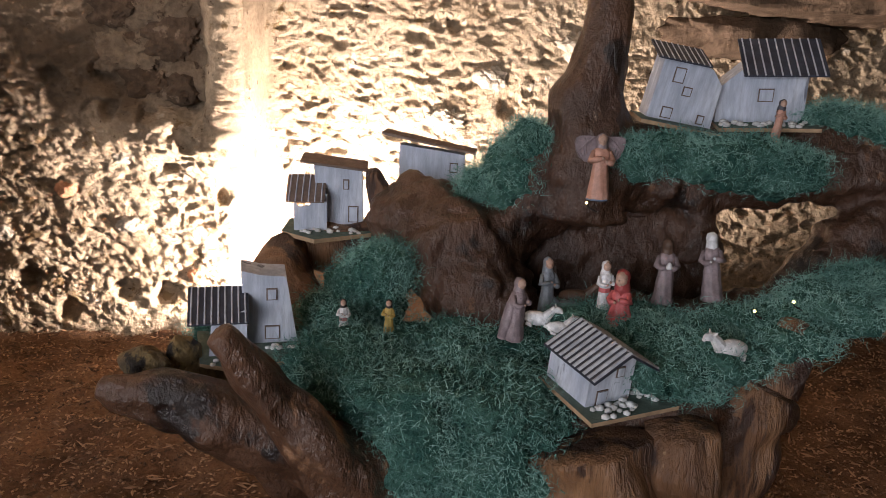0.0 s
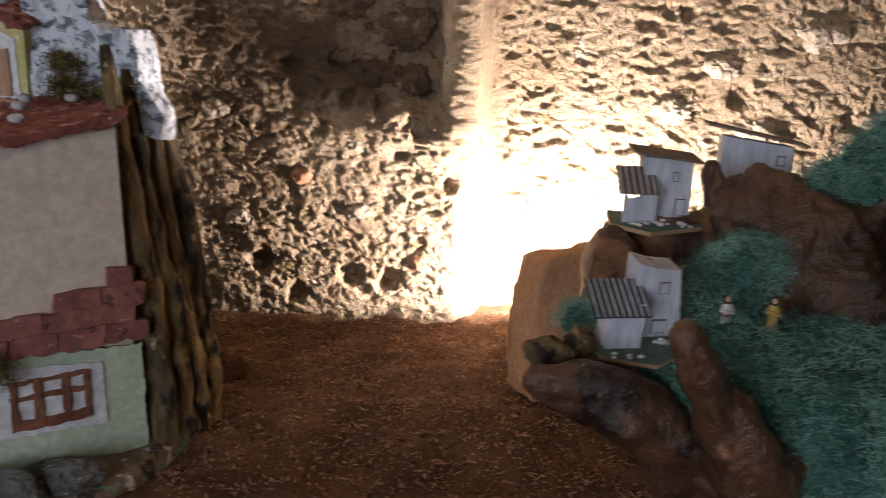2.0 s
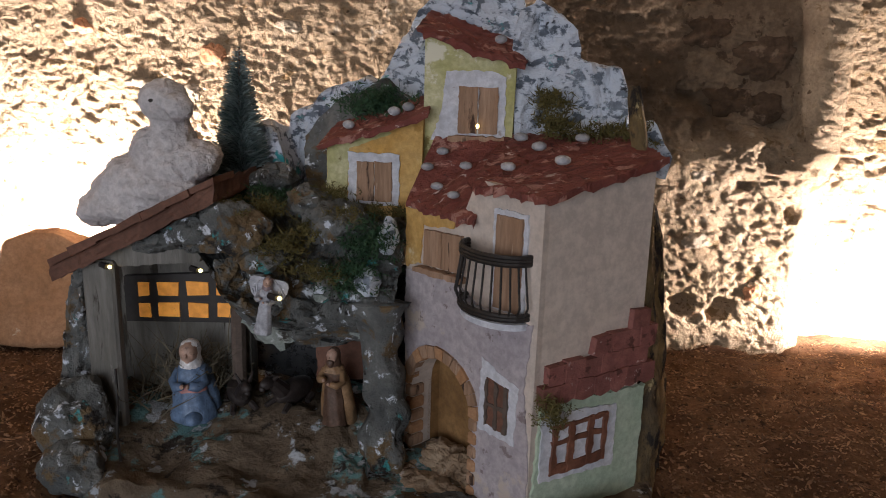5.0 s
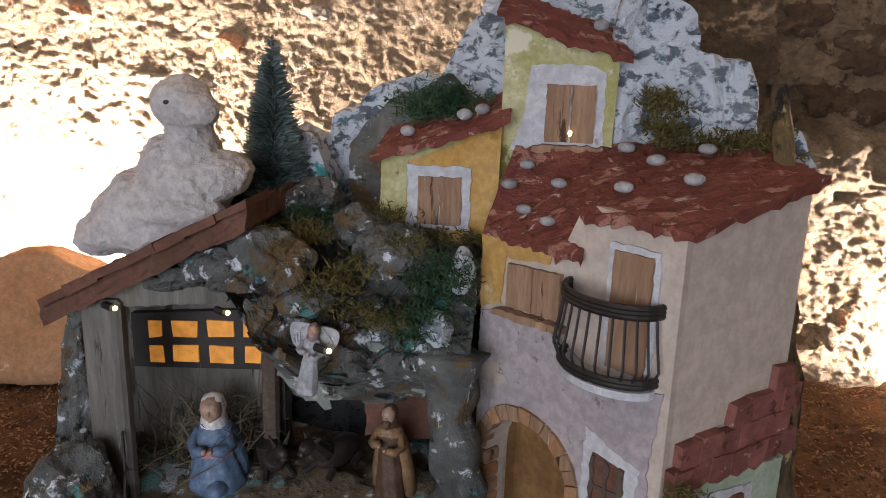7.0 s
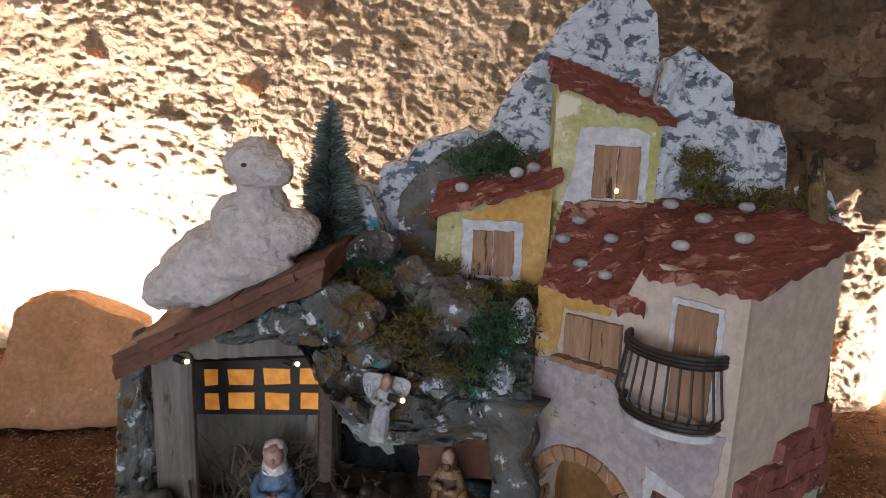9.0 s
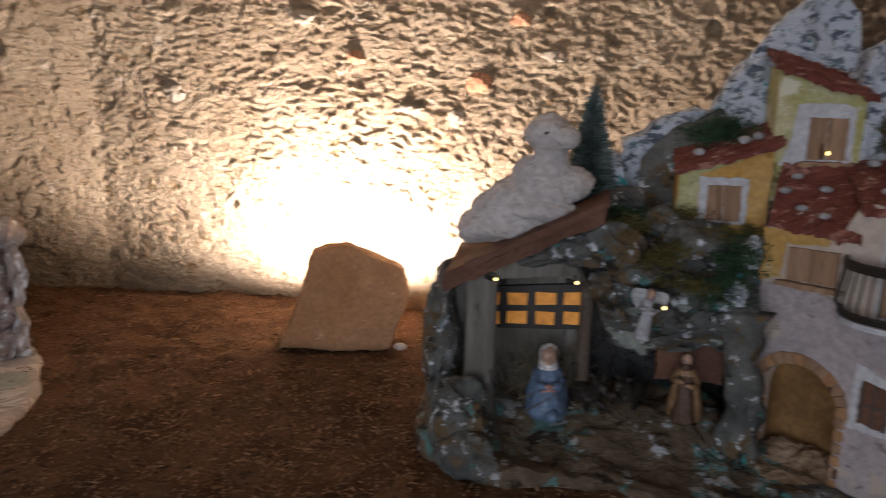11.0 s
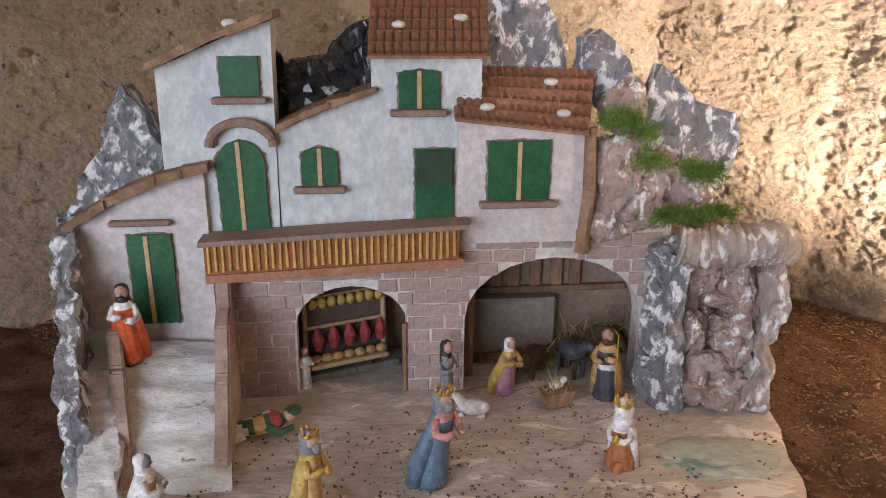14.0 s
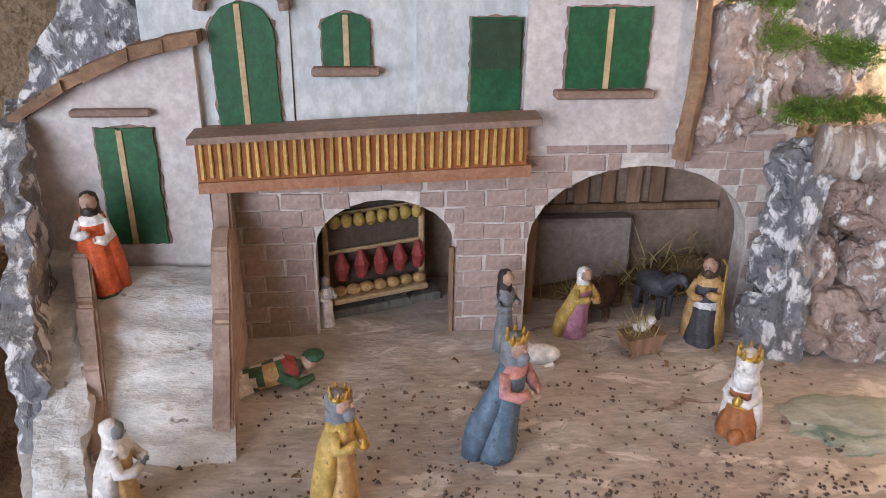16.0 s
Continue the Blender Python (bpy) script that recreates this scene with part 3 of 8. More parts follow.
for i, (x, z, rx, rz) in enumerate(((-1.79, 0.495, 0.04, 0.013), (-1.67, 0.475, 0.025, 0.022), (-0.60, 0.36, 0.03, 0.018), (0.12, 0.53, 0.035, 0.025), (0.03, 0.44, 0.04, 0.03), (0.20, 0.40, 0.045, 0.03), (-0.84, 0.2, 0.03, 0.02), (-0.60, 0.22, 0.03, 0.016), (0.30, 0.60, 0.05, 0.03),
                                    (-1.45, 0.62, 0.03, 0.014), (-2.05, 0.70, 0.035, 0.018), (-2.40, 0.52, 0.03, 0.02), (-0.88, 0.42, 0.03, 0.02))):
    bit("stone", GREYSTONE, x, z, rx, rz, seed=20 + i)
# Dark stones on the boss: stain and shade, both put into their colour.
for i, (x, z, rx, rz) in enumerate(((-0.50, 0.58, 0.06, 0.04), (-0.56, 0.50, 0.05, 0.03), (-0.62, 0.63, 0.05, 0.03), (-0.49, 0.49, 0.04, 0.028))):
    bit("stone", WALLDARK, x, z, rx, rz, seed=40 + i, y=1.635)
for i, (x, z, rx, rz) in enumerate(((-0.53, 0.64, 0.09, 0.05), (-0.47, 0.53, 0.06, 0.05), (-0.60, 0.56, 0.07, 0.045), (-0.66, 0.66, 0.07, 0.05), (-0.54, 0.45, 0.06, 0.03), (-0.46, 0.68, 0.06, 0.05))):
    bit("stone", STAINSHADE, x, z, rx, rz, seed=60 + i, y=1.642)
# overhanging rock over the right-hand limb, its shade put in as dark colour
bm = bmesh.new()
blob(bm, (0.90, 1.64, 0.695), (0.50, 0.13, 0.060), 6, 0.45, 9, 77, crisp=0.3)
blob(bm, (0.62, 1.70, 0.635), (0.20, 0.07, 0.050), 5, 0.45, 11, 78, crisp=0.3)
part("stone", bm, WALLDARK, wall, "overhanging rock coloured dark for its shade", True)


def rough_sheet(name, corners, nu, nv, amp, mat, seed, label):
    """A bent, uneven sheet between four corners."""
    A, B, C, D = (np.array(c, float) for c in corners)
    u, v = np.meshgrid(np.linspace(0, 1, nu), np.linspace(0, 1, nv))
    u, v = u[..., None], v[..., None]
    G = A * (1 - u) * (1 - v) + B * u * (1 - v) + C * u * v + D * (1 - u) * v
    nrm = np.cross(B - A, D - A)
    nrm /= np.linalg.norm(nrm)
    G = G + nrm * (amp * 2 * (fbm(G, 3, 4, seed) - 0.5))[..., None]
    idx = np.arange(nu * nv).reshape(nv, nu)
    F = np.stack((idx[:-1, :-1], idx[:-1, 1:], idx[1:, 1:], idx[1:, :-1]), -1).reshape(-1, 4)
    return tagged(part(name, (G.reshape(-1, 3).tolist(), [], F.tolist()), mat, smooth=True), label, name.split("_")[0], kind="structure")


rough_sheet("ceiling", ((-4.3, 1.85, 0.93), (2.1, 1.85, 0.93), (2.1, -2.3, 1.75), (-4.3, -2.3, 1.75)), 60, 40, 0.08, WALL, 31, "rough low vault of the tuff cave")
rough_sheet("wall_left", ((-3.62, -0.15, -0.95), (-3.9, -2.2, -0.95), (-3.9, -2.2, 1.85), (-3.62, -0.15, 1.45)), 40, 40, 0.05, WALL, 33, "rough tuff wall")
rough_sheet("wall_right", ((1.85, 1.9, -0.95), (1.85, -2.2, -0.95), (1.85, -2.2, 1.85), (1.85, 1.9, 1.1)), 40, 40, 0.05, WALL, 34, "rough tuff wall")
rough_sheet("floor", ((-4.3, -2.3, -0.93), (2.1, -2.3, -0.93), (2.1, 0.3, -0.93), (-4.3, 0.3, -0.93)), 40, 24, 0.02, SOIL, 35, "trodden earth floor of the cave")
# unseen front wall; its opening is assumed, to seat the added fill lamp
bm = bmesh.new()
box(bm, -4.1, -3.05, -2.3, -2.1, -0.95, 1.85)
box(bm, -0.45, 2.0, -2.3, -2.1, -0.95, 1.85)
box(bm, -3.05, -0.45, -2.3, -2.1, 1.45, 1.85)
tagged(part("wall_front", bm, WALL), "unseen tuff wall with an assumed entrance", "wall", kind="structure")


PIT = (-0.775, 1.285)  # a burrow in the litter


def ledge():
    x = np.arange(-4.0, 1.9, 0.012)
    y = np.concatenate((np.array([0.12, 0.13]), np.arange(0.15, 1.86, 0.012)))
    Xg, Yg = np.meshgrid(x, y)
    G = np.stack((Xg, Yg, np.zeros_like(Xg)), -1)
    G[..., 2] = -0.008 + 0.022 * (fbm(G, 5, 3, 41) - 0.5) + 0.028 * (fbm(G, 24, 3, 43) - 0.5)
    G[..., 2] -= 0.045 * ramp(-np.hypot((Xg - PIT[0]) / 1.5, Yg - PIT[1]), -0.045, -0.025)
    G[0, :, 2] = -0.93
    n, m = Xg.shape
    idx = np.arange(n * m).reshape(n, m)
    F = np.stack((idx[:-1, :-1], idx[:-1, 1:], idx[1:, 1:], idx[1:, :-1]), -1).reshape(-1, 4)
    tagged(part("ledge", (G.reshape(-1, 3).tolist(), [], F.tolist()), SOIL, smooth=True), "earth-covered rock ledge strewn with brown litter", "ledge", kind="structure")


ledge()


def chips():
    """Loose wood chips and coarse litter over the ledge."""
    rng = np.random.default_rng(5)
    n = 70000
    p = np.stack((rng.uniform(-3.55, 1.0, n), rng.uniform(0.42, 1.68, n), np.zeros(n)), 1)
    p[:, 2] = -0.008 + 0.022 * (fbm(p, 5, 3, 41) - 0.5) + 0.028 * (fbm(p * np.array((1, 1, 0)), 24, 3, 43) - 0.5) + rng.uniform(0, 0.005, n)
    p[:, 2] -= 0.045 * ramp(-np.hypot((p[:, 0] - PIT[0]) / 1.5, p[:, 1] - PIT[1]), -0.045, -0.025)
    a, tilt = rng.uniform(0, 6.283, n), rng.normal(0, 0.35, n)
    d = np.stack((np.cos(a) * np.cos(tilt), np.sin(a) * np.cos(tilt), np.sin(tilt)), 1)
    w = np.stack((-np.sin(a), np.cos(a), rng.normal(0, 0.3, n)), 1)
    u = np.cross(d, w)
    L, W, H = rng.uniform(0.0018, 0.0056, (n, 1)) * rng.choice((0.6, 0.9, 1.4, 2.6), (n, 1), p=(0.4, 0.33, 0.2, 0.07)), rng.uniform(0.0012, 0.003, (n, 1)), rng.uniform(0.001, 0.0026, (n, 1))
    V = np.stack((p - d * L, p - w * W, p + d * L * 0.9, p + w * W, p + u * H), 1).reshape(-1, 3)
    F = []
    for k in range(0, 5 * n, 5):
        F += [(k, k + 1, k + 4), (k + 1, k + 2, k + 4), (k + 2, k + 3, k + 4), (k + 3, k, k + 4)]
    tagged(part("wood_chips", (V.tolist(), [], F), CHIP), "brown wood chips and dry litter on the ledge", "wood chips", kind="stuff")


chips()


def shade_stone(label, pts, top, depth_dir, seed, grain, drop, cuts=()):
    """A rough slab of stone: a foot outline, narrowed and rounded towards the top."""
    bm = bmesh.new()
    blob(bm, (0, 0, 0), (1, 1, 1), 5, 0.0, 1, seed)
    for v in bm.verts:
        c = v.co
        m = max(abs(c.x), abs(c.y), abs(c.z)) ** 0.9
        c /= max(m, 1e-6)
        z = 0.5 * (c.z + 1)
        k = 1 - 0.16 * z ** 2
        x = c.x * pts[0] * k + 0.02 * z * depth_dir
        top_here = top * (1 - drop * max(0, abs(c.x + 0.12) - 0.25) ** 1.3)
        v.co = (x, c.y * pts[1] * (1 - 0.25 * z), z * top_here)
        for nx, nz, reach in cuts:
            over = v.co.x * nx + v.co.z * nz - reach
            if over > 0:
                v.co -= Vector((nx * over, 0, nz * over))
    P = np.array([v.co[:] for v in bm.verts])
    q = 0.026 * (fbm(P, 9, 3, seed) - 0.5) + 0.010 * (fbm(P, 60, 3, seed + 3) - 0.5)
    bm.normal_update()
    for v, s in zip(bm.verts, q):
        v.co += v.normal * float(s)
    ob = part("shading_stone", bm, grain, smooth=True)
    tagged(ob, label, "stone", "stones that hide the lamps")
    return ob


s1 = shade_stone("upright rough brown stone block on the littered ledge", (0.190, 0.05), 0.252, -0.2, 51, STONE, 0.07)
s1.matrix_basis = pose(-0.100, 1.385, -0.012, -6, 0, 30)
s2 = shade_stone("rounded brown stone standing on the littered ledge, hiding a lamp", (0.150, 0.060), 0.226, 0.3, 58, STONE, 0.06, ((0.36, 0.933, 0.214), (-0.40, 0.917, 0.214), (-0.954, 0.30, 0.122), (0.956, -0.294, 0.100)))
s2.matrix_basis = pose(-1.875, 1.385, -0.012, -8, 2, 16)
bm = bmesh.new()
blob(bm, (-1.733, 1.364, 0.006), (0.014, 0.009, 0.008), 2, 0.2, 40, 3)
tagged(part("pebble", bm, PEBBLE), "small pale pebble on the littered ledge", "pebble")


def floodlight(x, y):
    t = thing("floodlight", pose(x, y, -0.004, 0, 0, 0), "small black floodlight lying behind a stone", "lamp", "hidden floodlights")
    bm = bmesh.new()
    box(bm, -0.038, 0.038, -0.016, 0.02, 0.0, 0.05, 0, 0.006)
    part("housing", bm, LAMPBODY, t)
    bm = bmesh.new()
    box(bm, -0.032, 0.032, 0.021, 0.024, 0.008, 0.044)
    part("lens", bm, ROOFLINE, t)


floodlight(-0.15, 1.548)
floodlight(-1.93, 1.49)


# ---- figures ----
def statuette(label, m, h, robe, head=SKIN, hat=HAIR, cape=None, crown=False, wide=1.0, lean=(0, 0), kneel=False, hold=None, foot=None, belt=None, group="", wings=None, beard=False, staff=False, train=False):
    """A small painted figure as one plain mesh; its front is towards -y."""
    slots = [robe, head, hat, cape or robe, hold or GOLD, foot or robe, belt or robe, wings or robe]
    seed = sum(ord(ch) for ch in label) % 97
    bm = bmesh.new()
    w = 0.92 * wide * h
    if kneel:
        body = [(0.20, 0), (0.225, 0.03), (0.215, 0.10), (0.20, 0.18), (0.165, 0.28), (0.14, 0.38), (0.14, 0.48), (0.145, 0.57), (0.115, 0.65), (0.06, 0.69), (0.045, 0.71)]
        top, mats = 0.70, [5, 0, 0, 0, 0, 6, 0, 3, 3, 3]
        blob(bm, (0, 0.14 * w, 0.07 * h), (0.13 * w, 0.20 * w, 0.07 * h), 3, 0.15, 30, seed, 3)
        blob(bm, (0.05 * w, -0.13 * w, 0.09 * h), (0.09 * w, 0.12 * w, 0.09 * h), 3, 0.15, 30, seed + 1, 0)
    else:
        body = [(0.15, 0), (0.162, 0.03), (0.15, 0.10), (0.14, 0.20), (0.128, 0.32), (0.115, 0.44), (0.108, 0.52), (0.12, 0.62), (0.132, 0.70), (0.105, 0.765), (0.055, 0.80), (0.04, 0.82)]
        top, mats = 0.80, [5, 0, 0, 0, 0, 6, 0, 0, 3, 3, 3]
    lathe(bm, [(r * w, z * h) for r, z in body], 28, sx=1, sy=0.74, mats=mats, lean=lean, fold=0.06)
    hx, hy = lean[0] * top * h, lean[1] * top * h
    k = h * (1 - top) / 0.21
    z0 = top * h
    lathe(bm, [(0.034 * k, -0.01 * k), (0.040 * k, 0.03 * k), (0.062 * k, 0.06 * k), (0.072 * k, 0.105 * k), (0.066 * k, 0.15 * k), (0.02 * k, 0.19 * k)], 14, (hx, hy - 0.020 * k, z0), mi=1)
    blob(bm, (hx, hy - 0.094 * k, z0 + 0.098 * k), (0.012 * k, 0.016 * k, 0.020 * k), 1, 0, 1, 0, 1)
    # hair or veil that falls on the shoulders
    lathe(bm, [(0.095 * k, -0.075 * k), (0.090 * k, 0.0), (0.080 * k, 0.06 * k), (0.086 * k, 0.12 * k), (0.070 * k, 0.175 * k), (0.02 * k, 0.205 * k)], 14, (hx, hy + 0.026 * k, z0), mi=2, fold=0.05)
    if beard:
        blob(bm, (hx, hy - 0.070 * k, z0 + 0.030 * k), (0.048 * k, 0.040 * k, 0.060 * k), 2, 0.2, 60, seed, 2)
    sh = (top - 0.075) * h
    for s in (-1, 1):
        up = 0.05 * h if (seed + s) % 3 == 0 else 0.0
        tube(bm, [(hx + s * 0.105 * w, hy, sh), (hx + s * 0.158 * w, hy - 0.05 * w, sh - 0.13 * h), (hx + s * 0.10 * w, hy - 0.14 * w, sh - 0.15 * h + up), (hx + s * 0.035 * w, hy - 0.175 * w, sh - 0.12 * h + up)], [0.046 * w, 0.050 * w, 0.046 * w, 0.036 * w], 9, 3 if cape else 0)
        blob(bm, (hx + s * 0.028 * w, hy - 0.195 * w, sh - 0.115 * h + up), (0.022 * w, 0.026 * w, 0.026 * w), 1, 0, 1, 0, 1)
    if cape:
        for s in (-0.4, 0.0, 0.45):
            tube(bm, [(hx + 0.10 * s * w, hy + 0.02 * w, sh + 0.04 * h), (hx + 0.20 * s * w, hy + 0.075 * w, 0.55 * h), (0.30 * s * w, 0.11 * w, 0.26 * h), (0.36 * s * w, 0.145 * w, 0.012 * h)], [0.075 * w, 0.095 * w, 0.105 * w, 0.095 * w], 10, 0 if train else 3)
    if hold:
        lathe(bm, [(0.045 * w, -0.03 * h), (0.055 * w, 0.0), (0.03 * w, 0.02 * h), (0.035 * w, 0.035 * h), (0.01 * w, 0.06 * h)], 10, (hx, hy - 0.21 * w, sh - 0.10 * h), mi=4)
    if staff:
        tube(bm, [(0.20 * w, -0.14 * w, 0), (0.17 * w, -0.15 * w, 0.6 * h), (0.16 * w, -0.15 * w, 0.98 * h), (0.11 * w, -0.15 * w, 1.04 * h)], [0.012 * w] * 4, 6, 4)
    if crown:
        lathe(bm, [(0.072 * k, 0.140 * k), (0.078 * k, 0.175 * k), (0.060 * k, 0.18 * k)], 14, (hx, hy, z0), mi=4)
        for i in range(7):
            a = 2 * math.pi * i / 7
            tube(bm, [(hx + 0.070 * k * math.cos(a), hy + 0.070 * k * math.sin(a), z0 + 0.165 * k), (hx + 0.080 * k * math.cos(a), hy + 0.080 * k * math.sin(a), z0 + 0.235 * k)], [0.020 * k, 0.007 * k], 5, 4)
    if wings:
        for s in (-1, 1):
            pts = [(hx + s * (0.17 + 0.20 * math.cos(a)) * w, (0.80 + 0.20 * math.sin(a) + 0.05 * math.cos(2 * a)) * h) for a in [2 * math.pi * i / 14 for i in range(14)]]
            prism(bm, pts, 0.085 * w, 0.115 * w, 7)
            for j in range(3):
                tube(bm, [(hx + s * (0.08 + 0.05 * j) * w, 0.08 * w, (0.94 - 0.03 * j) * h), (hx + s * (0.22 + 0.04 * j) * w, 0.075 * w, (0.82 - 0.05 * j) * h), (hx + s * (0.20 + 0.03 * j) * w, 0.08 * w, (0.68 - 0.02 * j) * h)], [0.018 * w] * 3, 6, 7)
    # hand-modelled unevenness
    P = np.array([v.co[:] for v in bm.verts])
    for ax in range(3):
        P[:, ax] += 0.030 * h * (fbm(np.array([v.co[:] for v in bm.verts]), 9.0 / h, 2, seed + 31 * ax) - 0.5)
    P[:, 2] = np.maximum(P[:, 2], 0)
    for v, q in zip(bm.verts, P):
        v.co = q
    for f in bm.faces:
        f.smooth = f.material_index != 7
    ob = part("statuette", bm, slots)
    ob.matrix_basis = m
    return tagged(ob, label, "figurine", group)


def creature(label, m, size, coat, lying=False, snout=F_DARK, name="animal_figurine", horns=False):
    """A small four-legged figure as one plain mesh, nose towards -y."""
    bm = bmesh.new()
    z = 0.22 if lying else 0.52
    blob(bm, (0, 0.05 * size, z * size), (0.19 * size, 0.38 * size, 0.20 * size), 3, 0.14, 3.0 / size, 4)
    tube(bm, [(0, -0.20 * size, (z + 0.08) * size), (0, -0.36 * size, (z + 0.26) * size), (0, -0.42 * size, (z + 0.32) * size)], [0.14 * size, 0.10 * size, 0.09 * size], 9)
    blob(bm, (0, -0.48 * size, (z + 0.30) * size), (0.085 * size, 0.15 * size, 0.095 * size), 2, 0.05, 20, 6)
    blob(bm, (0, -0.60 * size, (z + 0.25) * size), (0.05 * size, 0.045 * size, 0.045 * size), 2, 0, 1, 0, 1)
    for s in (-1, 1):
        tube(bm, [(s * 0.07 * size, -0.42 * size, (z + 0.36) * size), (s * 0.14 * size, -0.40 * size, (z + (0.52 if horns else 0.42)) * size)], [0.035 * size, 0.012 * size], 6)
        for y in (-0.2, 0.3):
            if lying:
                tube(bm, [(s * 0.14 * size, y * size, 0.10 * size), (s * 0.19 * size, (y - 0.16) * size, 0.05 * size)], [0.06 * size, 0.045 * size], 7)
            else:
                tube(bm, [(s * 0.11 * size, y * size, 0.42 * size), (s * 0.11 * size, y * size, 0)], [0.065 * size, 0.042 * size], 7)
    ob = part(name, bm, [coat, snout])
    ob.matrix_basis = m
    return tagged(ob, label, "figurine")


# ---- the white village with green shutters ----
M3 = face_frame((-2.85, 0.78, 0.0), (0.59, 0.807))
village = thing("white_village", M3, "nativity village of white houses with green shutters over brick arches", "nativity scene")


def arch(x0, x1, spring, top, n=12):
    c, r = 0.5 * (x0 + x1), 0.5 * (x1 - x0)
    return [(c - r * math.cos(math.pi * i / n), spring + (top - spring) * math.sin(math.pi * i / n)) for i in range(n + 1)]


def village_base():
    ring = [(-0.49, 0.12), (-0.465, -0.05), (-0.435, -0.20), (-0.375, -0.29), (-0.25, -0.35), (-0.124, -0.395), (0.091, -0.42), (0.273, -0.46), (0.395, -0.41), (0.475, -0.30), (0.53, -0.13), (0.54, 0.02), (0.51, 0.13), (0.3, 0.17), (0, 0.17), (-0.3, 0.17)]
    P, _ = smooth_path([(x, y, 0) for x, y in ring + ring[:1]], [0] * (len(ring) + 1), 8)
    P = np.array([p[:] for p in P[:-1]])
    P[:, :2] *= (1 + 0.05 * (fbm(P, 14, 3, 3) - 0.5))[:, None]
    c = np.array((0.03, -0.12, 0))
    rad = np.concatenate((np.linspace(0.02, 0.97, 46), [0.99, 1.0, 1.005]))
    G = c + rad[:, None, None] * (P - c)[None]
    z = 0.003 + 0.014 * (fbm(G, 9, 3, 6) - 0.5) + 0.006 * (fbm(G, 45, 3, 8) - 0.5)
    z[-2] -= 0.008
    z[-1] = -0.03
    G[..., 2] = z
    n, m = len(rad), len(P)
    idx = np.arange(n * m).reshape(n, m)
    nxt = np.roll(idx, -1, axis=1)
    F = np.stack((idx[:-1], idx[1:], nxt[1:], nxt[:-1]), -1).reshape(-1, 4).tolist() + [idx[0].tolist()[::-1]]
    part("base", (G.reshape(-1, 3).tolist(), [], F), EARTHPAINT, village, "base painted as sandy trodden ground", True)


village_base()
STABLEWALL = material("brown_stable_wall", (0.25, 0.18, 0.14), (0.37, 0.28, 0.22), 14, 0.9, 0.4, 100, [((0.15, 0.10, 0.075), 20, 0.62)])
bm = bmesh.new()
A1, A2 = arch(-0.156, 0.006, 0.118, 0.178), arch(0.093, 0.362, 0.120, 0.214)
prism(bm, [(-0.275, 0.0), (-0.156, 0.0)] + A1 + [(0.006, 0.0), (0.093, 0.0)] + A2 + [(0.362, 0.0), (0.40, 0.0), (0.40, 0.262), (-0.275, 0.245)], 0.0, 0.03)
arcade = part("arcade_wall", bm, MORTAR, village, "low wall of painted mauve bricks with two arches")
# rooms behind the arches
for q in ((-0.20, 0.045, 0.15, 0.165, 0, 0.22), (-0.20, -0.19, 0.03, 0.15, 0, 0.22), (0.045, 0.06, 0.03, 0.15, 0, 0.22), (-0.20, 0.06, 0.03, 0.165, 0.205, 0.22)):
    bm = bmesh.new()
    box(bm, *q)
    part("recess_wall", bm, STABLEWALL, village, "brown vaulted recess")
for q in ((0.07, 0.40, 0.15, 0.165, 0, 0.25), (0.065, 0.075, 0.03, 0.15, 0, 0.25), (0.395, 0.41, 0.03, 0.15, 0, 0.25), (0.06, 0.41, 0.03, 0.165, 0.235, 0.25)):
    bm = bmesh.new()
    box(bm, *q)
    part("recess_wall", bm, STABLEWALL, village, "brown stable recess")
for i, x in enumerate((0.155, 0.185, 0.222, 0.258, 0.29)):
    bm = bmesh.new()
    box(bm, x, x + 0.02, 0.140, 0.149, 0.115, 0.22, 0, 0.002)
    part("plank", bm, PLANK, village)
bm = bmesh.new()
box(bm, 0.08, 0.39, 0.137, 0.149, 0.105, 0.115, 0, 0.002)
part("beam", bm, PLANK, village)
bm = bmesh.new()
box(bm, 0.10, 0.265, 0.120, 0.148, 0.0, 0.10, 0, 0.004)
part("low_wall", bm, material("grey_brown_render", (0.30, 0.25, 0.225), (0.40, 0.345, 0.315), 16, 0.9, 0.4, 100), village, "grey rendered low wall of the stable")
tube_pts = [(0.105, 0.05, 0.0), (0.108, 0.05, 0.14)]
bm = bmesh.new()
tube(bm, tube_pts, [0.009, 0.008], 7, 0, 0.1)
part("post", bm, PLANK, village)
# door frame round the first arch
bm = bmesh.new()
tube(bm, [(0.003, -0.002, 0.0), (0.003, -0.002, 0.118)], [0.0035, 0.0035], 6)
part("post", bm, PLANK, village)


def inside(poly, x, z):
    hit = False
    for (x0, z0), (x1, z1) in zip(poly, poly[1:] + poly[:1]):
        if (z0 > z) != (z1 > z) and x < (x1 - x0) * (z - z0) / (z1 - z0) + x0:
            hit = not hit
    return hit


rng = random.Random(4)


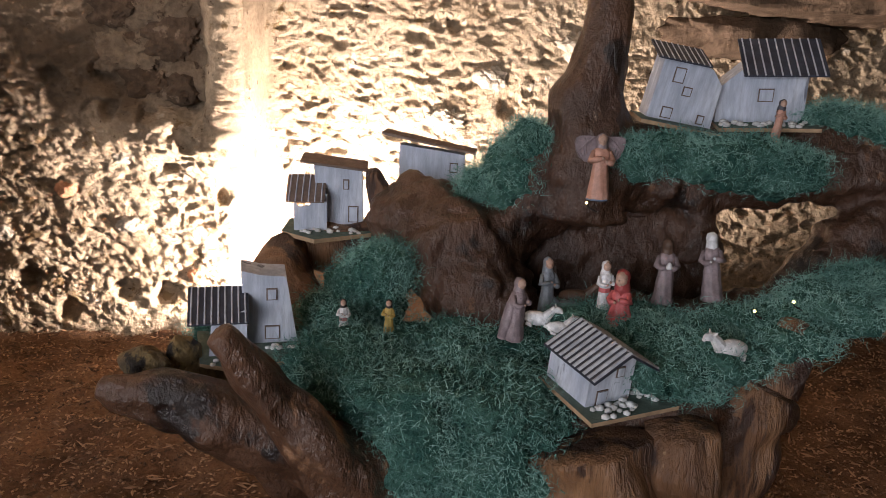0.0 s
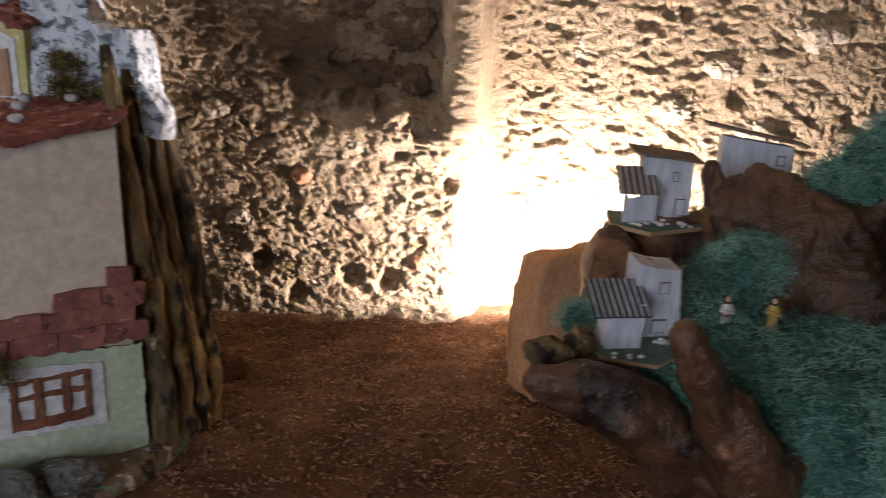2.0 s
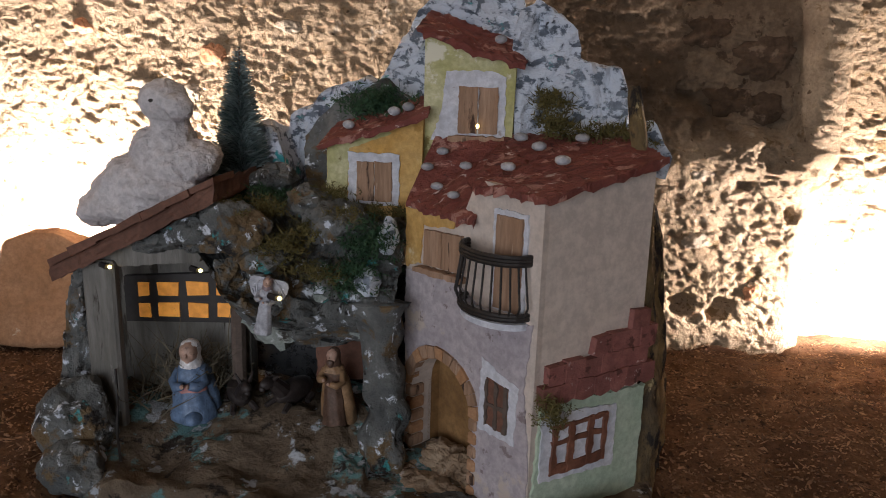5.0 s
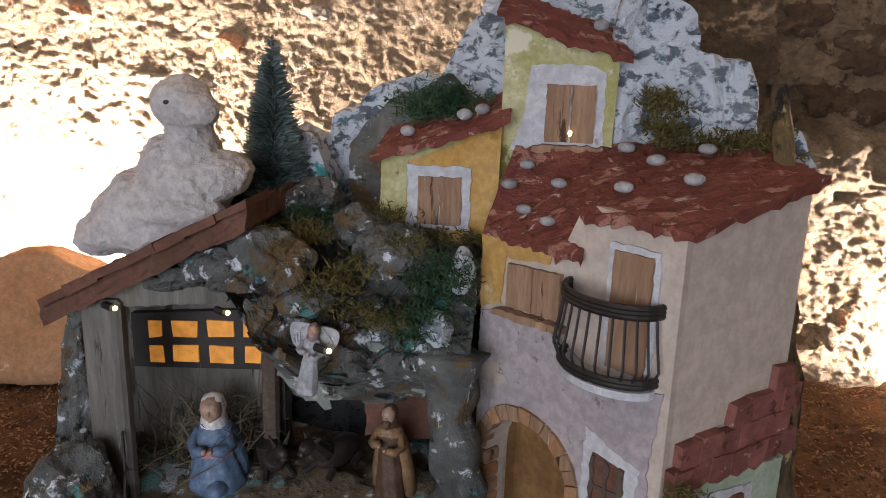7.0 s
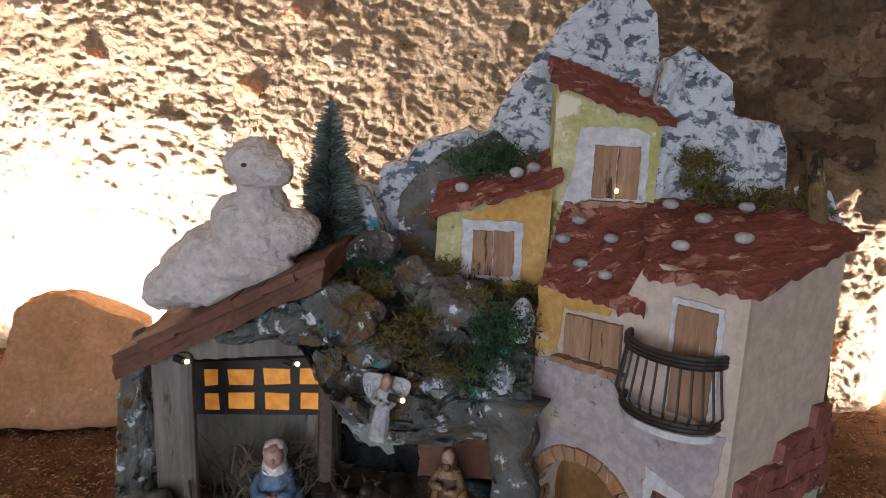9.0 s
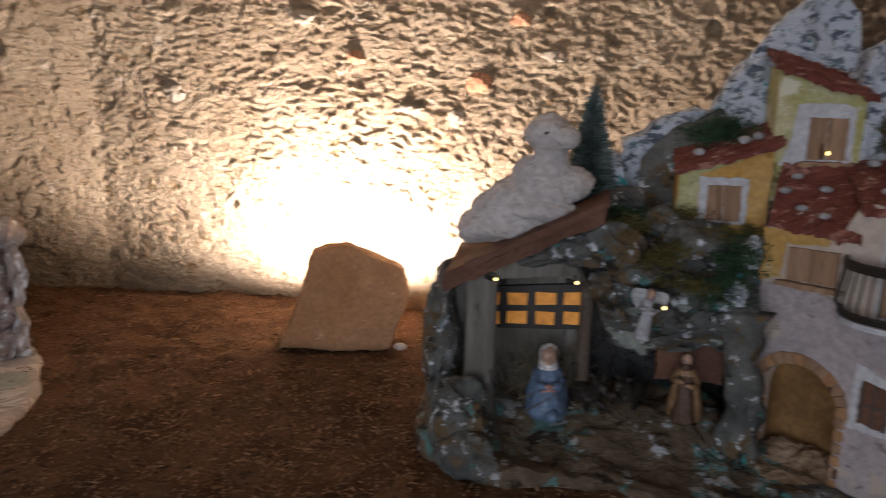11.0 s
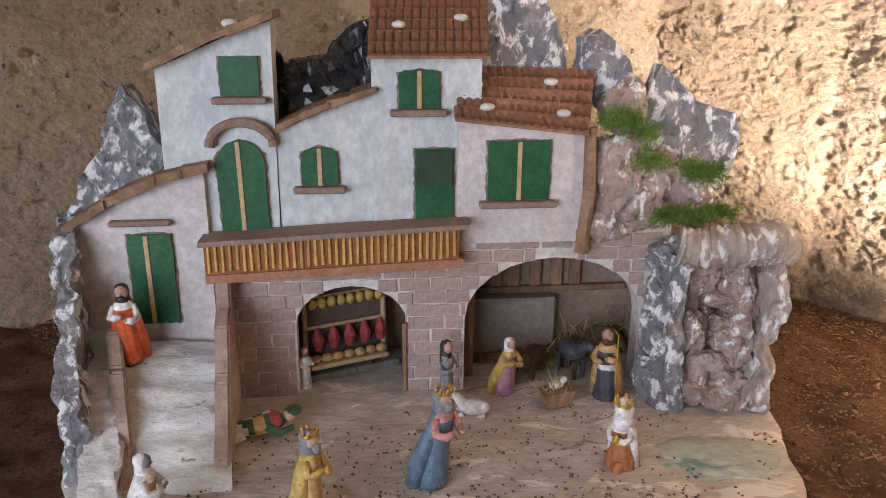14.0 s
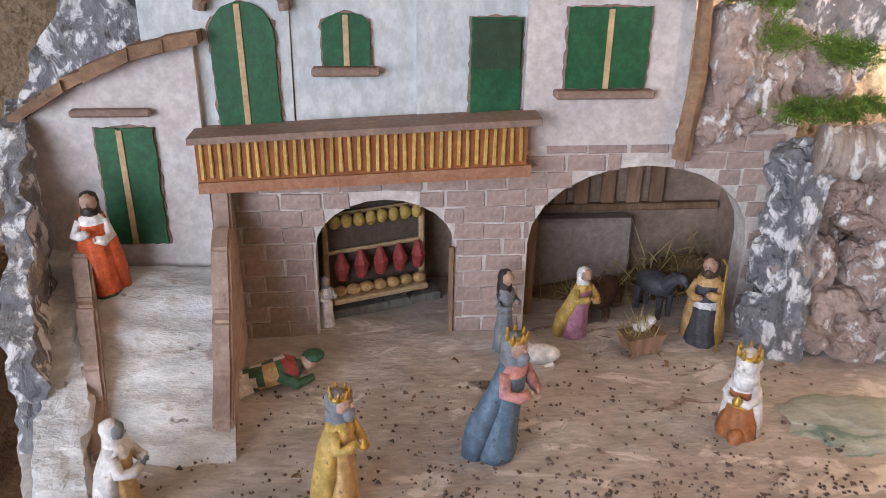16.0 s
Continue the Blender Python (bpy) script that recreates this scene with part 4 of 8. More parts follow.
def bricks():
    holes = [[(-0.158, -0.1)] + arch(-0.158, 0.008, 0.116, 0.180) + [(0.008, -0.1)], [(0.091, -0.1)] + arch(0.091, 0.364, 0.118, 0.216) + [(0.364, -0.1)]]
    data = []
    for v in range(5):
        b = bmesh.new()
        vs = box(b, -0.0222, 0.0222, -0.0018, 0.004, 0, 0.0186, 0, 0.0012)
        for q in b.verts:
            q.co += Vector((rng.uniform(-1, 1) * 0.0014, rng.uniform(-1, 0.4) * 0.0008, rng.uniform(-1, 1) * 0.0012))
        me = bpy.data.meshes.new("brick")
        b.to_mesh(me)
        b.free()
        data.append(me)
    for row in range(12):
        z = 0.004 + row * 0.0205
        x = -0.262 + (0.023 if row % 2 else 0.0)
        while x < 0.375:
            top = 0.243 if x < 0.09 else 0.262
            if z + 0.018 < top and not any(inside(hh, x + a, z + b) for hh in holes for a in (-0.021, 0, 0.021) for b in (0.001, 0.017)):
                me = rng.choice(data)
                me2 = me
                if 9 <= row <= 9 and x < 0.06:
                    me2 = me.copy() if ("red", me.name) not in kept else kept[("red", me.name)]
                    kept[("red", me.name)] = me2
                if not me2.materials:
                    me2.materials.append(BRICKRED if me2 is not me else BRICKPAINT)
                ob = new("brick", me2)
                ob.parent = arcade
                ob.matrix_basis = pose(x + rng.uniform(-0.002, 0.002), 0, z, 0, rng.uniform(-1.2, 1.2), 0)
            elif z + 0.018 < top:
                # cut bricks fill what the arch leaves free
                free = [x - 0.0222 + 0.0444 * i / 24 for i in range(25)]
                free = [q for q in free if not any(inside(hh, q, z + b) for hh in holes for b in (0.004, 0.013))]
                for run in [[q for q in free if q < x + 0.0008 * k] if k < 0 else [q for q in free if q >= x] for k in (-1, 1)] if len(free) > 20 else [free]:
                    if len(run) < 4:
                        continue
                    me = rng.choice(data)
                    if not me.materials:
                        me.materials.append(BRICKPAINT)
                    ob = new("brick", me)
                    ob.parent = arcade
                    ob.matrix_basis = pose(0.5 * (run[0] + run[-1]), 0, z, 0, rng.uniform(-1.0, 1.0), 0) @ Matrix.Diagonal(((run[-1] - run[0]) / 0.0444, 1, 1, 1))
            x += 0.0465


kept = {}
bricks()


# upper houses
def house_block(label, outline, mat, y0=0.004, y1=0.07):
    bm = bmesh.new()
    prism(bm, outline, y0, y1)
    return part("house", bm, mat, village, label)


hA = house_block("tall narrow white house with a sloping top", [(-0.322, 0.235), (-0.171, 0.235), (-0.168, 0.548), (-0.20, 0.538), (-0.25, 0.518), (-0.320, 0.486)], PLASTER, 0.006)
hB = house_block("low white house", [(-0.169, 0.235), (-0.038, 0.235), (-0.038, 0.452), (-0.100, 0.432), (-0.169, 0.402)], PLASTER, 0.009)
hC = house_block("white house with a tiled roof", [(-0.038, 0.235), (0.079, 0.235), (0.112, 0.40), (0.112, 0.508), (-0.038, 0.508)], PLASTER, 0.004)
hD = house_block("pinkish white house with a tiled roof", [(0.079, 0.240), (0.262, 0.240), (0.258, 0.402), (0.079, 0.424)], PINKPLASTER, -0.004)
hE = house_block("white house at the head of the ramp", [(-0.462, 0.0), (-0.268, 0.0), (-0.268, 0.350), (-0.33, 0.335), (-0.40, 0.305), (-0.455, 0.270)], PINKPLASTER, -0.004)


def wobble(pts, a=0.0012):
    return [(x + rng.uniform(-a, a), z + rng.uniform(-a, a)) for x, z in pts]


def ragged(pts, a, step=0.006):
    """The same outline with many small hand-painted wiggles along its edges."""
    out = []
    for (x0, z0), (x1, z1) in zip(pts, pts[1:] + pts[:1]):
        n = max(1, round(math.hypot(x1 - x0, z1 - z0) / step))
        out += [(x0 + (x1 - x0) * i / n + rng.uniform(-a, a), z0 + (z1 - z0) * i / n + rng.uniform(-a, a)) for i in range(n)]
    return out


def shutters(parent, x0, x1, z0, z1, y, arched=0.0, sill=True, strip=True, mat=GREEN, split=0.5, lintel=None, skew=0.0):
    """Two painted leaves with a pale strip between them, over a sill."""
    xm = x0 + split * (x1 - x0)
    leaves = ((x0, xm - 0.0012), (xm + 0.0012, x1)) if strip else ((x0, x1),)
    for a, b in leaves:
        bm = bmesh.new()
        n = 6
        tops = []
        for i in range(n + 1):
            x = a + (b - a) * i / n
            t = (x - x0) / (x1 - x0) * 2 - 1
            tops.append((x + skew, z1 - arched * (1 - math.sqrt(max(0, 1 - t * t * 0.96)))))
        prism(bm, ragged([(b, z0), (a, z0)] + tops, 0.0009), y - 0.005, y + 0.004)
        part("shutter", bm, mat, parent)
    if strip:
        bm = bmesh.new()
        prism(bm, [(xm - 0.003, z0), (xm + 0.003, z0), (xm + skew + 0.003, z1 - 0.002), (xm + skew - 0.003, z1 - 0.002)], y - 0.0065, y + 0.002)
        part("strip", bm, TRIMWOOD, parent)
    if sill:
        bm = bmesh.new()
        box(bm, x0 - 0.012, x1 + 0.010, y - 0.016, y + 0.002, z0 - 0.010, z0 - 0.001, 0, 0.002)
        part("sill", bm, SILL, parent)
    # grimy reveal round the leaves
    bm = bmesh.new()
    w = 0.0022
    prism(bm, ragged([(x0 - w, z0 - 0.001), (x1 + w, z0 - 0.001), (x1 + w + skew, z1 - arched * 0.6), ((x0 + x1) / 2 + skew, z1 + w), (x0 - w + skew, z1 - arched * 0.6)], 0.0015), y - 0.002, y + 0.003)
    part("reveal", bm, SILL, parent)


shutters(hA, -0.237, -0.186, 0.452, 0.503, 0.006, sill=True, strip=False)
shutters(hA, -0.249, -0.184, 0.258, 0.393, 0.006, arched=0.032, sill=False, split=0.46, skew=-0.002)
bm = bmesh.new()
pts = arch(-0.257, -0.172, 0.385, 0.418, 14)
tube(bm, [(x, -0.002, z) for x, z in pts], [0.0065] * 15, 8, 0, 0.15)
part("hood_mould", bm, SILL, hA, "grey-brown arched hood over the door")
shutters(hB, -0.137, -0.087, 0.328, 0.382, 0.009, arched=0.012)
shutters(hC, -0.002, 0.054, 0.434, 0.486, 0.004, arched=0.006)
shutters(hC, 0.020, 0.074, 0.268, 0.378, 0.004, sill=False, strip=False)
bm = bmesh.new()
box(bm, 0.022, 0.072, -0.004, 0.003, 0.326, 0.376)
part("door_panel", bm, DARKGREEN, hC)
shutters(hD, 0.122, 0.210, 0.305, 0.390, -0.004)
shutters(hE, -0.378, -0.318, 0.134, 0.266, -0.004, sill=False, split=0.42)
bm = bmesh.new()
box(bm, -0.398, -0.316, -0.016, -0.004, 0.279, 0.287, 0, 0.002)
part("lintel", bm, SILL, hE)
bm = bmesh.new()
tube(bm, [(0.262, -0.012, 0.225), (0.268, -0.012, 0.32), (0.264, -0.012, 0.408)], [0.011, 0.010, 0.008], 8, 0, 0.15)
part("corner_post", bm, OCHREROOF, hD, "rust and ochre corner post")


def slab_roof(parent, pts, th, y0, y1, mat):
    """Broken tile fragments laid along a sloping wall top."""
    P = [Vector((x, 0, z)) for x, z in pts]
    for a, b in zip(P, P[1:]):
        n = max(1, round((b - a).length / 0.030))
        for i in range(n):
            p, q = a.lerp(b, i / n), a.lerp(b, (i + 1.12) / n)
            bm = bmesh.new()
            prism(bm, wobble([(p.x, p.z + 0.001), (q.x, q.z + 0.002), (q.x, q.z + th), (p.x, p.z + th * 1.15)], 0.0016), y0 - rng.uniform(0, 0.006), y1)
            part("tile", bm, mat, parent)


slab_roof(hA, [(-0.328, 0.484), (-0.25, 0.518), (-0.166, 0.549)], 0.011, -0.010, 0.08, OCHREROOF)
slab_roof(hB, [(-0.168, 0.403), (-0.100, 0.433), (-0.036, 0.453)], 0.010, -0.006, 0.08, OCHREROOF)
slab_roof(hE, [(-0.458, 0.268), (-0.40, 0.304), (-0.33, 0.336), (-0.262, 0.352)], 0.013, -0.018, 0.07, OCHREROOF)


def tile_roof(parent, x0, x1, z0, z1, y0, y1, cols, rows, skew=0.0, drop=0.0):
    """Rows of small half-round tiles on a sloping bed."""
    run, rise = y1 - y0, z1 - z0
    length = math.hypot(run, rise)
    ang = math.degrees(math.atan2(rise, run))
    w = (x1 - x0) / cols
    bm = bmesh.new()
    vs = [bm.verts.new(p) for p in ((x0, y0, z0 - 0.004), (x1, y0, z0 - drop - 0.004), (x1 + skew, y1, z1 - 0.004), (x0 + skew, y1, z1 - 0.004), (x0, y0, z0), (x1, y0, z0 - drop), (x1 + skew, y1, z1), (x0 + skew, y1, z1))]
    for q in ((0, 3, 2, 1), (4, 5, 6, 7), (0, 1, 5, 4), (2, 3, 7, 6), (1, 2, 6, 5), (3, 0, 4, 7)):
        bm.faces.new([vs[i] for i in q])
    bed = part("roof", bm, TILE, parent)
    me = bpy.data.meshes.new("tile")
    b = bmesh.new()
    L = length / rows * 1.15
    for k0, k1 in ((0.5, 0.44), ):
        r0, r1 = [], []
        for i in range(7):
            a = math.pi * i / 6
            r0.append(b.verts.new((-k0 * w * math.cos(a), 0, 0.42 * w * math.sin(a))))
            r1.append(b.verts.new((-k1 * w * math.cos(a), L, 0.34 * w * math.sin(a) - 0.0006)))
        for i in range(6):
            f = b.faces.new((r0[i], r0[i + 1], r1[i + 1], r1[i]))
            f.smooth = True
        b.faces.new(r0)
    b.to_mesh(me)
    b.free()
    me.materials.append(TILE)
    for r in range(rows):
        for c in range(cols):
            t = r / rows
            ob = new("tile", me)
            ob.parent = bed
            fx = (c + 0.5) / cols
            ob.matrix_basis = pose(x0 + fx * (x1 - x0) + skew * t + rng.uniform(-1, 1) * 0.0006, y0 + run * t, z0 + rise * t - drop * fx * (1 - t) + 0.0006, ang + rng.uniform(-2, 2), 0, rng.uniform(-2, 2))


tile_roof(hC, -0.043, 0.118, 0.505, 0.575, -0.018, 0.06, 14, 5, 0.008)
tile_roof(hD, 0.072, 0.258, 0.424, 0.482, -0.026, 0.055, 16, 5, 0.026, 0.022)


def pebble(parent, x, y, z, r, mat=PEBBLE, fl=0.55, seed=None):
    bm = bmesh.new()
    blob(bm, (x, y, z), (r, r * 0.8, r * fl), 2, 0.18, 40, seed if seed is not None else rng.randrange(999))
    part("pebble", bm, mat, parent)


for x, y, z in ((0.00, 0.02, 0.543), (0.085, 0.03, 0.552), (0.106, 0.018, 0.464), (0.215, 0.03, 0.466), (0.118, -0.012, 0.437), (0.224, -0.012, 0.428), (-0.218, -0.002, 0.545)):
    pebble(village, x, y, z, 0.0105)

# balcony rail of little sticks
bm = bmesh.new()
prism(bm, [(-0.272, 0.212), (0.080, 0.226), (0.080, 0.272), (-0.272, 0.258)], -0.030, -0.024)
rail = part("balcony_rail", bm, RAIL, village, "rust-red balcony rail faced with ochre sticks")
bm = bmesh.new()
prism(bm, [(-0.276, 0.257), (0.092, 0.274), (0.092, 0.281), (-0.276, 0.264)], -0.046, 0.006)
part("top_rail", bm, SILL, rail)
bm = bmesh.new()
prism(bm, [(-0.272, 0.200), (0.085, 0.214), (0.085, 0.227), (-0.272, 0.212)], -0.034, 0.004)
part("bottom_band", bm, BRICKRED, rail)
for i in range(36):
    x = -0.266 + i * 0.0097
    zz = 0.014 * (x + 0.272) / 0.352
    bm = bmesh.new()
    tube(bm, [(x, -0.031, 0.214 + zz + rng.uniform(0, 0.004)), (x + rng.uniform(-1, 1) * 0.001, -0.031, 0.255 + zz)], [0.0024, 0.0021], 6)
    part("stick", bm, STICK, rail)

# ramp with its timber sides
def ramp_mesh():
    u, v = np.meshgrid(np.linspace(0, 1, 30), np.linspace(0, 1, 46))
    x = (-0.412 + 0.062 * v) * (1 - u) + (-0.250 + 0.030 * v) * u
    y = -0.012 - 0.225 * v
    st = np.clip((v - 0.22) / 0.78, 0, 1)
    k = st * 5
    z = 0.106 * (1 - 0.55 * st - 0.45 * (np.floor(k) + ramp(k - np.floor(k), 0.45, 0.95)) / 5)
    G = np.stack((x, y, z), -1)
    G[..., 2] += 0.012 * (fbm(G * np.array((0.6, 1, 1)), 34, 3, 71) - 0.5)
    idx = np.arange(x.size).reshape(x.shape)
    F = np.stack((idx[:-1, :-1], idx[1:, :-1], idx[1:, 1:], idx[:-1, 1:]), -1).reshape(-1, 4)
    return G.reshape(-1, 3).tolist(), [], F.tolist()


part("ramp", ramp_mesh(), SNOW, village, "snow-painted stepped ramp", True)


def yz_board(name, pts, x0, x1, mat, shift=0.0):
    bm = bmesh.new()
    n = len(pts)
    a = [bm.verts.new((x0 - shift * y, y, z)) for y, z in pts]
    b = [bm.verts.new((x1 - shift * y, y, z)) for y, z in pts]
    bm.faces.new(a)
    bm.faces.new(b[::-1])
    for i in range(n):
        bm.faces.new((a[i], b[i], b[(i + 1) % n], a[(i + 1) % n]))
    bmesh.ops.recalc_face_normals(bm, faces=bm.faces)
    es = list(bm.edges)
    bmesh.ops.bevel(bm, geom=es, offset=0.003, segments=2, affect="EDGES")
    part(name, bm, mat, village)


BOARD = material("pinkish_brown_board", (0.32, 0.23, 0.19), (0.46, 0.35, 0.29), 24, 0.8, 0.4, 110, [((0.19, 0.12, 0.09), 30, 0.63)], stretch=(1, 0.3, 1))
yz_board("side_board", [(0.0, 0.0), (0.0, 0.222), (-0.012, 0.228), (-0.028, 0.215), (-0.04, 0.165), (-0.052, 0.170), (-0.085, 0.158), (-0.12, 0.105), (-0.135, 0.10), (-0.165, 0.060), (-0.205, 0.032), (-0.21, 0.0)], -0.263, -0.243, BOARD, 0.085)
yz_board("side_board", [(-0.03, 0.0), (-0.035, 0.145), (-0.050, 0.156), (-0.075, 0.150), (-0.100, 0.112), (-0.115, 0.112), (-0.14, 0.085), (-0.165, 0.070), (-0.18, 0.044), (-0.225, 0.02), (-0.23, 0.0)], -0.422, -0.402, BOARD, 0.30)


CANOPY = material("pale_grooved_rock", (0.36, 0.29, 0.255), (0.50, 0.43, 0.39), 16, 0.85, 0.9, 50, [((0.60, 0.57, 0.56), 36, 0.53, 0.3), ((0.76, 0.75, 0.75), 36, 0.57, 0.3), ((0.17, 0.125, 0.105), 34, 0.63)], stretch=(1.6, 1, 0.7), depth=0.008)


# painted rocks
def rock(label, mat, lumps, sub=4, amp=0.34, scale=16):
    for i, (c, r) in enumerate(lumps):
        bm = bmesh.new()
        blob(bm, c, r, 5, amp * 1.3, scale * 1.4, 100 + 7 * i + int(abs(c[0]) * 1000), crisp=0.45)
        part("rock", bm, mat, village, label)


def crag(label, pts, mat, y, d, seed, amp=0.02):
    """A jagged upright slab of painted rock with an uneven outline."""
    xs = [p[0] for p in pts]
    bm = bmesh.new()
    c = Vector((sum(xs) / len(xs), 0, sum(p[1] for p in pts) / len(pts)))
    prism(bm, pts, y, y + d)
    bmesh.ops.triangulate(bm, faces=bm.faces)
    bmesh.ops.subdivide_edges(bm, edges=bm.edges, cuts=3, use_grid_fill=True)
    bmesh.ops.subdivide_edges(bm, edges=bm.edges, cuts=1, use_grid_fill=True)
    P = np.array([v.co[:] for v in bm.verts])
    dx, dy, dz = (fbm(P, 28, 4, seed + k) - 0.5 for k in (0, 50, 90))
    for v, a, b, e in zip(bm.verts, dx, dy, dz):
        v.co += Vector((a * amp, b * amp * 2.2, e * amp))
    return part("rock", bm, mat, village, label)


def side_crag(label, pts, x0, x1, mat, seed, lean=0.0):
    """A flaky upright wall of rock in the depth plane: (depth, height) points."""
    bm = bmesh.new()
    a = [bm.verts.new((x0 + lean * y, y, z)) for y, z in pts]
    b = [bm.verts.new((x1 + lean * y, y, z)) for y, z in pts]
    bm.faces.new(a)
    bm.faces.new(b[::-1])
    for i in range(len(pts)):
        bm.faces.new((a[i], b[i], b[(i + 1) % len(pts)], a[(i + 1) % len(pts)]))
    bmesh.ops.recalc_face_normals(bm, faces=bm.faces)
    bmesh.ops.triangulate(bm, faces=bm.faces)
    bmesh.ops.subdivide_edges(bm, edges=bm.edges, cuts=5, use_grid_fill=True)
    bmesh.ops.subdivide_edges(bm, edges=bm.edges, cuts=1, use_grid_fill=True)
    P = np.array([v.co[:] for v in bm.verts])
    D = [fbm(P * np.array((1, 1, 1.8)), 30, 4, seed + k) - 0.5 for k in (0, 50, 90)]
    for v, p, q, e in zip(bm.verts, *D):
        v.co += Vector((p * 0.034, q * 0.03, e * 0.014))
    return part("rock", bm, mat, village, label)


side_crag("flaky grey and white painted rock edge", [(0.05, 0.0), (0.05, 0.285), (-0.03, 0.275), (-0.07, 0.215), (-0.13, 0.15), (-0.19, 0.085), (-0.20, 0.0)], -0.474, -0.448, GREYROCK, 5, -0.25)
side_crag("snow-painted foot of the rock edge", [(0.0, 0.0), (0.0, 0.125), (-0.05, 0.120), (-0.12, 0.088), (-0.18, 0.058), (-0.24, 0.03), (-0.285, 0.01), (-0.29, 0.0)], -0.458, -0.412, SNOW, 9, -0.27)
crag("pointed grey and white painted crag", [(-0.47, 0.26), (-0.445, 0.335), (-0.415, 0.375), (-0.395, 0.43), (-0.370, 0.462), (-0.345, 0.425), (-0.320, 0.375), (-0.285, 0.345), (-0.29, 0.30), (-0.38, 0.28)], GREYROCK, 0.03, 0.05, 5)
crag("crumpled black film between the houses", [(-0.175, 0.385), (-0.17, 0.50), (-0.15, 0.485), (-0.11, 0.495), (-0.07, 0.535), (-0.03, 0.56), (-0.03, 0.44), (-0.10, 0.42)], FOIL_SHADE, 0.065, 0.02, 9, 0.035)
crag("grey and white painted crag behind the roofs", [(0.105, 0.47), (0.112, 0.55), (0.13, 0.60), (0.165, 0.64), (0.20, 0.60), (0.235, 0.53), (0.25, 0.47)], GREYROCK, 0.062, 0.06, 15)
crag("grey and white painted crag", [(0.262, 0.46), (0.268, 0.525), (0.292, 0.538), (0.335, 0.50), (0.345, 0.45), (0.30, 0.42)], GREYROCK, 0.05, 0.05, 21)
crag("slate-grey slab flecked with white", [(0.353, 0.37), (0.36, 0.46), (0.373, 0.490), (0.393, 0.475), (0.428, 0.44), (0.493, 0.418), (0.5, 0.37), (0.483, 0.30), (0.438, 0.33)], GREYROCK, 0.03, 0.035, 25, 0.014)
rock("mauve rock flank flecked with white", MAUVEROCK, [((0.315, 0.02, 0.34), (0.05, 0.05, 0.085)), ((0.355, 0.02, 0.30), (0.055, 0.05, 0.07)), ((0.3, 0.0, 0.27), (0.05, 0.03, 0.04)), ((0.3864, 0.03, 0.33), (0.04, 0.04, 0.05)), ((0.426, 0.02, 0.31), (0.05, 0.05, 0.04)), ((0.32, 0.03, 0.43), (0.04, 0.04, 0.05))], 4, 0.35, 18)
rock("rough grey and white rock pillar", GREYROCK, [((0.3785, -0.055, 0.03), (0.042, 0.04, 0.05)), ((0.3811, -0.05, 0.10), (0.032, 0.034, 0.06)), ((0.3818, -0.045, 0.17), (0.034, 0.034, 0.055)), ((0.3877, -0.045, 0.225), (0.034, 0.036, 0.035))], 4, 0.45, 24)
rock("mauve rock pier flecked with white", MAUVEROCK, [((0.4821, -0.07, 0.03), (0.045, 0.055, 0.05)), ((0.4821, -0.06, 0.10), (0.036, 0.05, 0.07)), ((0.4841, -0.055, 0.18), (0.034, 0.05, 0.07)), ((0.4326, -0.02, 0.10), (0.06, 0.05, 0.13)), ((0.4227, -0.065, 0.05), (0.035, 0.03, 0.055)), ((0.4095, -0.07, 0.12), (0.022, 0.022, 0.035))], 4, 0.4, 22)
bm = bmesh.new()
p, r = smooth_path([(0.3765, -0.075, 0.252), (0.4128, -0.085, 0.250), (0.4524, -0.095, 0.258), (0.492, -0.10, 0.262), (0.5237, -0.095, 0.243)], [0.027, 0.027, 0.029, 0.030, 0.018], 12)
r = [q * (1 + 0.09 * math.sin(1.9 * i)) for i, q in enumerate(r)]
tube(bm, [q + Vector((0, -0.014, 0.004)) for q in p], r, 16, 0, 0.25, 3)
part("rock_canopy", bm, CANOPY, village, "rounded rock canopy, white-flecked and grooved", True)


rock("brown layered rock in the niche of the pier", MAUVEROCK, [((0.420, -0.075, 0.035), (0.030, 0.030, 0.032)), ((0.460, -0.085, 0.020), (0.036, 0.035, 0.022)), ((0.450, -0.070, 0.075), (0.034, 0.030, 0.020)), ((0.475, -0.075, 0.115), (0.026, 0.034, 0.024)), ((0.425, -0.065, 0.120), (0.020, 0.026, 0.034)), ((0.465, -0.065, 0.165), (0.034, 0.030, 0.018)), ((0.425, -0.055, 0.190), (0.034, 0.024, 0.030)), ((0.480, -0.070, 0.205), (0.024, 0.030, 0.022))], 4, 0.35, 24)
crag("pale flaky edge of the rock pier", [(0.492, 0.0), (0.5224, 0.0), (0.5158, 0.08), (0.5224, 0.15), (0.5197, 0.225), (0.5065, 0.245), (0.4999, 0.16), (0.5012, 0.08)], CANOPY, -0.118, 0.05, 61, 0.034)
crag("white flaky face of the rock pillar", [(0.3613, 0.0), (0.4029, 0.0), (0.3983, 0.07), (0.3917, 0.13), (0.397, 0.235), (0.3765, 0.24), (0.3679, 0.16), (0.3719, 0.08)], GREYROCK, -0.098, 0.04, 67, 0.022)


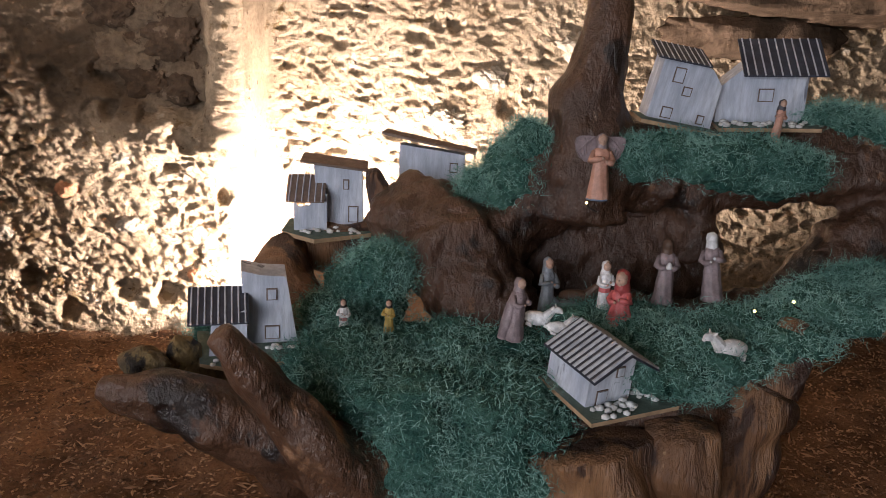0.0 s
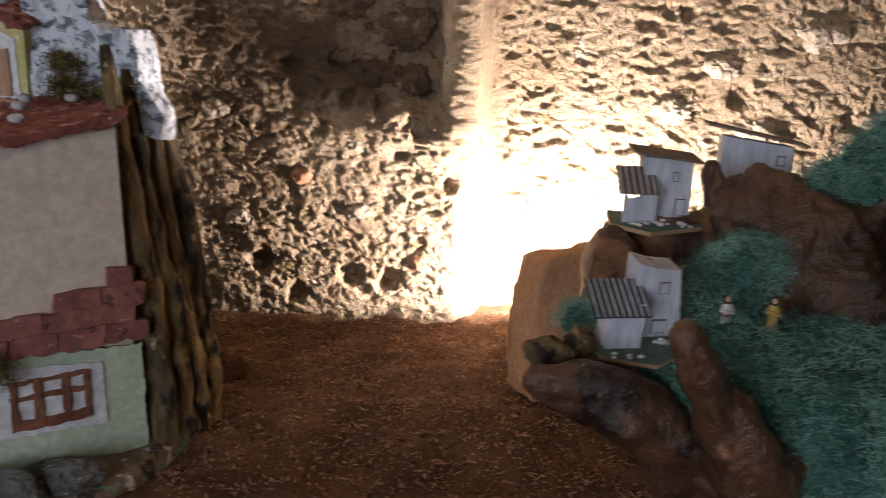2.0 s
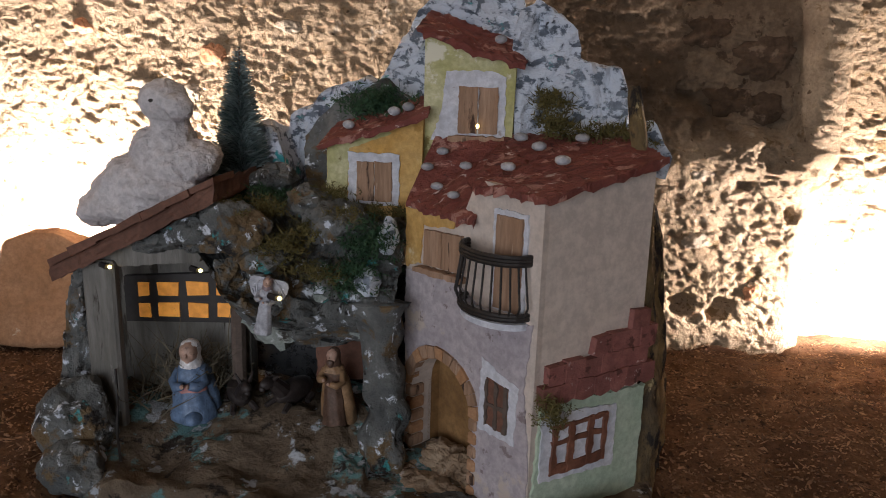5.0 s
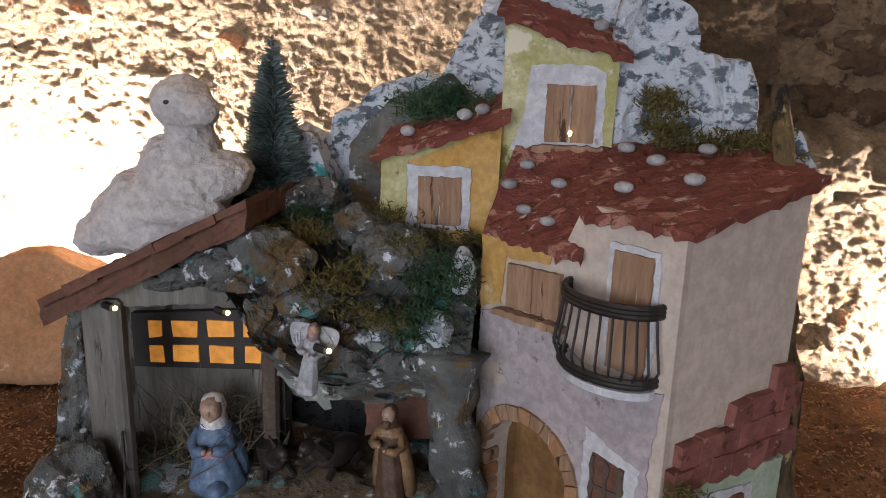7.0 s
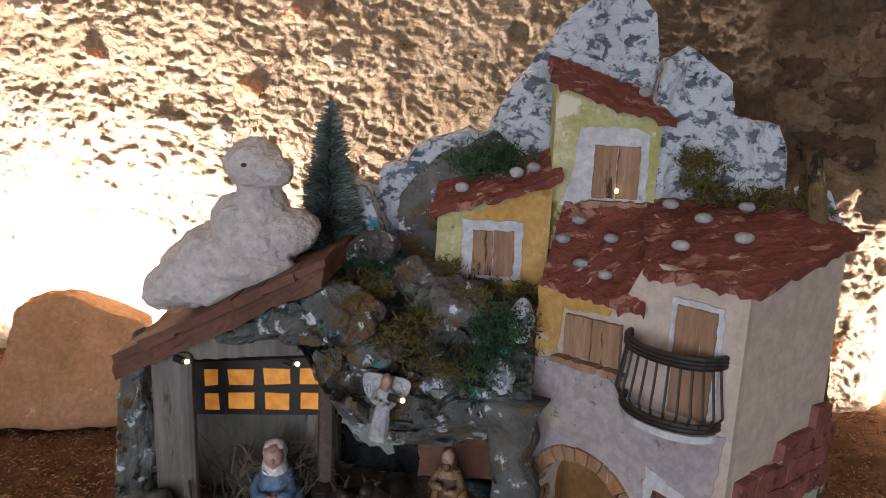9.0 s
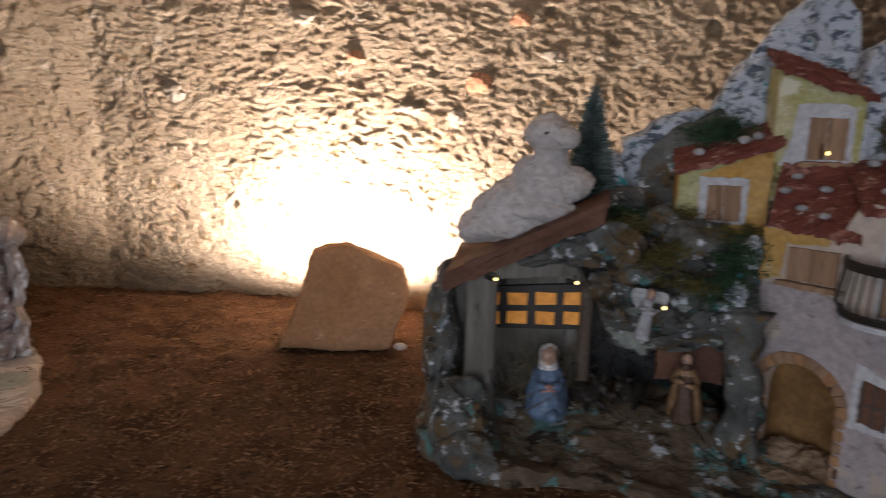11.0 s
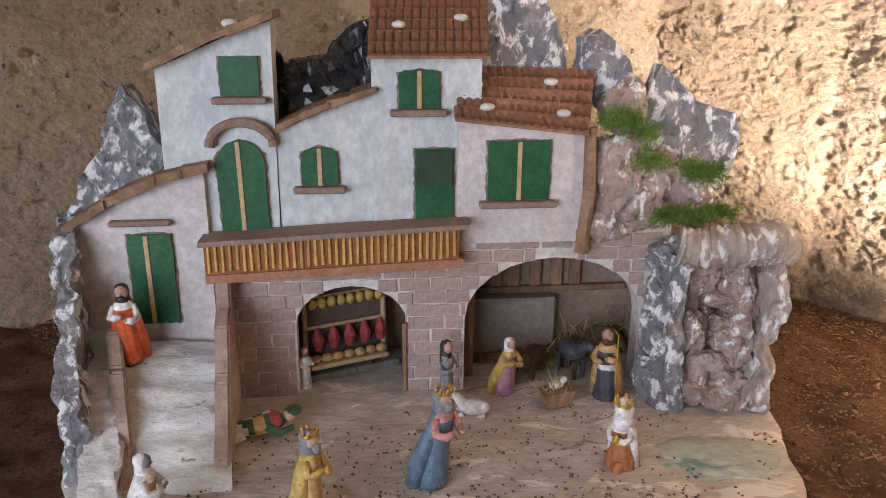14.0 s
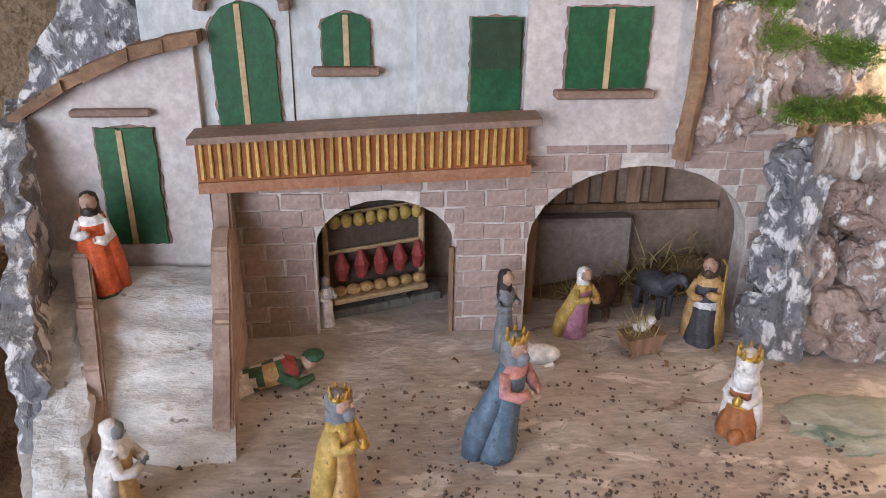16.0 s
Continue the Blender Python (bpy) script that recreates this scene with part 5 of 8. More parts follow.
def moss_patch(parent, centres, radius, count, length, mat, seed, name="moss", label=""):
    rg = np.random.default_rng(seed)
    n = 160
    i = rg.integers(0, len(centres), n)
    c = np.array(centres)[i] + rg.normal(0, 1, (n, 3)) * np.array(radius)
    nrm = np.tile(np.array((0, -0.45, 0.8)), (n, 1))
    ob = part(name, strands(c, nrm, length * 0.55, length * 0.06, int(count * 2.6), seed, 1.3, min(radius) * 0.6), mat, parent, label)
    ob["kind"] = "stuff"
    return ob


moss_patch(village, [(0.300, -0.01, 0.418), (0.325, -0.01, 0.415), (0.345, -0.015, 0.395), (0.350, -0.02, 0.36)], (0.013, 0.010, 0.008), 1500, 0.010, GRASS, 3)
moss_patch(village, [(0.375, -0.045, 0.285), (0.41, -0.05, 0.288), (0.445, -0.05, 0.292)], (0.015, 0.010, 0.006), 1700, 0.010, GRASS, 4)
moss_patch(village, [(0.415, -0.02, 0.350), (0.44, -0.02, 0.342)], (0.013, 0.008, 0.006), 1000, 0.010, GRASS, 5)

# market stall in the first arch
stall = thing("market_stall", M3 @ pose(-0.085, 0.075, 0.004, 0, 0, 20), "small wooden market stall hung with sausages and hams", "market stall")
bm = bmesh.new()
box(bm, -0.085, 0.085, -0.02, 0.02, 0, 0.012, 0, 0.002)
part("plinth", bm, GREYWOOD, stall)
for x in (-0.068, 0.062):
    bm = bmesh.new()
    tube(bm, [(x, 0, 0.01), (x, 0, 0.150)], [0.0045, 0.004], 7)
    part("post", bm, TRIMWOOD, stall)
bm = bmesh.new()
box(bm, -0.064, 0.060, 0.004, 0.009, 0.03, 0.148)
part("back_board", bm, DARKBROWN, stall)
for z in (0.085, 0.135):
    bm = bmesh.new()
    tube(bm, [(-0.068, 0, z), (0.062, 0, z)], [0.003, 0.003], 6)
    part("rail", bm, TRIMWOOD, stall)
for i in range(8):
    bm = bmesh.new()
    blob(bm, (-0.056 + i * 0.0155, -0.006, 0.127), (0.008, 0.006, 0.010), 2, 0.2, 60, i)
    part("cheese", bm, F_YELLOW, stall)
for i in range(5):
    bm = bmesh.new()
    tube(bm, [(-0.05 + i * 0.026, -0.004, 0.085), (-0.05 + i * 0.026, -0.009, 0.068), (-0.05 + i * 0.026, -0.006, 0.05)], [0.003, 0.010, 0.006], 8)
    part("ham", bm, F_RED, stall)
for i in range(7):
    bm = bmesh.new()
    blob(bm, (-0.055 + i * 0.018, -0.012, 0.036), (0.010, 0.008, 0.007), 2, 0.2, 60, i + 20)
    part("loaf", bm, F_TAN, stall)
bm = bmesh.new()
box(bm, -0.066, 0.062, -0.022, 0.004, 0.022, 0.029, 0, 0.001)
part("counter", bm, TRIMWOOD, stall)


def at3(u, d, z=0.004, turn=0.0, rx=0.0):
    return M3 @ pose(u, d, z, rx, 0, turn)


F_PALE = paint("figure_pale_grey", (0.42, 0.43, 0.47))
KINGS = "three kings"
F_RUST = paint("figure_rust", (0.36, 0.13, 0.045))
statuette("painted king in an ochre cloak and gold crown, holding a gift", at3(-0.118, -0.297, 0.002, 60), 0.122, F_TAN, hat=F_GREY, beard=True, wide=0.95, crown=True, hold=GOLD, cape=F_YELLOW, group=KINGS)
statuette("painted king in a rose cape and slate-blue robe, gold crown", at3(0.026, -0.239, 0.002, 40), 0.134, F_BLUE, hat=F_GREY, crown=True, cape=F_PINK, train=True, foot=F_BLUE, belt=F_BLUE, wide=0.98, lean=(0.10, -0.05), beard=True, group=KINGS)
statuette("kneeling painted king in white and gold with a rust robe", at3(0.266, -0.225, 0.002, -40), 0.100, F_RUST, head=F_WHITE, hat=F_WHITE, crown=True, cape=F_WHITE, hold=GOLD, kneel=True, belt=GOLD, foot=F_BROWN, wide=0.95, group=KINGS)
statuette("kneeling figure in rose with a white veil, in the stable", at3(0.155, -0.020, 0.002, 25), 0.098, F_VIOLET, hat=F_WHITE, cape=F_YELLOW, wide=1.05, lean=(0, -0.12))
statuette("bearded figure in charcoal and ochre with a staff, in the stable", at3(0.300, -0.050, 0.002, -30), 0.118, F_DARK, hat=F_BROWN, cape=F_TAN, belt=F_WHITE, foot=F_DARK, beard=True, staff=True)
statuette("shepherd figure in grey with dark hair", at3(0.062, -0.045, 0.002, 30), 0.105, F_GREY, wide=0.9)
statuette("dark-haired figure in a bright orange robe on a green foot", at3(-0.374, -0.068, 0.102, 10), 0.116, F_ORANGE, cape=F_WHITE, train=True, foot=F_GREEN, wide=1.0, beard=True)
statuette("white-cloaked figure with a tan apron on the sandy base", at3(-0.298, -0.300, 0.002, 85), 0.105, F_TAN, head=F_GREY, hat=F_WHITE, cape=F_WHITE, wide=1.1)
statuette("small market woman in white and blue beside the stall", at3(-0.148, 0.020, 0.004, 40), 0.070, F_WHITE, hat=F_GREY, foot=F_SKY)
bm = bmesh.new()
p, r = smooth_path([(-0.048, 0, 0.010), (-0.03, 0.004, 0.014), (-0.005, 0, 0.018), (0.02, 0.002, 0.020), (0.034, 0.004, 0.020)], [0.008, 0.012, 0.016, 0.018, 0.010], 4)
for f in tube(bm, p, r, 12, 0, 0.25, 4, 0.8):
    c = f.calc_center_median()
    f.material_index = 1 if abs(c.x) < 0.009 and c.y < 0.004 else 2 if 0.016 < c.x < 0.03 else 0 if math.sin(c.x * 260 + c.y * 200) > -0.3 else 3
blob(bm, (0.044, 0.006, 0.022), (0.010, 0.010, 0.010), 2, 0.1, 40, 2, 4)
blob(bm, (0.050, 0.008, 0.028), (0.013, 0.013, 0.006), 2, 0.15, 40, 3, 0)
tube(bm, [(0.01, -0.012, 0.022), (0.028, -0.018, 0.012), (0.046, -0.012, 0.014)], [0.007, 0.006, 0.004], 7, 0)
tube(bm, [(-0.02, -0.008, 0.012), (-0.04, -0.014, 0.008), (-0.056, -0.010, 0.007)], [0.008, 0.007, 0.005], 7, 3)
ob = part("statuette", bm, [F_GREEN, F_TAN, F_RED, F_WHITE, SKIN])
ob.matrix_basis = at3(-0.204, -0.112, 0.004, 14)
tagged(ob, "sleeping shepherd figure in green, tan and red lying down", "figurine")
creature("brown ox figure lying in the stable", at3(0.205, 0.045, 0.004, -35), 0.100, F_BROWN, True, horns=True)
creature("dark donkey figure standing in the stable", at3(0.272, 0.030, 0.004, 25), 0.078, F_DARK, False)
creature("small white lamb figure lying on the sandy base", at3(0.095, -0.080, 0.003, -100), 0.062, F_WHITE, True, F_WHITE)
# manger with the child's shape as one plain lump
manger = thing("manger", at3(0.223, -0.060, 0.002, 15), "little wooden manger filled with straw", "manger")
bm = bmesh.new()
prism(bm, [(-0.016, 0.004), (0.016, 0.004), (0.026, 0.026), (-0.026, 0.026)], -0.015, 0.015)
part("trough", bm, PLANK, manger)
for s in (-1, 1):
    bm = bmesh.new()
    tube(bm, [(s * 0.02, -0.012, 0.0), (-s * 0.006, -0.012, 0.02)], [0.0025] * 2, 5)
    part("leg", bm, PLANK, manger)
ob = part("straw", strands([(0, 0, 0.026)], [(0, 0, 1)], 0.02, 0.0008, 90, 9, 0.8, 0.009), STRAW, manger)
bm = bmesh.new()
blob(bm, (0.0, 0, 0.034), (0.012, 0.008, 0.007), 2, 0.1, 40, 2)
blob(bm, (0.012, 0, 0.040), (0.006, 0.006, 0.006), 2, 0, 1, 2)
b = part("statuette", bm, F_WHITE)
b.matrix_basis = at3(0.223, -0.060, 0.002, 15)
tagged(b, "tiny pale figure lying on straw in the manger", "figurine")
bm = bmesh.new()
for k, (c, q) in enumerate((((0.345, 0.115, 0.01), (0.045, 0.022, 0.034)), ((0.30, 0.115, 0.0), (0.06, 0.024, 0.024)), ((0.24, 0.10, 0.0), (0.12, 0.04, 0.015)))):
    blob(bm, c, q, 4, 0.3, 30, 80 + k)
bm.normal_update()
bm.transform(M3)
C, N = surface_points(bm)
keep = [(c, n) for c, n in zip(C, N) if n[2] > -0.3 and c[2] > 0]
bank = part("straw", bm, material("matted_straw", (0.16, 0.105, 0.05), (0.29, 0.205, 0.105), 40, 0.9, 0.8, 120, [((0.10, 0.065, 0.03), 60, 0.6)]), smooth=True)
tagged(bank, "dry straw heaped at the back of the stable", "straw", kind="stuff")
ob = part("strands", strands([k[0] for k in keep], [k[1] for k in keep], 0.040, 0.0009, 420, 19, 1.2, 0.016), STRAW, bank)
ob["kind"] = "stuff"


def gritty():
    """Dark grit scattered over the sandy base."""
    rg = np.random.default_rng(8)
    n = 1300
    u = np.where(rg.random(n) < 0.5, rg.normal(0.05, 0.16, n), rg.uniform(-0.36, 0.42, n))
    d = np.where(rg.random(n) < 0.6, rg.normal(-0.325, 0.03, n), rg.uniform(-0.36, -0.10, n))
    keep = (u > -0.34) & (u < 0.40) & (d > -0.385) & (d < -0.06)
    u, d = u[keep], d[keep]
    V, F = [], []
    for i, (a, b) in enumerate(zip(u, d)):
        p = M3 @ Vector((a, b, 0.009))
        s = rg.uniform(0.0010, 0.0026) * (1.6 if rg.random() < 0.12 else 1)
        k = len(V)
        r = rg.uniform(0, 6)
        V += [(p.x + s * 1.3 * math.cos(r + j * 2.09), p.y + s * math.sin(r + j * 2.09), p.z - 0.002) for j in range(3)] + [(p.x + 0.3 * s, p.y, p.z + s * 0.3)]
        F += [(k, k + 1, k + 3), (k + 1, k + 2, k + 3), (k + 2, k, k + 3)]
    tagged(part("grit", (V, [], F), GRIT), "dark grit scattered on the sandy base", "grit", kind="stuff")


gritty()
# pond at the side of the base
bm = bmesh.new()
blob(bm, (0.412, -0.215, 0.002), (0.080, 0.050, 0.009), 5, 0.45, 22, 5)
part("pond", bm, POND, village, "pale green painted pond")


# ---- the tall village with the lit stable ----
O2 = Vector((-1.17, 1.03, 0.0))
tall = thing("hill_village", Matrix.Translation(O2), "tall hillside nativity village with red roofs, balcony and lit stable", "nativity scene")
FR, RT = face_frame((-1.06, 1.035, 0), (0.157, -0.139)), face_frame((-0.903, 0.896, 0), (0.133, 0.114))
TW, YH = face_frame((0, 1.12, 0), (1, 0)), face_frame((0, 1.108, 0), (1, 0))
ID = Matrix.Identity(4)


def part2(name, bm, mats, m=ID, parent=None, label="", smooth=False):
    bm.transform(Matrix.Translation(-O2) @ m)
    return part(name, bm, mats, parent or tall, label, smooth)


def patch(name, mat, m, pts, proud, parent=None, label="", back=0.003, jitter=0.0015):
    bm = bmesh.new()
    prism(bm, ragged(pts, jitter), -proud, back)
    return part2(name, bm, mat, m, parent, label)


ROOFPEBBLE = material("grey_roof_pebble", (0.30, 0.31, 0.34), (0.52, 0.52, 0.54), 30, 0.7, 0.4, 120, [((0.66, 0.66, 0.68), 40, 0.60)], vary=0.2)
# tall corner house: two walls with the arched passage between
bm = bmesh.new()
AR = arch(-0.018, 0.106, 0.118, 0.176)
prism(bm, [(-0.036, 0.0), (-0.018, 0.0)] + AR + [(0.106, 0.0), (0.2105, 0.0), (0.2105, 0.418), (0.10, 0.428), (0.075, 0.375), (-0.036, 0.372)], 0.0, 0.035)
house2 = part2("corner_house", bm, CREAM, FR, None, "tall cream and speckled corner house with a balcony")
bm = bmesh.new()
prism(bm, [(0.0, 0.0), (0.178, 0.0), (0.176, 0.20), (0.174, 0.452), (0.10, 0.438), (0.0, 0.418)], 0.0005, 0.03)
part2("side_wall", bm, CREAM, RT, house2, "plain cream side wall", False)
bm = bmesh.new()
P = [(-1.08, 1.06), (-0.89, 0.935), (-0.80, 1.01), (-0.80, 1.17), (-1.05, 1.19)]
a = [bm.verts.new((x, y, 0.0)) for x, y in P]
b = [bm.verts.new((x, y, 0.36)) for x, y in P]
for i in (2, 3, 4):
    bm.faces.new((a[i], a[(i + 1) % 5], b[(i + 1) % 5], b[i]))
bm.faces.new(b)
part2("core", bm, DARKBROWN, ID, house2)
patch("render_coat", SPECKLE, FR, [(-0.036, 0.178), (-0.02, 0.14)] + [(x, z + 0.006) for x, z in arch(-0.022, 0.110, 0.118, 0.178)] + [(0.112, 0.0), (0.209, 0.0), (0.209, 0.10), (0.195, 0.19), (0.205, 0.27), (0.17, 0.262), (0.12, 0.266), (0.08, 0.285), (0.03, 0.292), (-0.035, 0.285)], 0.002, house2, "mauve speckled render")
patch("yellow_coat", YELLOW, FR, [(-0.036, 0.288), (-0.005, 0.30), (0.0, 0.352), (0.062, 0.358), (0.066, 0.373), (-0.036, 0.371)], 0.0022, house2)
# arch stones
for i in range(13):
    t0 = math.pi * (i + 0.04) / 13
    t1 = math.pi * (i + 0.94) / 13
    q = []
    for r, ts in ((0.0, (t0, t1)), (0.016, (t1, t0))):
        for t in ts:
            q.append((0.044 - (0.062 + r) * math.cos(t), 0.118 + (0.058 + r) * math.sin(t)))
    bm = bmesh.new()
    prism(bm, wobble(q, 0.0012), -0.006, 0.01)
    part2("stone", bm, SHUTTERWOOD if i % 3 else STONE, FR, house2)
for side in (-0.026, 0.106):
    for k in range(6):
        bm = bmesh.new()
        box(bm, side - 0.002, side + 0.013, -0.006, 0.02, 0.002 + k * 0.0195, 0.019 + k * 0.0195, 0, 0.003)
        part2("stone", bm, SHUTTERWOOD if k % 2 else STONE, FR, house2)
bm = bmesh.new()
box(bm, -0.02, 0.11, 0.050, 0.06, 0.0, 0.19)
box(bm, -0.034, -0.018, 0.030, 0.06, 0.0, 0.19)
box(bm, 0.106, 0.122, 0.030, 0.06, 0.0, 0.19)
box(bm, -0.034, 0.122, 0.030, 0.06, 0.176, 0.19)
part2("passage_back", bm, material("dark_ochre_paint", (0.19, 0.10, 0.035), (0.32, 0.18, 0.07), 16, 0.85, 0.5, 100), FR, house2, "ochre inside of the arched passage")
RUBBLE = material("tan_rubble", (0.30, 0.20, 0.12), (0.48, 0.37, 0.26), 22, 0.9, 1.0, 60, [((0.60, 0.54, 0.48), 30, 0.60), ((0.12, 0.07, 0.04), 26, 0.60)], depth=0.01)
for i, (c, q) in enumerate((((0.045, 0.02, 0.004), (0.064, 0.032, 0.034)), ((0.060, -0.030, 0.0), (0.052, 0.034, 0.017)), ((0.010, -0.028, 0.002), (0.028, 0.026, 0.014)))):
    bm = bmesh.new()
    blob(bm, c, q, 5, 0.45, 45, 210 + i)
    part2("rubble", bm, RUBBLE, FR, house2, "tan rubble spilling from the passage")


def wood_window(m, parent, x0, x1, z0, z1, surround=0.014, leaves=2, sill=True, tilt=0.0, smat=WHITETRIM):
    if surround:
        patch("surround", smat, m, [(x0 - surround, z0 - surround * 0.6), (x1 + surround * 0.8, z0 - surround * 0.5 + tilt), (x1 + surround * 0.8, z1 + surround + tilt), (x0 - surround, z1 + surround)], 0.0026, parent)
    for i in range(leaves):
        a, b = x0 + (x1 - x0) * i / leaves + 0.0008, x0 + (x1 - x0) * (i + 1) / leaves - 0.0008
        patch("shutter", SHUTTERWOOD, m, [(a, z0 + tilt * (a - x0) / (x1 - x0)), (b, z0 + tilt * (b - x0) / (x1 - x0)), (b, z1 + tilt * (b - x0) / (x1 - x0)), (a, z1 + tilt * (a - x0) / (x1 - x0))], 0.0055, parent, jitter=0.0008)
    if sill:
        patch("sill", SHUTTERWOOD, m, [(x0 - 0.012, z0 - 0.011), (x1 + 0.010, z0 - 0.010 + tilt), (x1 + 0.010, z0 - 0.003 + tilt), (x0 - 0.012, z0 - 0.003)], 0.014, parent)


wood_window(FR, house2, 0.006, 0.080, 0.300, 0.348, 0, tilt=0.004)
wood_window(FR, house2, 0.140, 0.184, 0.278, 0.392, 0.006, 1, False, smat=WHITETRIM)
patch("surround", WHITETRIM, FR, [(0.120, 0.108), (0.184, 0.108), (0.188, 0.186), (0.150, 0.196), (0.124, 0.206)], 0.0026, house2)
patch("window_pane", TILEWOOD, FR, [(0.134, 0.120), (0.172, 0.118), (0.172, 0.178), (0.134, 0.184)], 0.004, house2, "red-brown little window")
for x in (0.134, 0.151, 0.168):
    patch("window_bar", DARKBROWN, FR, [(x, 0.119), (x + 0.005, 0.119), (x + 0.005, 0.180), (x, 0.181)], 0.0062, house2)
patch("window_bar", DARKBROWN, FR, [(0.134, 0.146), (0.173, 0.146), (0.173, 0.152), (0.134, 0.152)], 0.0056, house2)
RUSTWOOD = material("red_brown_lattice", (0.13, 0.05, 0.03), (0.26, 0.11, 0.065), 30, 0.75, 0.5, 110, [((0.42, 0.25, 0.17), 40, 0.64)])
# lean-to wall in mint green with its red tiles
patch("mint_coat", MINT, RT, [(0.002, 0.0), (0.186, 0.0), (0.186, 0.160), (0.10, 0.165), (0.012, 0.178)], 0.004, house2, "mint green lower wall")
patch("surround", WHITETRIM, RT, [(0.012, 0.068), (0.136, 0.060), (0.136, 0.146), (0.075, 0.153), (0.012, 0.158)], 0.006, house2)
patch("window_pane", WHITETRIM, RT, [(0.028, 0.078), (0.118, 0.074), (0.118, 0.136), (0.028, 0.142)], 0.0066, house2)
for x, wd in ((0.028, 0.007), (0.054, 0.009), (0.086, 0.009), (0.112, 0.006)):
    patch("window_bar", RUSTWOOD, RT, [(x, 0.076), (x + wd, 0.076), (x + wd, 0.140), (x, 0.140)], 0.0098, house2)
for z, hg in ((0.074, 0.013), (0.113, 0.007), (0.135, 0.005)):
    patch("window_bar", RUSTWOOD, RT, [(0.028, z), (0.118, z), (0.118, z + hg), (0.028, z + hg)], 0.0088, house2)
for r in range(4):
    for c in range(7):
        x = 0.006 + c * 0.027 + (0.012 if r % 2 else 0)
        z = 0.178 - 0.0002 * c + r * 0.024
        if z + 0.006 > 0.208 + 0.34 * max(0, x - 0.004) or x > 0.178 or z < 0.170:
            continue
        bm = bmesh.new()
        prism(bm, wobble([(x - 0.002, z - 0.006), (x + 0.012, z - 0.010), (x + 0.026, z - 0.005), (x + 0.027, z + 0.019), (x - 0.001, z + 0.019)], 0.0024), -0.010 + 0.0016 * r - rng.uniform(0, 0.003), 0.003)
        part2("tile", bm, REDTILE, RT, house2)

# balcony
bm = bmesh.new()
n = 14
pts = [(0.142 - 0.053 * math.cos(math.pi * i / n), -0.036 * math.sin(math.pi * i / n)) for i in range(n + 1)]
for z0, z1 in ((0.262, 0.270),):
    lo, hi = [bm.verts.new((x, y + 0.001, z0)) for x, y in pts], [bm.verts.new((x, y, z1)) for x, y in pts]
    bm.faces.new(lo)
    bm.faces.new(hi[::-1])
    for i in range(n):
        bm.faces.new((lo[i], hi[i], hi[i + 1], lo[i + 1]))
balcony = part2("balcony_floor", bm, WHITETRIM, FR, house2, "white half-round balcony with a black iron rail")
for z, r in ((0.276, 0.0042), (0.342, 0.0042)):
    bm = bmesh.new()
    for k in range(3 if z > 0.3 else 2):
        tube(bm, [(x, y * 1.04, z + k * 0.004) for x, y in pts], [r * 0.8] * (n + 1), 6)
    part2("iron_band", bm, IRON, FR, balcony)
for i in range(1, n):
    bm = bmesh.new()
    x, y = pts[i]
    bulge = 1.0 + 0.16
    xm, ym = 0.142 + (x - 0.142) * bulge, y * bulge
    tube(bm, [(x, y, 0.276), (xm, ym, 0.292), (0.142 + (x - 0.142) * 1.08, y * 1.08, 0.315), (x, y, 0.342)], [0.0014] * 4, 5)
    part2("iron_bar", bm, IRON, FR, balcony)


# roofs
def slab(name, pts, th, mat, parent, label=""):
    bm = bmesh.new()
    up = [bm.verts.new(p) for p in pts]
    dn = [bm.verts.new((p[0], p[1], p[2] - th)) for p in pts]
    bm.faces.new(up)
    bm.faces.new(dn[::-1])
    for i in range(len(pts)):
        bm.faces.new((up[i], dn[i], dn[(i + 1) % len(pts)], up[(i + 1) % len(pts)]))
    bmesh.ops.recalc_face_normals(bm, faces=bm.faces)
    bmesh.ops.triangulate(bm, faces=bm.faces)
    bmesh.ops.subdivide_edges(bm, edges=bm.edges, cuts=7, use_grid_fill=True)
    bmesh.ops.subdivide_edges(bm, edges=bm.edges, cuts=2, use_grid_fill=True)
    Q = np.array([v.co[:] for v in bm.verts])
    k = 0.010 * (fbm(Q, 40, 3, 5) - 0.5) + 0.009 * (fbm(Q, 110, 2, 8) - 0.5)
    row = Q[:, 1] / 0.021 + 0.8 * fbm(Q, 20, 2, 3)
    col = Q[:, 0] / 0.023 + 0.5 * np.floor(row) + 0.6 * fbm(Q, 22, 2, 4)
    k += 0.004 * (row - np.floor(row) - 0.5) * -1 - 0.003 * ramp(-np.abs(col - np.floor(col) - 0.5), -0.16, -0.04)
    for v, s in zip(bm.verts, k):
        v.co += Vector((s * 0.5, s * 0.5, s))
    return part2(name, bm, mat, ID, parent, label)


r1 = slab("roof", [(-1.088, 1.045, 0.378), (-0.985, 0.955, 0.380), (-0.960, 1.10, 0.462), (-1.060, 1.118, 0.462)], 0.008, REDROOF, tall, "dark red tiled roof weighted with pebbles")
r2 = slab("roof", [(-0.990, 0.962, 0.424), (-0.902, 0.882, 0.424), (-0.758, 1.004, 0.460), (-0.80, 1.12, 0.478), (-0.965, 1.13, 0.466)], 0.009, REDROOF, tall, "dark red tiled roof weighted with pebbles")
for x, y, z in ((-1.045, 1.04, 0.404), (-1.02, 1.015, 0.398), (-1.063, 1.07, 0.425), (-1.01, 1.06, 0.43), (-1.045, 1.085, 0.445)):
    pebble(tall, x - O2.x, y - O2.y, z, 0.0088, ROOFPEBBLE, 0.6)
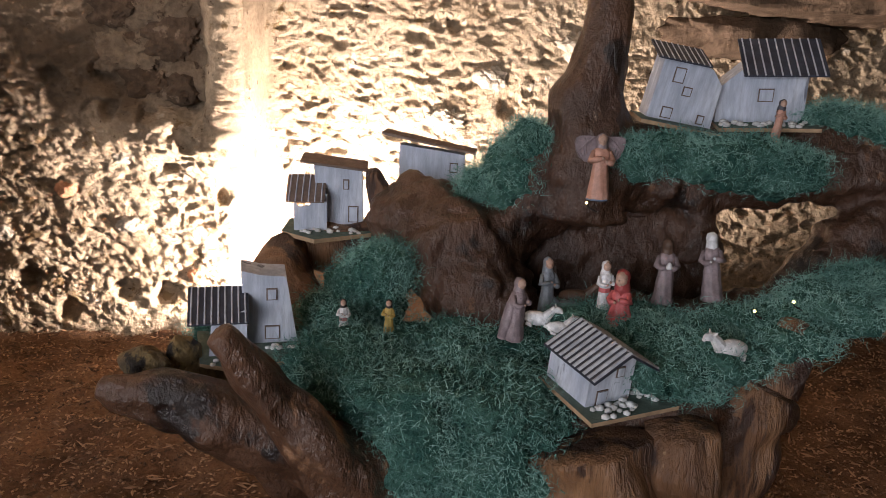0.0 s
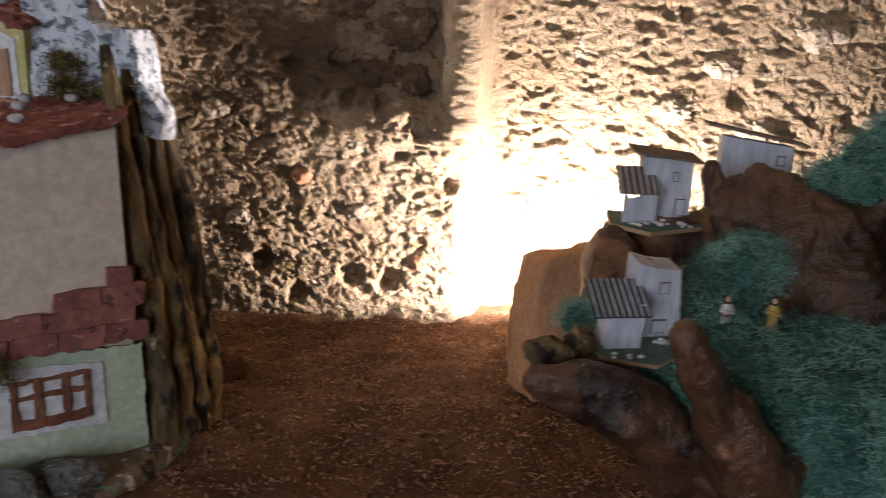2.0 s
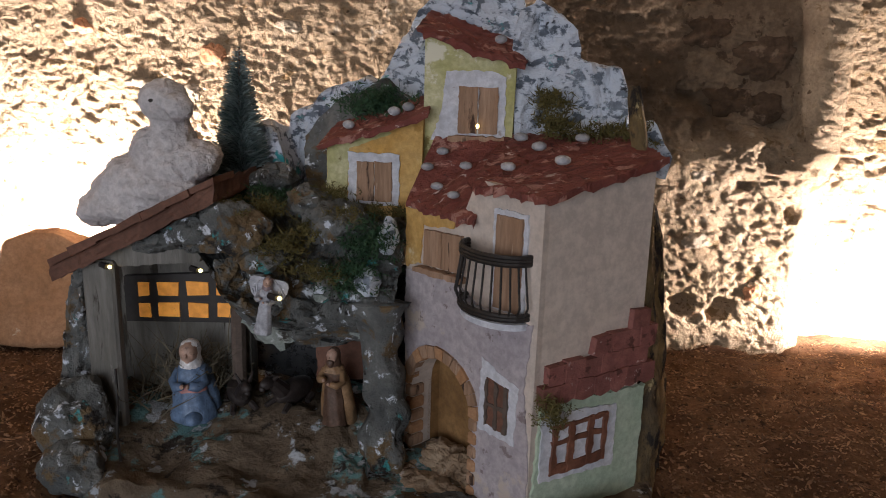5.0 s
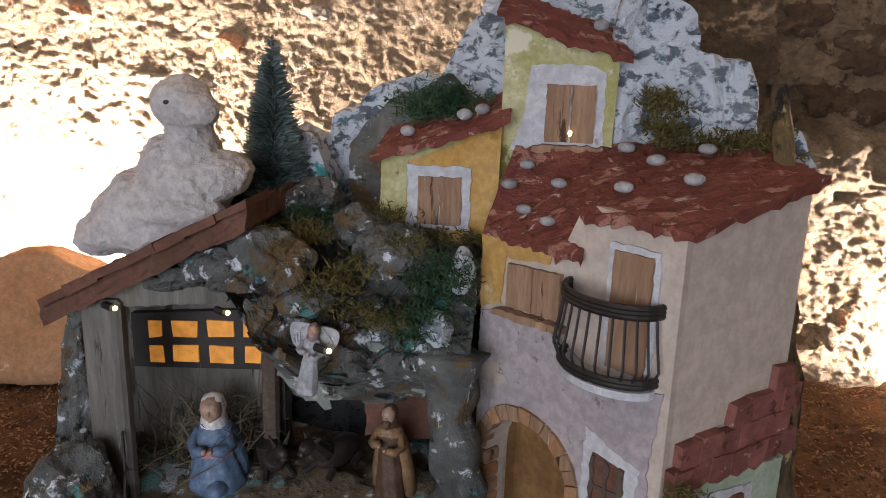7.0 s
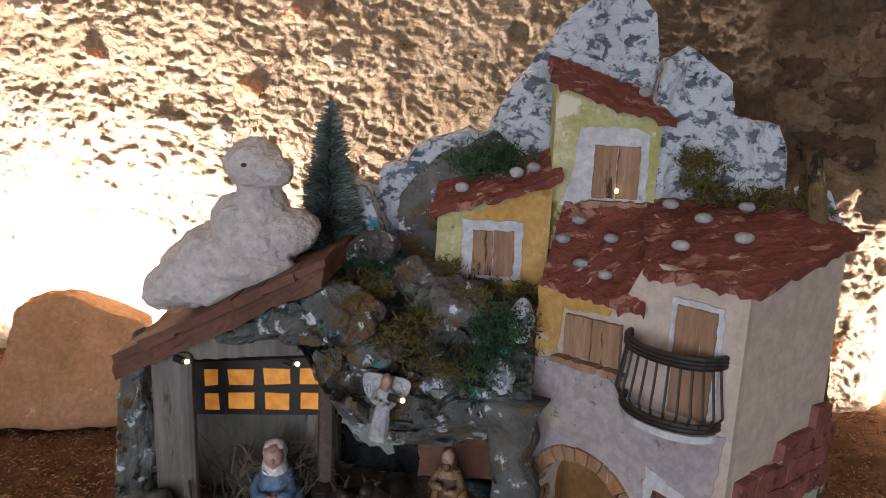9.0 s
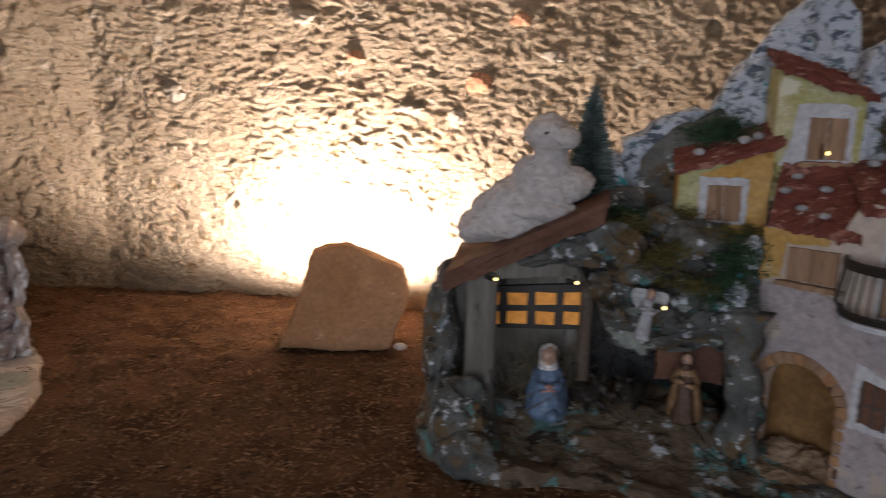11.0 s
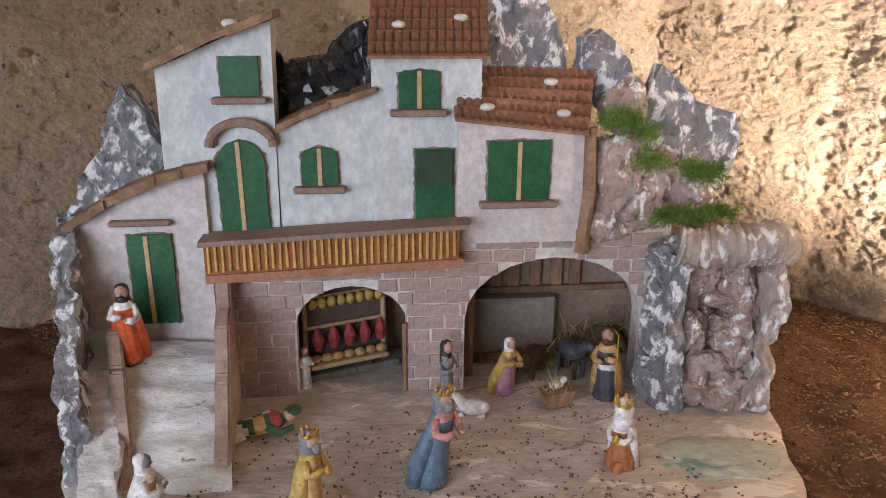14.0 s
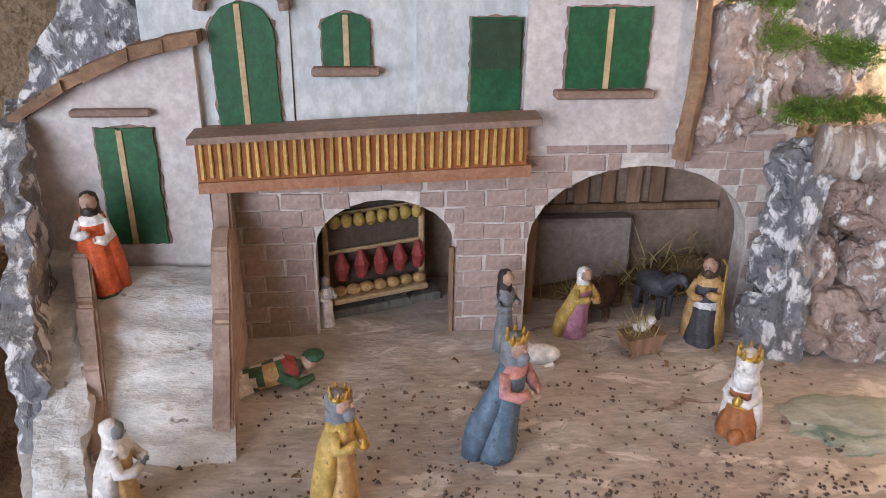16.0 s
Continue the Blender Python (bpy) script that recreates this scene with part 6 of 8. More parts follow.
for x, y, z in ((-0.885, 0.99, 0.452), (-0.915, 1.04, 0.462), (-0.94, 1.09, 0.468), (-0.86, 1.07, 0.472), (-0.95, 0.985, 0.442)):
    pebble(tall, x - O2.x, y - O2.y, z, 0.0100, ROOFPEBBLE, 0.6)

# tower and yellow house
bm = bmesh.new()
prism(bm, [(-1.078, 0.40), (-0.955, 0.40), (-0.952, 0.566), (-1.078, 0.604)], 0.0, 0.08)
tower = part2("tower_house", bm, OLIVEWALL, TW, None, "pale olive tower house with wooden shutters")
patch("surround", WHITETRIM, TW, [(-1.066, 0.455), (-0.964, 0.455), (-0.966, 0.545), (-0.99, 0.552), (-1.048, 0.550), (-1.052, 0.50)], 0.002, tower)
wood_window(TW, tower, -1.030, -0.974, 0.467, 0.530, 0, 2)
bm = bmesh.new()
blob(bm, (-1.001, -0.012, 0.478), (0.0025, 0.0025, 0.0035), 2, 0, 1)
part2("bulb", bm, BULB, TW, tower, "tiny lit bulb")
slab("roof", [(-1.086, 1.10, 0.607), (-0.940, 1.10, 0.563), (-0.938, 1.21, 0.592), (-1.084, 1.21, 0.636)], 0.008, REDROOF, tower)
bm = bmesh.new()
prism(bm, [(-1.215, 0.345), (-1.078, 0.345), (-1.076, 0.489), (-1.10, 0.486), (-1.213, 0.441)], 0.0, 0.08)
yhouse = part2("yellow_house", bm, YELLOW, YH, None, "small ochre yellow house with a wooden shutter")
patch("olive_coat", OLIVEWALL, YH, [(-1.214, 0.355), (-1.185, 0.36), (-1.180, 0.44), (-1.12, 0.462), (-1.14, 0.474), (-1.212, 0.441)], 0.0015, yhouse)
wood_window(YH, yhouse, -1.170, -1.118, 0.367, 0.423, 0.012, 2, False)
slab("roof", [(-1.222, 1.085, 0.444), (-1.068, 1.085, 0.494), (-1.070, 1.18, 0.520), (-1.218, 1.18, 0.470)], 0.008, REDROOF, yhouse)
for x, z in ((-1.185, 0.472), (-1.12, 0.493), (-1.10, 0.500), (-0.975, 0.594)):
    pebble(tall, x - O2.x, 1.12 - O2.y, z, 0.009, ROOFPEBBLE, 0.7)


# rocks of the hill
def crag2(label, pts, mat, y, d, seed, amp=0.022):
    bm = bmesh.new()
    prism(bm, pts, y, y + d)
    bmesh.ops.triangulate(bm, faces=bm.faces)
    bmesh.ops.subdivide_edges(bm, edges=bm.edges, cuts=4, use_grid_fill=True)
    bmesh.ops.subdivide_edges(bm, edges=bm.edges, cuts=1, use_grid_fill=True)
    P = np.array([v.co[:] for v in bm.verts])
    D = [fbm(P * np.array((1.3, 1, 0.7)), 26, 4, seed + k) - 0.5 for k in (0, 50, 90)]
    for v, a, b, e in zip(bm.verts, *D):
        v.co += Vector((a * amp, b * amp * 2.4, e * amp))
    return part2("rock", bm, mat, ID, None, label)


def rock2(label, mat, lumps, sub=4, amp=0.4, scale=20):
    out = []
    for i, (c, r) in enumerate(lumps):
        bm = bmesh.new()
        blob(bm, c, r, 5, amp, scale, 300 + 7 * i + int(abs(c[0]) * 1000), crisp=0.45)
        out.append(part2("rock", bm, mat, ID, None, label))
    return out


crag2("snowy blue-grey rock crest", [(-1.30, 0.30), (-1.30, 0.475), (-1.27, 0.492), (-1.235, 0.520), (-1.185, 0.535), (-1.16, 0.53), (-1.135, 0.578), (-1.105, 0.625), (-1.08, 0.660), (-1.04, 0.705), (-1.01, 0.742), (-0.985, 0.725), (-0.955, 0.685), (-0.945, 0.60), (-0.95, 0.3)], TEALROCK, 1.205, 0.045, 1)
crag2("snowy white rock face", [(-0.952, 0.44), (-0.958, 0.56), (-0.950, 0.632), (-0.925, 0.648), (-0.890, 0.628), (-0.872, 0.606), (-0.868, 0.572), (-0.835, 0.560), (-0.812, 0.562), (-0.800, 0.515), (-0.795, 0.46), (-0.82, 0.44)], TEALROCK, 1.135, 0.06, 2)
crag2("small snowy rock", [(-0.812, 0.44), (-0.79, 0.49), (-0.768, 0.495), (-0.745, 0.45), (-0.75, 0.42)], TEALROCK, 1.08, 0.05, 4, 0.012)
crag2("blue-grey rock tooth", [(-1.365, 0.32), (-1.358, 0.43), (-1.335, 0.468), (-1.305, 0.455), (-1.285, 0.40), (-1.27, 0.32)], TEALROCK, 1.16, 0.06, 6)
crag2("dark rock shoulder", [(-1.26, 0.36), (-1.27, 0.45), (-1.22, 0.50), (-1.15, 0.535), (-1.10, 0.50), (-1.12, 0.36)], DIRTROCK, 1.185, 0.05, 7)
def hillside():
    """The broken painted slope over the small cave, with its overhanging lip."""
    u, v = np.meshgrid(np.linspace(0, 1, 110), np.linspace(-0.35, 1, 110))
    x = -1.440 + 0.348 * u
    lip = 0.305 - 0.058 * ramp(u, 0.22, 0.36) - 0.035 * u + 0.010 * np.sin(9 * u)
    top = 0.350 + 0.03 * np.sin(7 * u + 1) + 0.03 * u
    w = np.clip(-v / 0.35, 0, 1)
    t = np.clip(v, 0, 1)
    y = 0.985 + 0.19 * t + 0.05 * w
    z = lip + (top - lip) * t ** 0.75 - (0.015 + 0.045 * ramp(u, 0.30, 0.42)) * w
    G = np.stack((x, y, z), -1)
    Q = G * np.array((1, 1, 1.4)) + 0.03 * np.stack([fbm(G, 18, 2, 60 + k) - 0.5 for k in range(3)], -1)
    ridge = 1 - 2 * np.abs(fbm(Q, 15, 3, 41) - 0.5)
    d = 0.060 * (ridge - 0.75) + 0.045 * (fbm(Q, 30, 3, 45) - 0.5) + 0.022 * (fbm(Q, 85, 3, 47) - 0.5)
    d = d * (1 - 0.6 * w)
    d -= 0.020 * ramp(fbm(Q, 26, 3, 49), 0.57, 0.63)
    G[..., 1] -= 0.75 * d
    G[..., 2] += 0.65 * d * (1 - w) + 0.006
    G = G - np.array(O2)
    idx = np.arange(x.size).reshape(x.shape)
    F = np.stack((idx[:-1, :-1], idx[:-1, 1:], idx[1:, 1:], idx[1:, :-1]), -1).reshape(-1, 4)
    part("hillside", (G.reshape(-1, 3).tolist(), [], F.tolist()), DIRTROCK, tall, "dull grey painted hillside rock, mossy and flecked with white")


hillside()
HILL = [((-1.345, 1.00, 0.325), (0.045, 0.03, 0.024)), ((-1.265, 1.00, 0.300), (0.040, 0.03, 0.022)), ((-1.19, 1.05, 0.345), (0.050, 0.04, 0.032)), ((-1.125, 1.050, 0.290), (0.045, 0.045, 0.050)), ((-1.30, 1.11, 0.385), (0.045, 0.04, 0.035)), ((-1.23, 1.08, 0.365), (0.036, 0.035, 0.028))]
rock2("grey rock flecked with white and teal", DIRTROCK, HILL, 5, 0.5, 30)
patch("cave_roof_face", material("grey_green_plaster", (0.21, 0.25, 0.23), (0.36, 0.39, 0.36), 16, 0.85, 0.9, 60, [((0.05, 0.045, 0.04), 26, 0.59), ((0.58, 0.60, 0.61), 34, 0.60, 0.3)], depth=0.01), face_frame((0, 1.02, 0), (1, 0)), [(-1.325, 0.235), (-1.30, 0.190), (-1.255, 0.165), (-1.225, 0.195), (-1.175, 0.205), (-1.12, 0.185), (-1.105, 0.235), (-1.20, 0.250)], 0.004, None, "grey-green painted rock over the small cave", 0.03, 0.004)
rock2("dull teal and white rock", TEALROCK, [((-1.108, 1.03, 0.335), (0.016, 0.022, 0.028)), ((-1.335, 1.16, 0.40), (0.03, 0.02, 0.05)), ((-1.128, 1.005, 0.275), (0.020, 0.022, 0.030))])
bm = bmesh.new()
p, r = smooth_path([(-1.105, 1.005, 0.0), (-1.100, 1.005, 0.08), (-1.108, 1.0, 0.16), (-1.112, 1.01, 0.25)], [0.030, 0.024, 0.022, 0.030], 14)
tube(bm, p, r, 24, 0, 0.7, 5)
part2("rock_pillar", bm, DIRTROCK, ID, None, "rough grey-brown pillar between cave and arch", True)
rock2("grey white-dabbed rock at the corner of the base", DIRTROCK, [((-1.535, 0.955, 0.045), (0.062, 0.06, 0.085)), ((-1.505, 0.905, 0.02), (0.06, 0.045, 0.04)), ((-1.555, 1.03, 0.03), (0.045, 0.06, 0.06))], 4, 0.3, 16)
rock2("dark grey rock at the foot of the house", DIRTROCK, [((-0.885, 0.875, 0.012), (0.075, 0.035, 0.035)), ((-0.82, 0.915, 0.01), (0.06, 0.03, 0.03)), ((-1.02, 0.93, 0.0), (0.09, 0.045, 0.025))], 4, 0.35, 22)


def hill_base():
    ring = [(-1.60, 1.18), (-1.61, 1.0), (-1.55, 0.92), (-1.44, 0.868), (-1.334, 0.89), (-1.21, 0.868), (-1.09, 0.845), (-0.977, 0.825), (-0.86, 0.845), (-0.765, 0.90), (-0.735, 1.02), (-0.74, 1.2), (-1.0, 1.25), (-1.4, 1.24)]
    P, _ = smooth_path([(x, y, 0) for x, y in ring + ring[:1]], [0] * (len(ring) + 1), 8)
    P = np.array([p[:] for p in P[:-1]]) - np.array(O2)
    c = np.array((0.0, 0.0, 0))
    rad = np.concatenate((np.linspace(0.02, 0.96, 40), [0.985, 1.0, 1.005]))
    G = c + rad[:, None, None] * (P - c)[None]
    y, x = G[..., 1], G[..., 0]
    z = 0.014 + 0.045 * ramp(y, -0.12, 0.06) + 0.036 * (fbm(G, 12, 4, 6) - 0.5) + 0.022 * (fbm(G, 50, 3, 8) - 0.5)
    z = np.where(x > 0.05, z * 0.35, z)
    z[-2] -= 0.010
    z[-1] = -0.03
    G[..., 2] = z
    n, m = len(rad), len(P)
    idx = np.arange(n * m).reshape(n, m)
    nxt = np.roll(idx, -1, axis=1)
    F = np.stack((idx[:-1], idx[1:], nxt[1:], nxt[:-1]), -1).reshape(-1, 4).tolist() + [idx[0].tolist()[::-1]]
    part("base", (G.reshape(-1, 3).tolist(), [], F), HILLGROUND, tall, "rough base painted as brown and grey-green ground", True)


HILLGROUND = material("painted_hill_ground", (0.12, 0.085, 0.055), (0.23, 0.18, 0.125), 14, 0.85, 0.9, 70, [((0.13, 0.27, 0.27), 12, 0.54), ((0.03, 0.022, 0.016), 20, 0.565), ((0.46, 0.50, 0.54), 26, 0.57)], depth=0.012)
hill_base()

# stable
bm = bmesh.new()
prism(bm, [(-1.585, 0.0), (-1.335, 0.0), (-1.335, 0.37), (-1.42, 0.345), (-1.585, 0.26)], 1.105, 1.13)
stable = part2("stable_wall", bm, GREYWOOD, ID, None, "grey weathered stable wall with a lit amber window")
bm = bmesh.new()
prism(bm, [(-1.53, 0.160), (-1.335, 0.172), (-1.335, 0.252), (-1.53, 0.232)], 1.094, 1.104)
frame_ob = part2("window_frame", bm, IRON, ID, stable, "dark lattice over the lit window")
for r in range(2):
    for c in range(4):
        x0 = -1.522 + c * 0.047
        z0 = 0.168 + r * 0.034 + c * 0.0035
        bm = bmesh.new()
        w = 0.018 if c == 0 else 0.033 if c < 3 else 0.030
        xs = x0 + (0.015 if c == 0 else 0)
        prism(bm, wobble([(xs, z0), (xs + w, z0 + 0.002), (xs + w, z0 + 0.024), (xs, z0 + 0.022)], 0.0012), 1.0915, 1.096)
        part2("pane", bm, AMBER, ID, frame_ob, "amber lit pane")
bm = bmesh.new()
box(bm, -1.530, -1.482, 0.990, 1.008, 0.03, 0.285, 0, 0.004)
part2("post", bm, GREYWOOD, ID, stable)
bm = bmesh.new()
tube(bm, [(-1.345, 1.08, 0.02), (-1.342, 1.08, 0.30)], [0.011, 0.010], 8, 0, 0.2)
part2("post", bm, DARKBROWN, ID, stable)
rock2("dark rocky side of the stable", DIRTROCK, [((-1.585, 1.09, 0.12), (0.035, 0.08, 0.14)), ((-1.58, 1.10, 0.24), (0.03, 0.06, 0.05))], 4, 0.3, 16)
patch("gable_board", GREYWOOD, face_frame((0, 1.0, 0), (1, 0)), [(-1.535, 0.270), (-1.36, 0.290), (-1.36, 0.372), (-1.40, 0.350), (-1.545, 0.278)], 0.0, stable, back=0.012)
slab("roof_slab", [(-1.562, 0.975, 0.283), (-1.325, 0.975, 0.405), (-1.315, 1.17, 0.410), (-1.572, 1.17, 0.287)], 0.026, TILEWOOD, stable, "rusty brown sloping roof slab")
for i in range(7):
    t = i / 7
    bm = bmesh.new()
    x, z = -1.559 + 0.235 * t, 0.287 + 0.121 * t
    prism(bm, wobble([(x, z - 0.006), (x + 0.038, z + 0.014), (x + 0.036, z + 0.022), (x - 0.002, z + 0.003)], 0.002), 0.966 - rng.uniform(0, 0.006), 1.03)
    part2("tile", bm, TILEWOOD, ID, stable)
rock2("white-flecked rock on the stable gable", DIRTROCK, [((-1.37, 1.0, 0.335), (0.05, 0.03, 0.028)), ((-1.31, 1.0, 0.34), (0.05, 0.035, 0.04)), ((-1.42, 0.995, 0.315), (0.035, 0.02, 0.018)), ((-1.325, 1.01, 0.275), (0.025, 0.025, 0.03))], 4, 0.4, 26)
for x, y, z in ((-1.485, 0.985, 0.279), (-1.362, 1.0, 0.278), (-1.235, 0.955, 0.262)):
    bm = bmesh.new()
    tube(bm, [(x - 0.014, y + 0.004, z + 0.002), (x - 0.002, y, z)], [0.004, 0.004], 6)
    lb = part2("bulb_holder", bm, IRON, ID, stable)
    bm = bmesh.new()
    blob(bm, (x + 0.002, y, z), (0.0030, 0.0030, 0.0030), 2, 0, 1)
    part2("bulb", bm, BULB, ID, lb, "tiny lit bulb")
bm = bmesh.new()
p, r = smooth_path([(-1.487, 0.985, 0.13), (-1.478, 0.97, 0.09), (-1.47, 0.95, 0.05), (-1.455, 0.93, 0.02)], [0.002] * 4, 6)
tube(bm, p, r, 6)
part2("cable", bm, IRON, ID, stable, "thin black cable")
# shade of the cave behind the second figure, put in as a black panel
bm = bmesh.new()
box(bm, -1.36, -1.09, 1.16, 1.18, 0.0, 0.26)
part2("cave_back", bm, FOIL_SHADE, ID, None, "black panel standing for the shade in the small cave")
patch("cave_arch", TILEWOOD, face_frame((0, 1.085, 0), (1, 0)), [(-1.225, 0.10)] + arch(-1.225, -1.12, 0.155, 0.195) + [(-1.12, 0.10)], 0.0, None, "rust brown arched niche", back=0.03)
tree2 = moss_patch(tall, [tuple(Vector(q) - O2) for q in ((-1.145, 1.02, 0.305), (-1.15, 1.0, 0.28), (-1.13, 1.01, 0.33))], (0.016, 0.01, 0.014), 800, 0.016, NEEDLE, 31)
moss_patch(tall, [tuple(Vector(q) - O2) for q in ((-1.24, 1.0, 0.32), (-1.22, 1.02, 0.335), (-1.30, 1.04, 0.36), (-1.26, 1.0, 0.30))], (0.02, 0.012, 0.008), 700, 0.015, OLIVE, 32)
moss_patch(tall, [tuple(Vector(q) - O2) for q in ((-0.885, 1.10, 0.475), (-0.90, 1.12, 0.49), (-0.83, 1.09, 0.475), (-0.90, 1.125, 0.515), (-0.79, 1.08, 0.475))], (0.014, 0.008, 0.008), 900, 0.016, OLIVE, 33)
moss_patch(tall, [tuple(Vector(q) - O2) for q in ((-1.17, 1.15, 0.50), (-1.14, 1.15, 0.505), (-1.12, 1.16, 0.49))], (0.02, 0.01, 0.010), 700, 0.016, NEEDLE, 34)
moss_patch(tall, [tuple(Vector(q) - O2) for q in ((-1.15, 1.09, 0.352), (-1.11, 1.085, 0.352), (-1.20, 1.09, 0.375))], (0.012, 0.006, 0.006), 500, 0.013, OLIVE, 35)
moss_patch(tall, [tuple(Vector(q) - O2) for q in ((-0.885, 0.89, 0.172), (-0.875, 0.90, 0.160))], (0.008, 0.004, 0.010), 300, 0.012, OLIVE, 36)
ob = part("straw", strands([(-1.42, 1.06, 0.06), (-1.45, 1.07, 0.10), (-1.38, 1.07, 0.09), (-1.48, 1.05, 0.06), (-1.40, 1.07, 0.12)], [(0.2, -0.3, 0.7)] * 5, 0.05, 0.0010, 380, 23, 0.8, 0.018), material("grey_straw", (0.10, 0.085, 0.055), (0.19, 0.16, 0.11), 40, 0.9, 0.1, 100))
tagged(ob, "dull dry straw behind the seated figure", "straw", kind="stuff")
moss_patch(tall, [tuple(Vector(q) - O2) for q in ((-1.18, 1.0, 0.285), (-1.20, 0.99, 0.29), (-1.31, 1.01, 0.365), (-1.34, 1.02, 0.37), (-1.28, 1.05, 0.36), (-1.16, 1.02, 0.365))], (0.014, 0.010, 0.006), 900, 0.012, OLIVE, 38)
moss_patch(tall, [tuple(Vector(q) - O2) for q in ((-1.33, 1.10, 0.365), (-1.36, 1.11, 0.36), (-1.29, 1.08, 0.375))], (0.014, 0.010, 0.006), 700, 0.013, NEEDLE, 39)
# cork side of the diorama
CORK = material("ochre_black_cork", (0.07, 0.05, 0.03), (0.34, 0.23, 0.09), 14, 0.8, 1.0, 50, [((0.018, 0.014, 0.011), 18, 0.53), ((0.42, 0.33, 0.17), 26, 0.64)], stretch=(1.3, 1.3, 0.6), depth=0.012)
for i in range(4):
    bm = bmesh.new()
    x, y = -0.772 + 0.007 * i, 1.046 + 0.032 * i
    p, r = smooth_path([(x + 0.022, y, -0.01), (x + 0.018, y, 0.08), (x + 0.012 + 0.006 * math.sin(i * 2), y, 0.18), (x - 0.006 * math.sin(i), y, 0.32), (x - 0.018, y, 0.46 - 0.02 * i), (x - 0.03, y + 0.01, 0.54 - 0.03 * i)], [0.022, 0.021, 0.018, 0.014, 0.011, 0.005], 12)
    tube(bm, p, r, 22, 0, 0.5, 3 * i)
    part2("bark_ridge", bm, CORK, ID, None, "rough ochre and black cork bark", True)

statuette("seated figure in sky blue with a white veil", pose(-1.398, 1.030, 0.040, 0, 0, 8), 0.125, F_SKY, hat=F_WHITE, belt=F_PINK, wide=1.3, kneel=True, cape=F_SKY)
statuette("bearded figure in brown and ochre standing before the cave", pose(-1.184, 1.030, 0.052, 0, 0, -10), 0.118, F_BROWN, hat=F_BROWN, cape=paint("figure_umber", (0.27, 0.16, 0.08)), wide=1.05, beard=True)
creature("black ox figure lying behind the seated figure", pose(-1.338, 1.062, 0.052, 0, 0, 35), 0.092, HAIR, True, HAIR, horns=True)
creature("black donkey figure lying at the mouth of the small cave", pose(-1.262, 1.075, 0.055, 0, 0, -25), 0.098, HAIR, True, HAIR)
statuette("small grey-white winged figure on the rock", pose(-1.262, 0.965, 0.208, 0, 8, 0), 0.080, F_PALE, head=SKIN, hat=F_MAUVE, wings=F_PALE)


def big_lamb():
    """A large white plaster lamb lying on the stable roof, as one plain mesh."""
    bm = bmesh.new()
    for k, (c, r) in enumerate((((-1.496, 1.055, 0.366), (0.042, 0.050, 0.042)), ((-1.512, 1.05, 0.352), (0.030, 0.045, 0.028)), ((-1.468, 1.05, 0.386), (0.050, 0.052, 0.042)), ((-1.440, 1.05, 0.392), (0.052, 0.050, 0.046)), ((-1.410, 1.045, 0.414), (0.042, 0.046, 0.044)),
                               ((-1.385, 1.045, 0.420), (0.032, 0.040, 0.026)), ((-1.372, 1.040, 0.424), (0.020, 0.026, 0.011)), ((-1.410, 1.042, 0.450), (0.030, 0.032, 0.030)), ((-1.412, 1.040, 0.474), (0.025, 0.026, 0.024)), ((-1.415, 1.035, 0.500), (0.034, 0.033, 0.030)), ((-1.388, 1.018, 0.495), (0.020, 0.020, 0.017)),
                               ((-1.446, 1.045, 0.497), (0.010, 0.016, 0.014)), ((-1.528, 1.05, 0.346), (0.028, 0.040, 0.027)), ((-1.378, 1.042, 0.424), (0.034, 0.036, 0.026)), ((-1.438, 1.046, 0.436), (0.032, 0.036, 0.030)), ((-1.470, 1.03, 0.352), (0.055, 0.030, 0.018)), ((-1.42, 1.02, 0.385), (0.05, 0.028, 0.018)))):
        blob(bm, c, r, 4, 0.16, 55, 8 + k)
    rm = part("lamb_figure", bm, LAMBWHITE, smooth=True)
    md = rm.modifiers.new("union", "REMESH")
    md.mode, md.voxel_size, md.use_smooth_shade = "VOXEL", 0.0028, True
    tx = bpy.data.textures.new("fleece_relief", "CLOUDS")
    tx.noise_scale, tx.noise_depth = 0.007, 2
    dm = rm.modifiers.new("fleece", "DISPLACE")
    dm.texture, dm.strength, dm.texture_coords = tx, 0.006, "LOCAL"
    tagged(rm, "large white plaster lamb lying on the stable roof", "figurine")


big_lamb()
bm = bmesh.new()
blob(bm, (-1.417, 1.0015, 0.503), (0.0038, 0.002, 0.0026), 2, 0, 1)
ob = part("eye", bm, HAIR, bpy.data.objects["lamb_figure"])


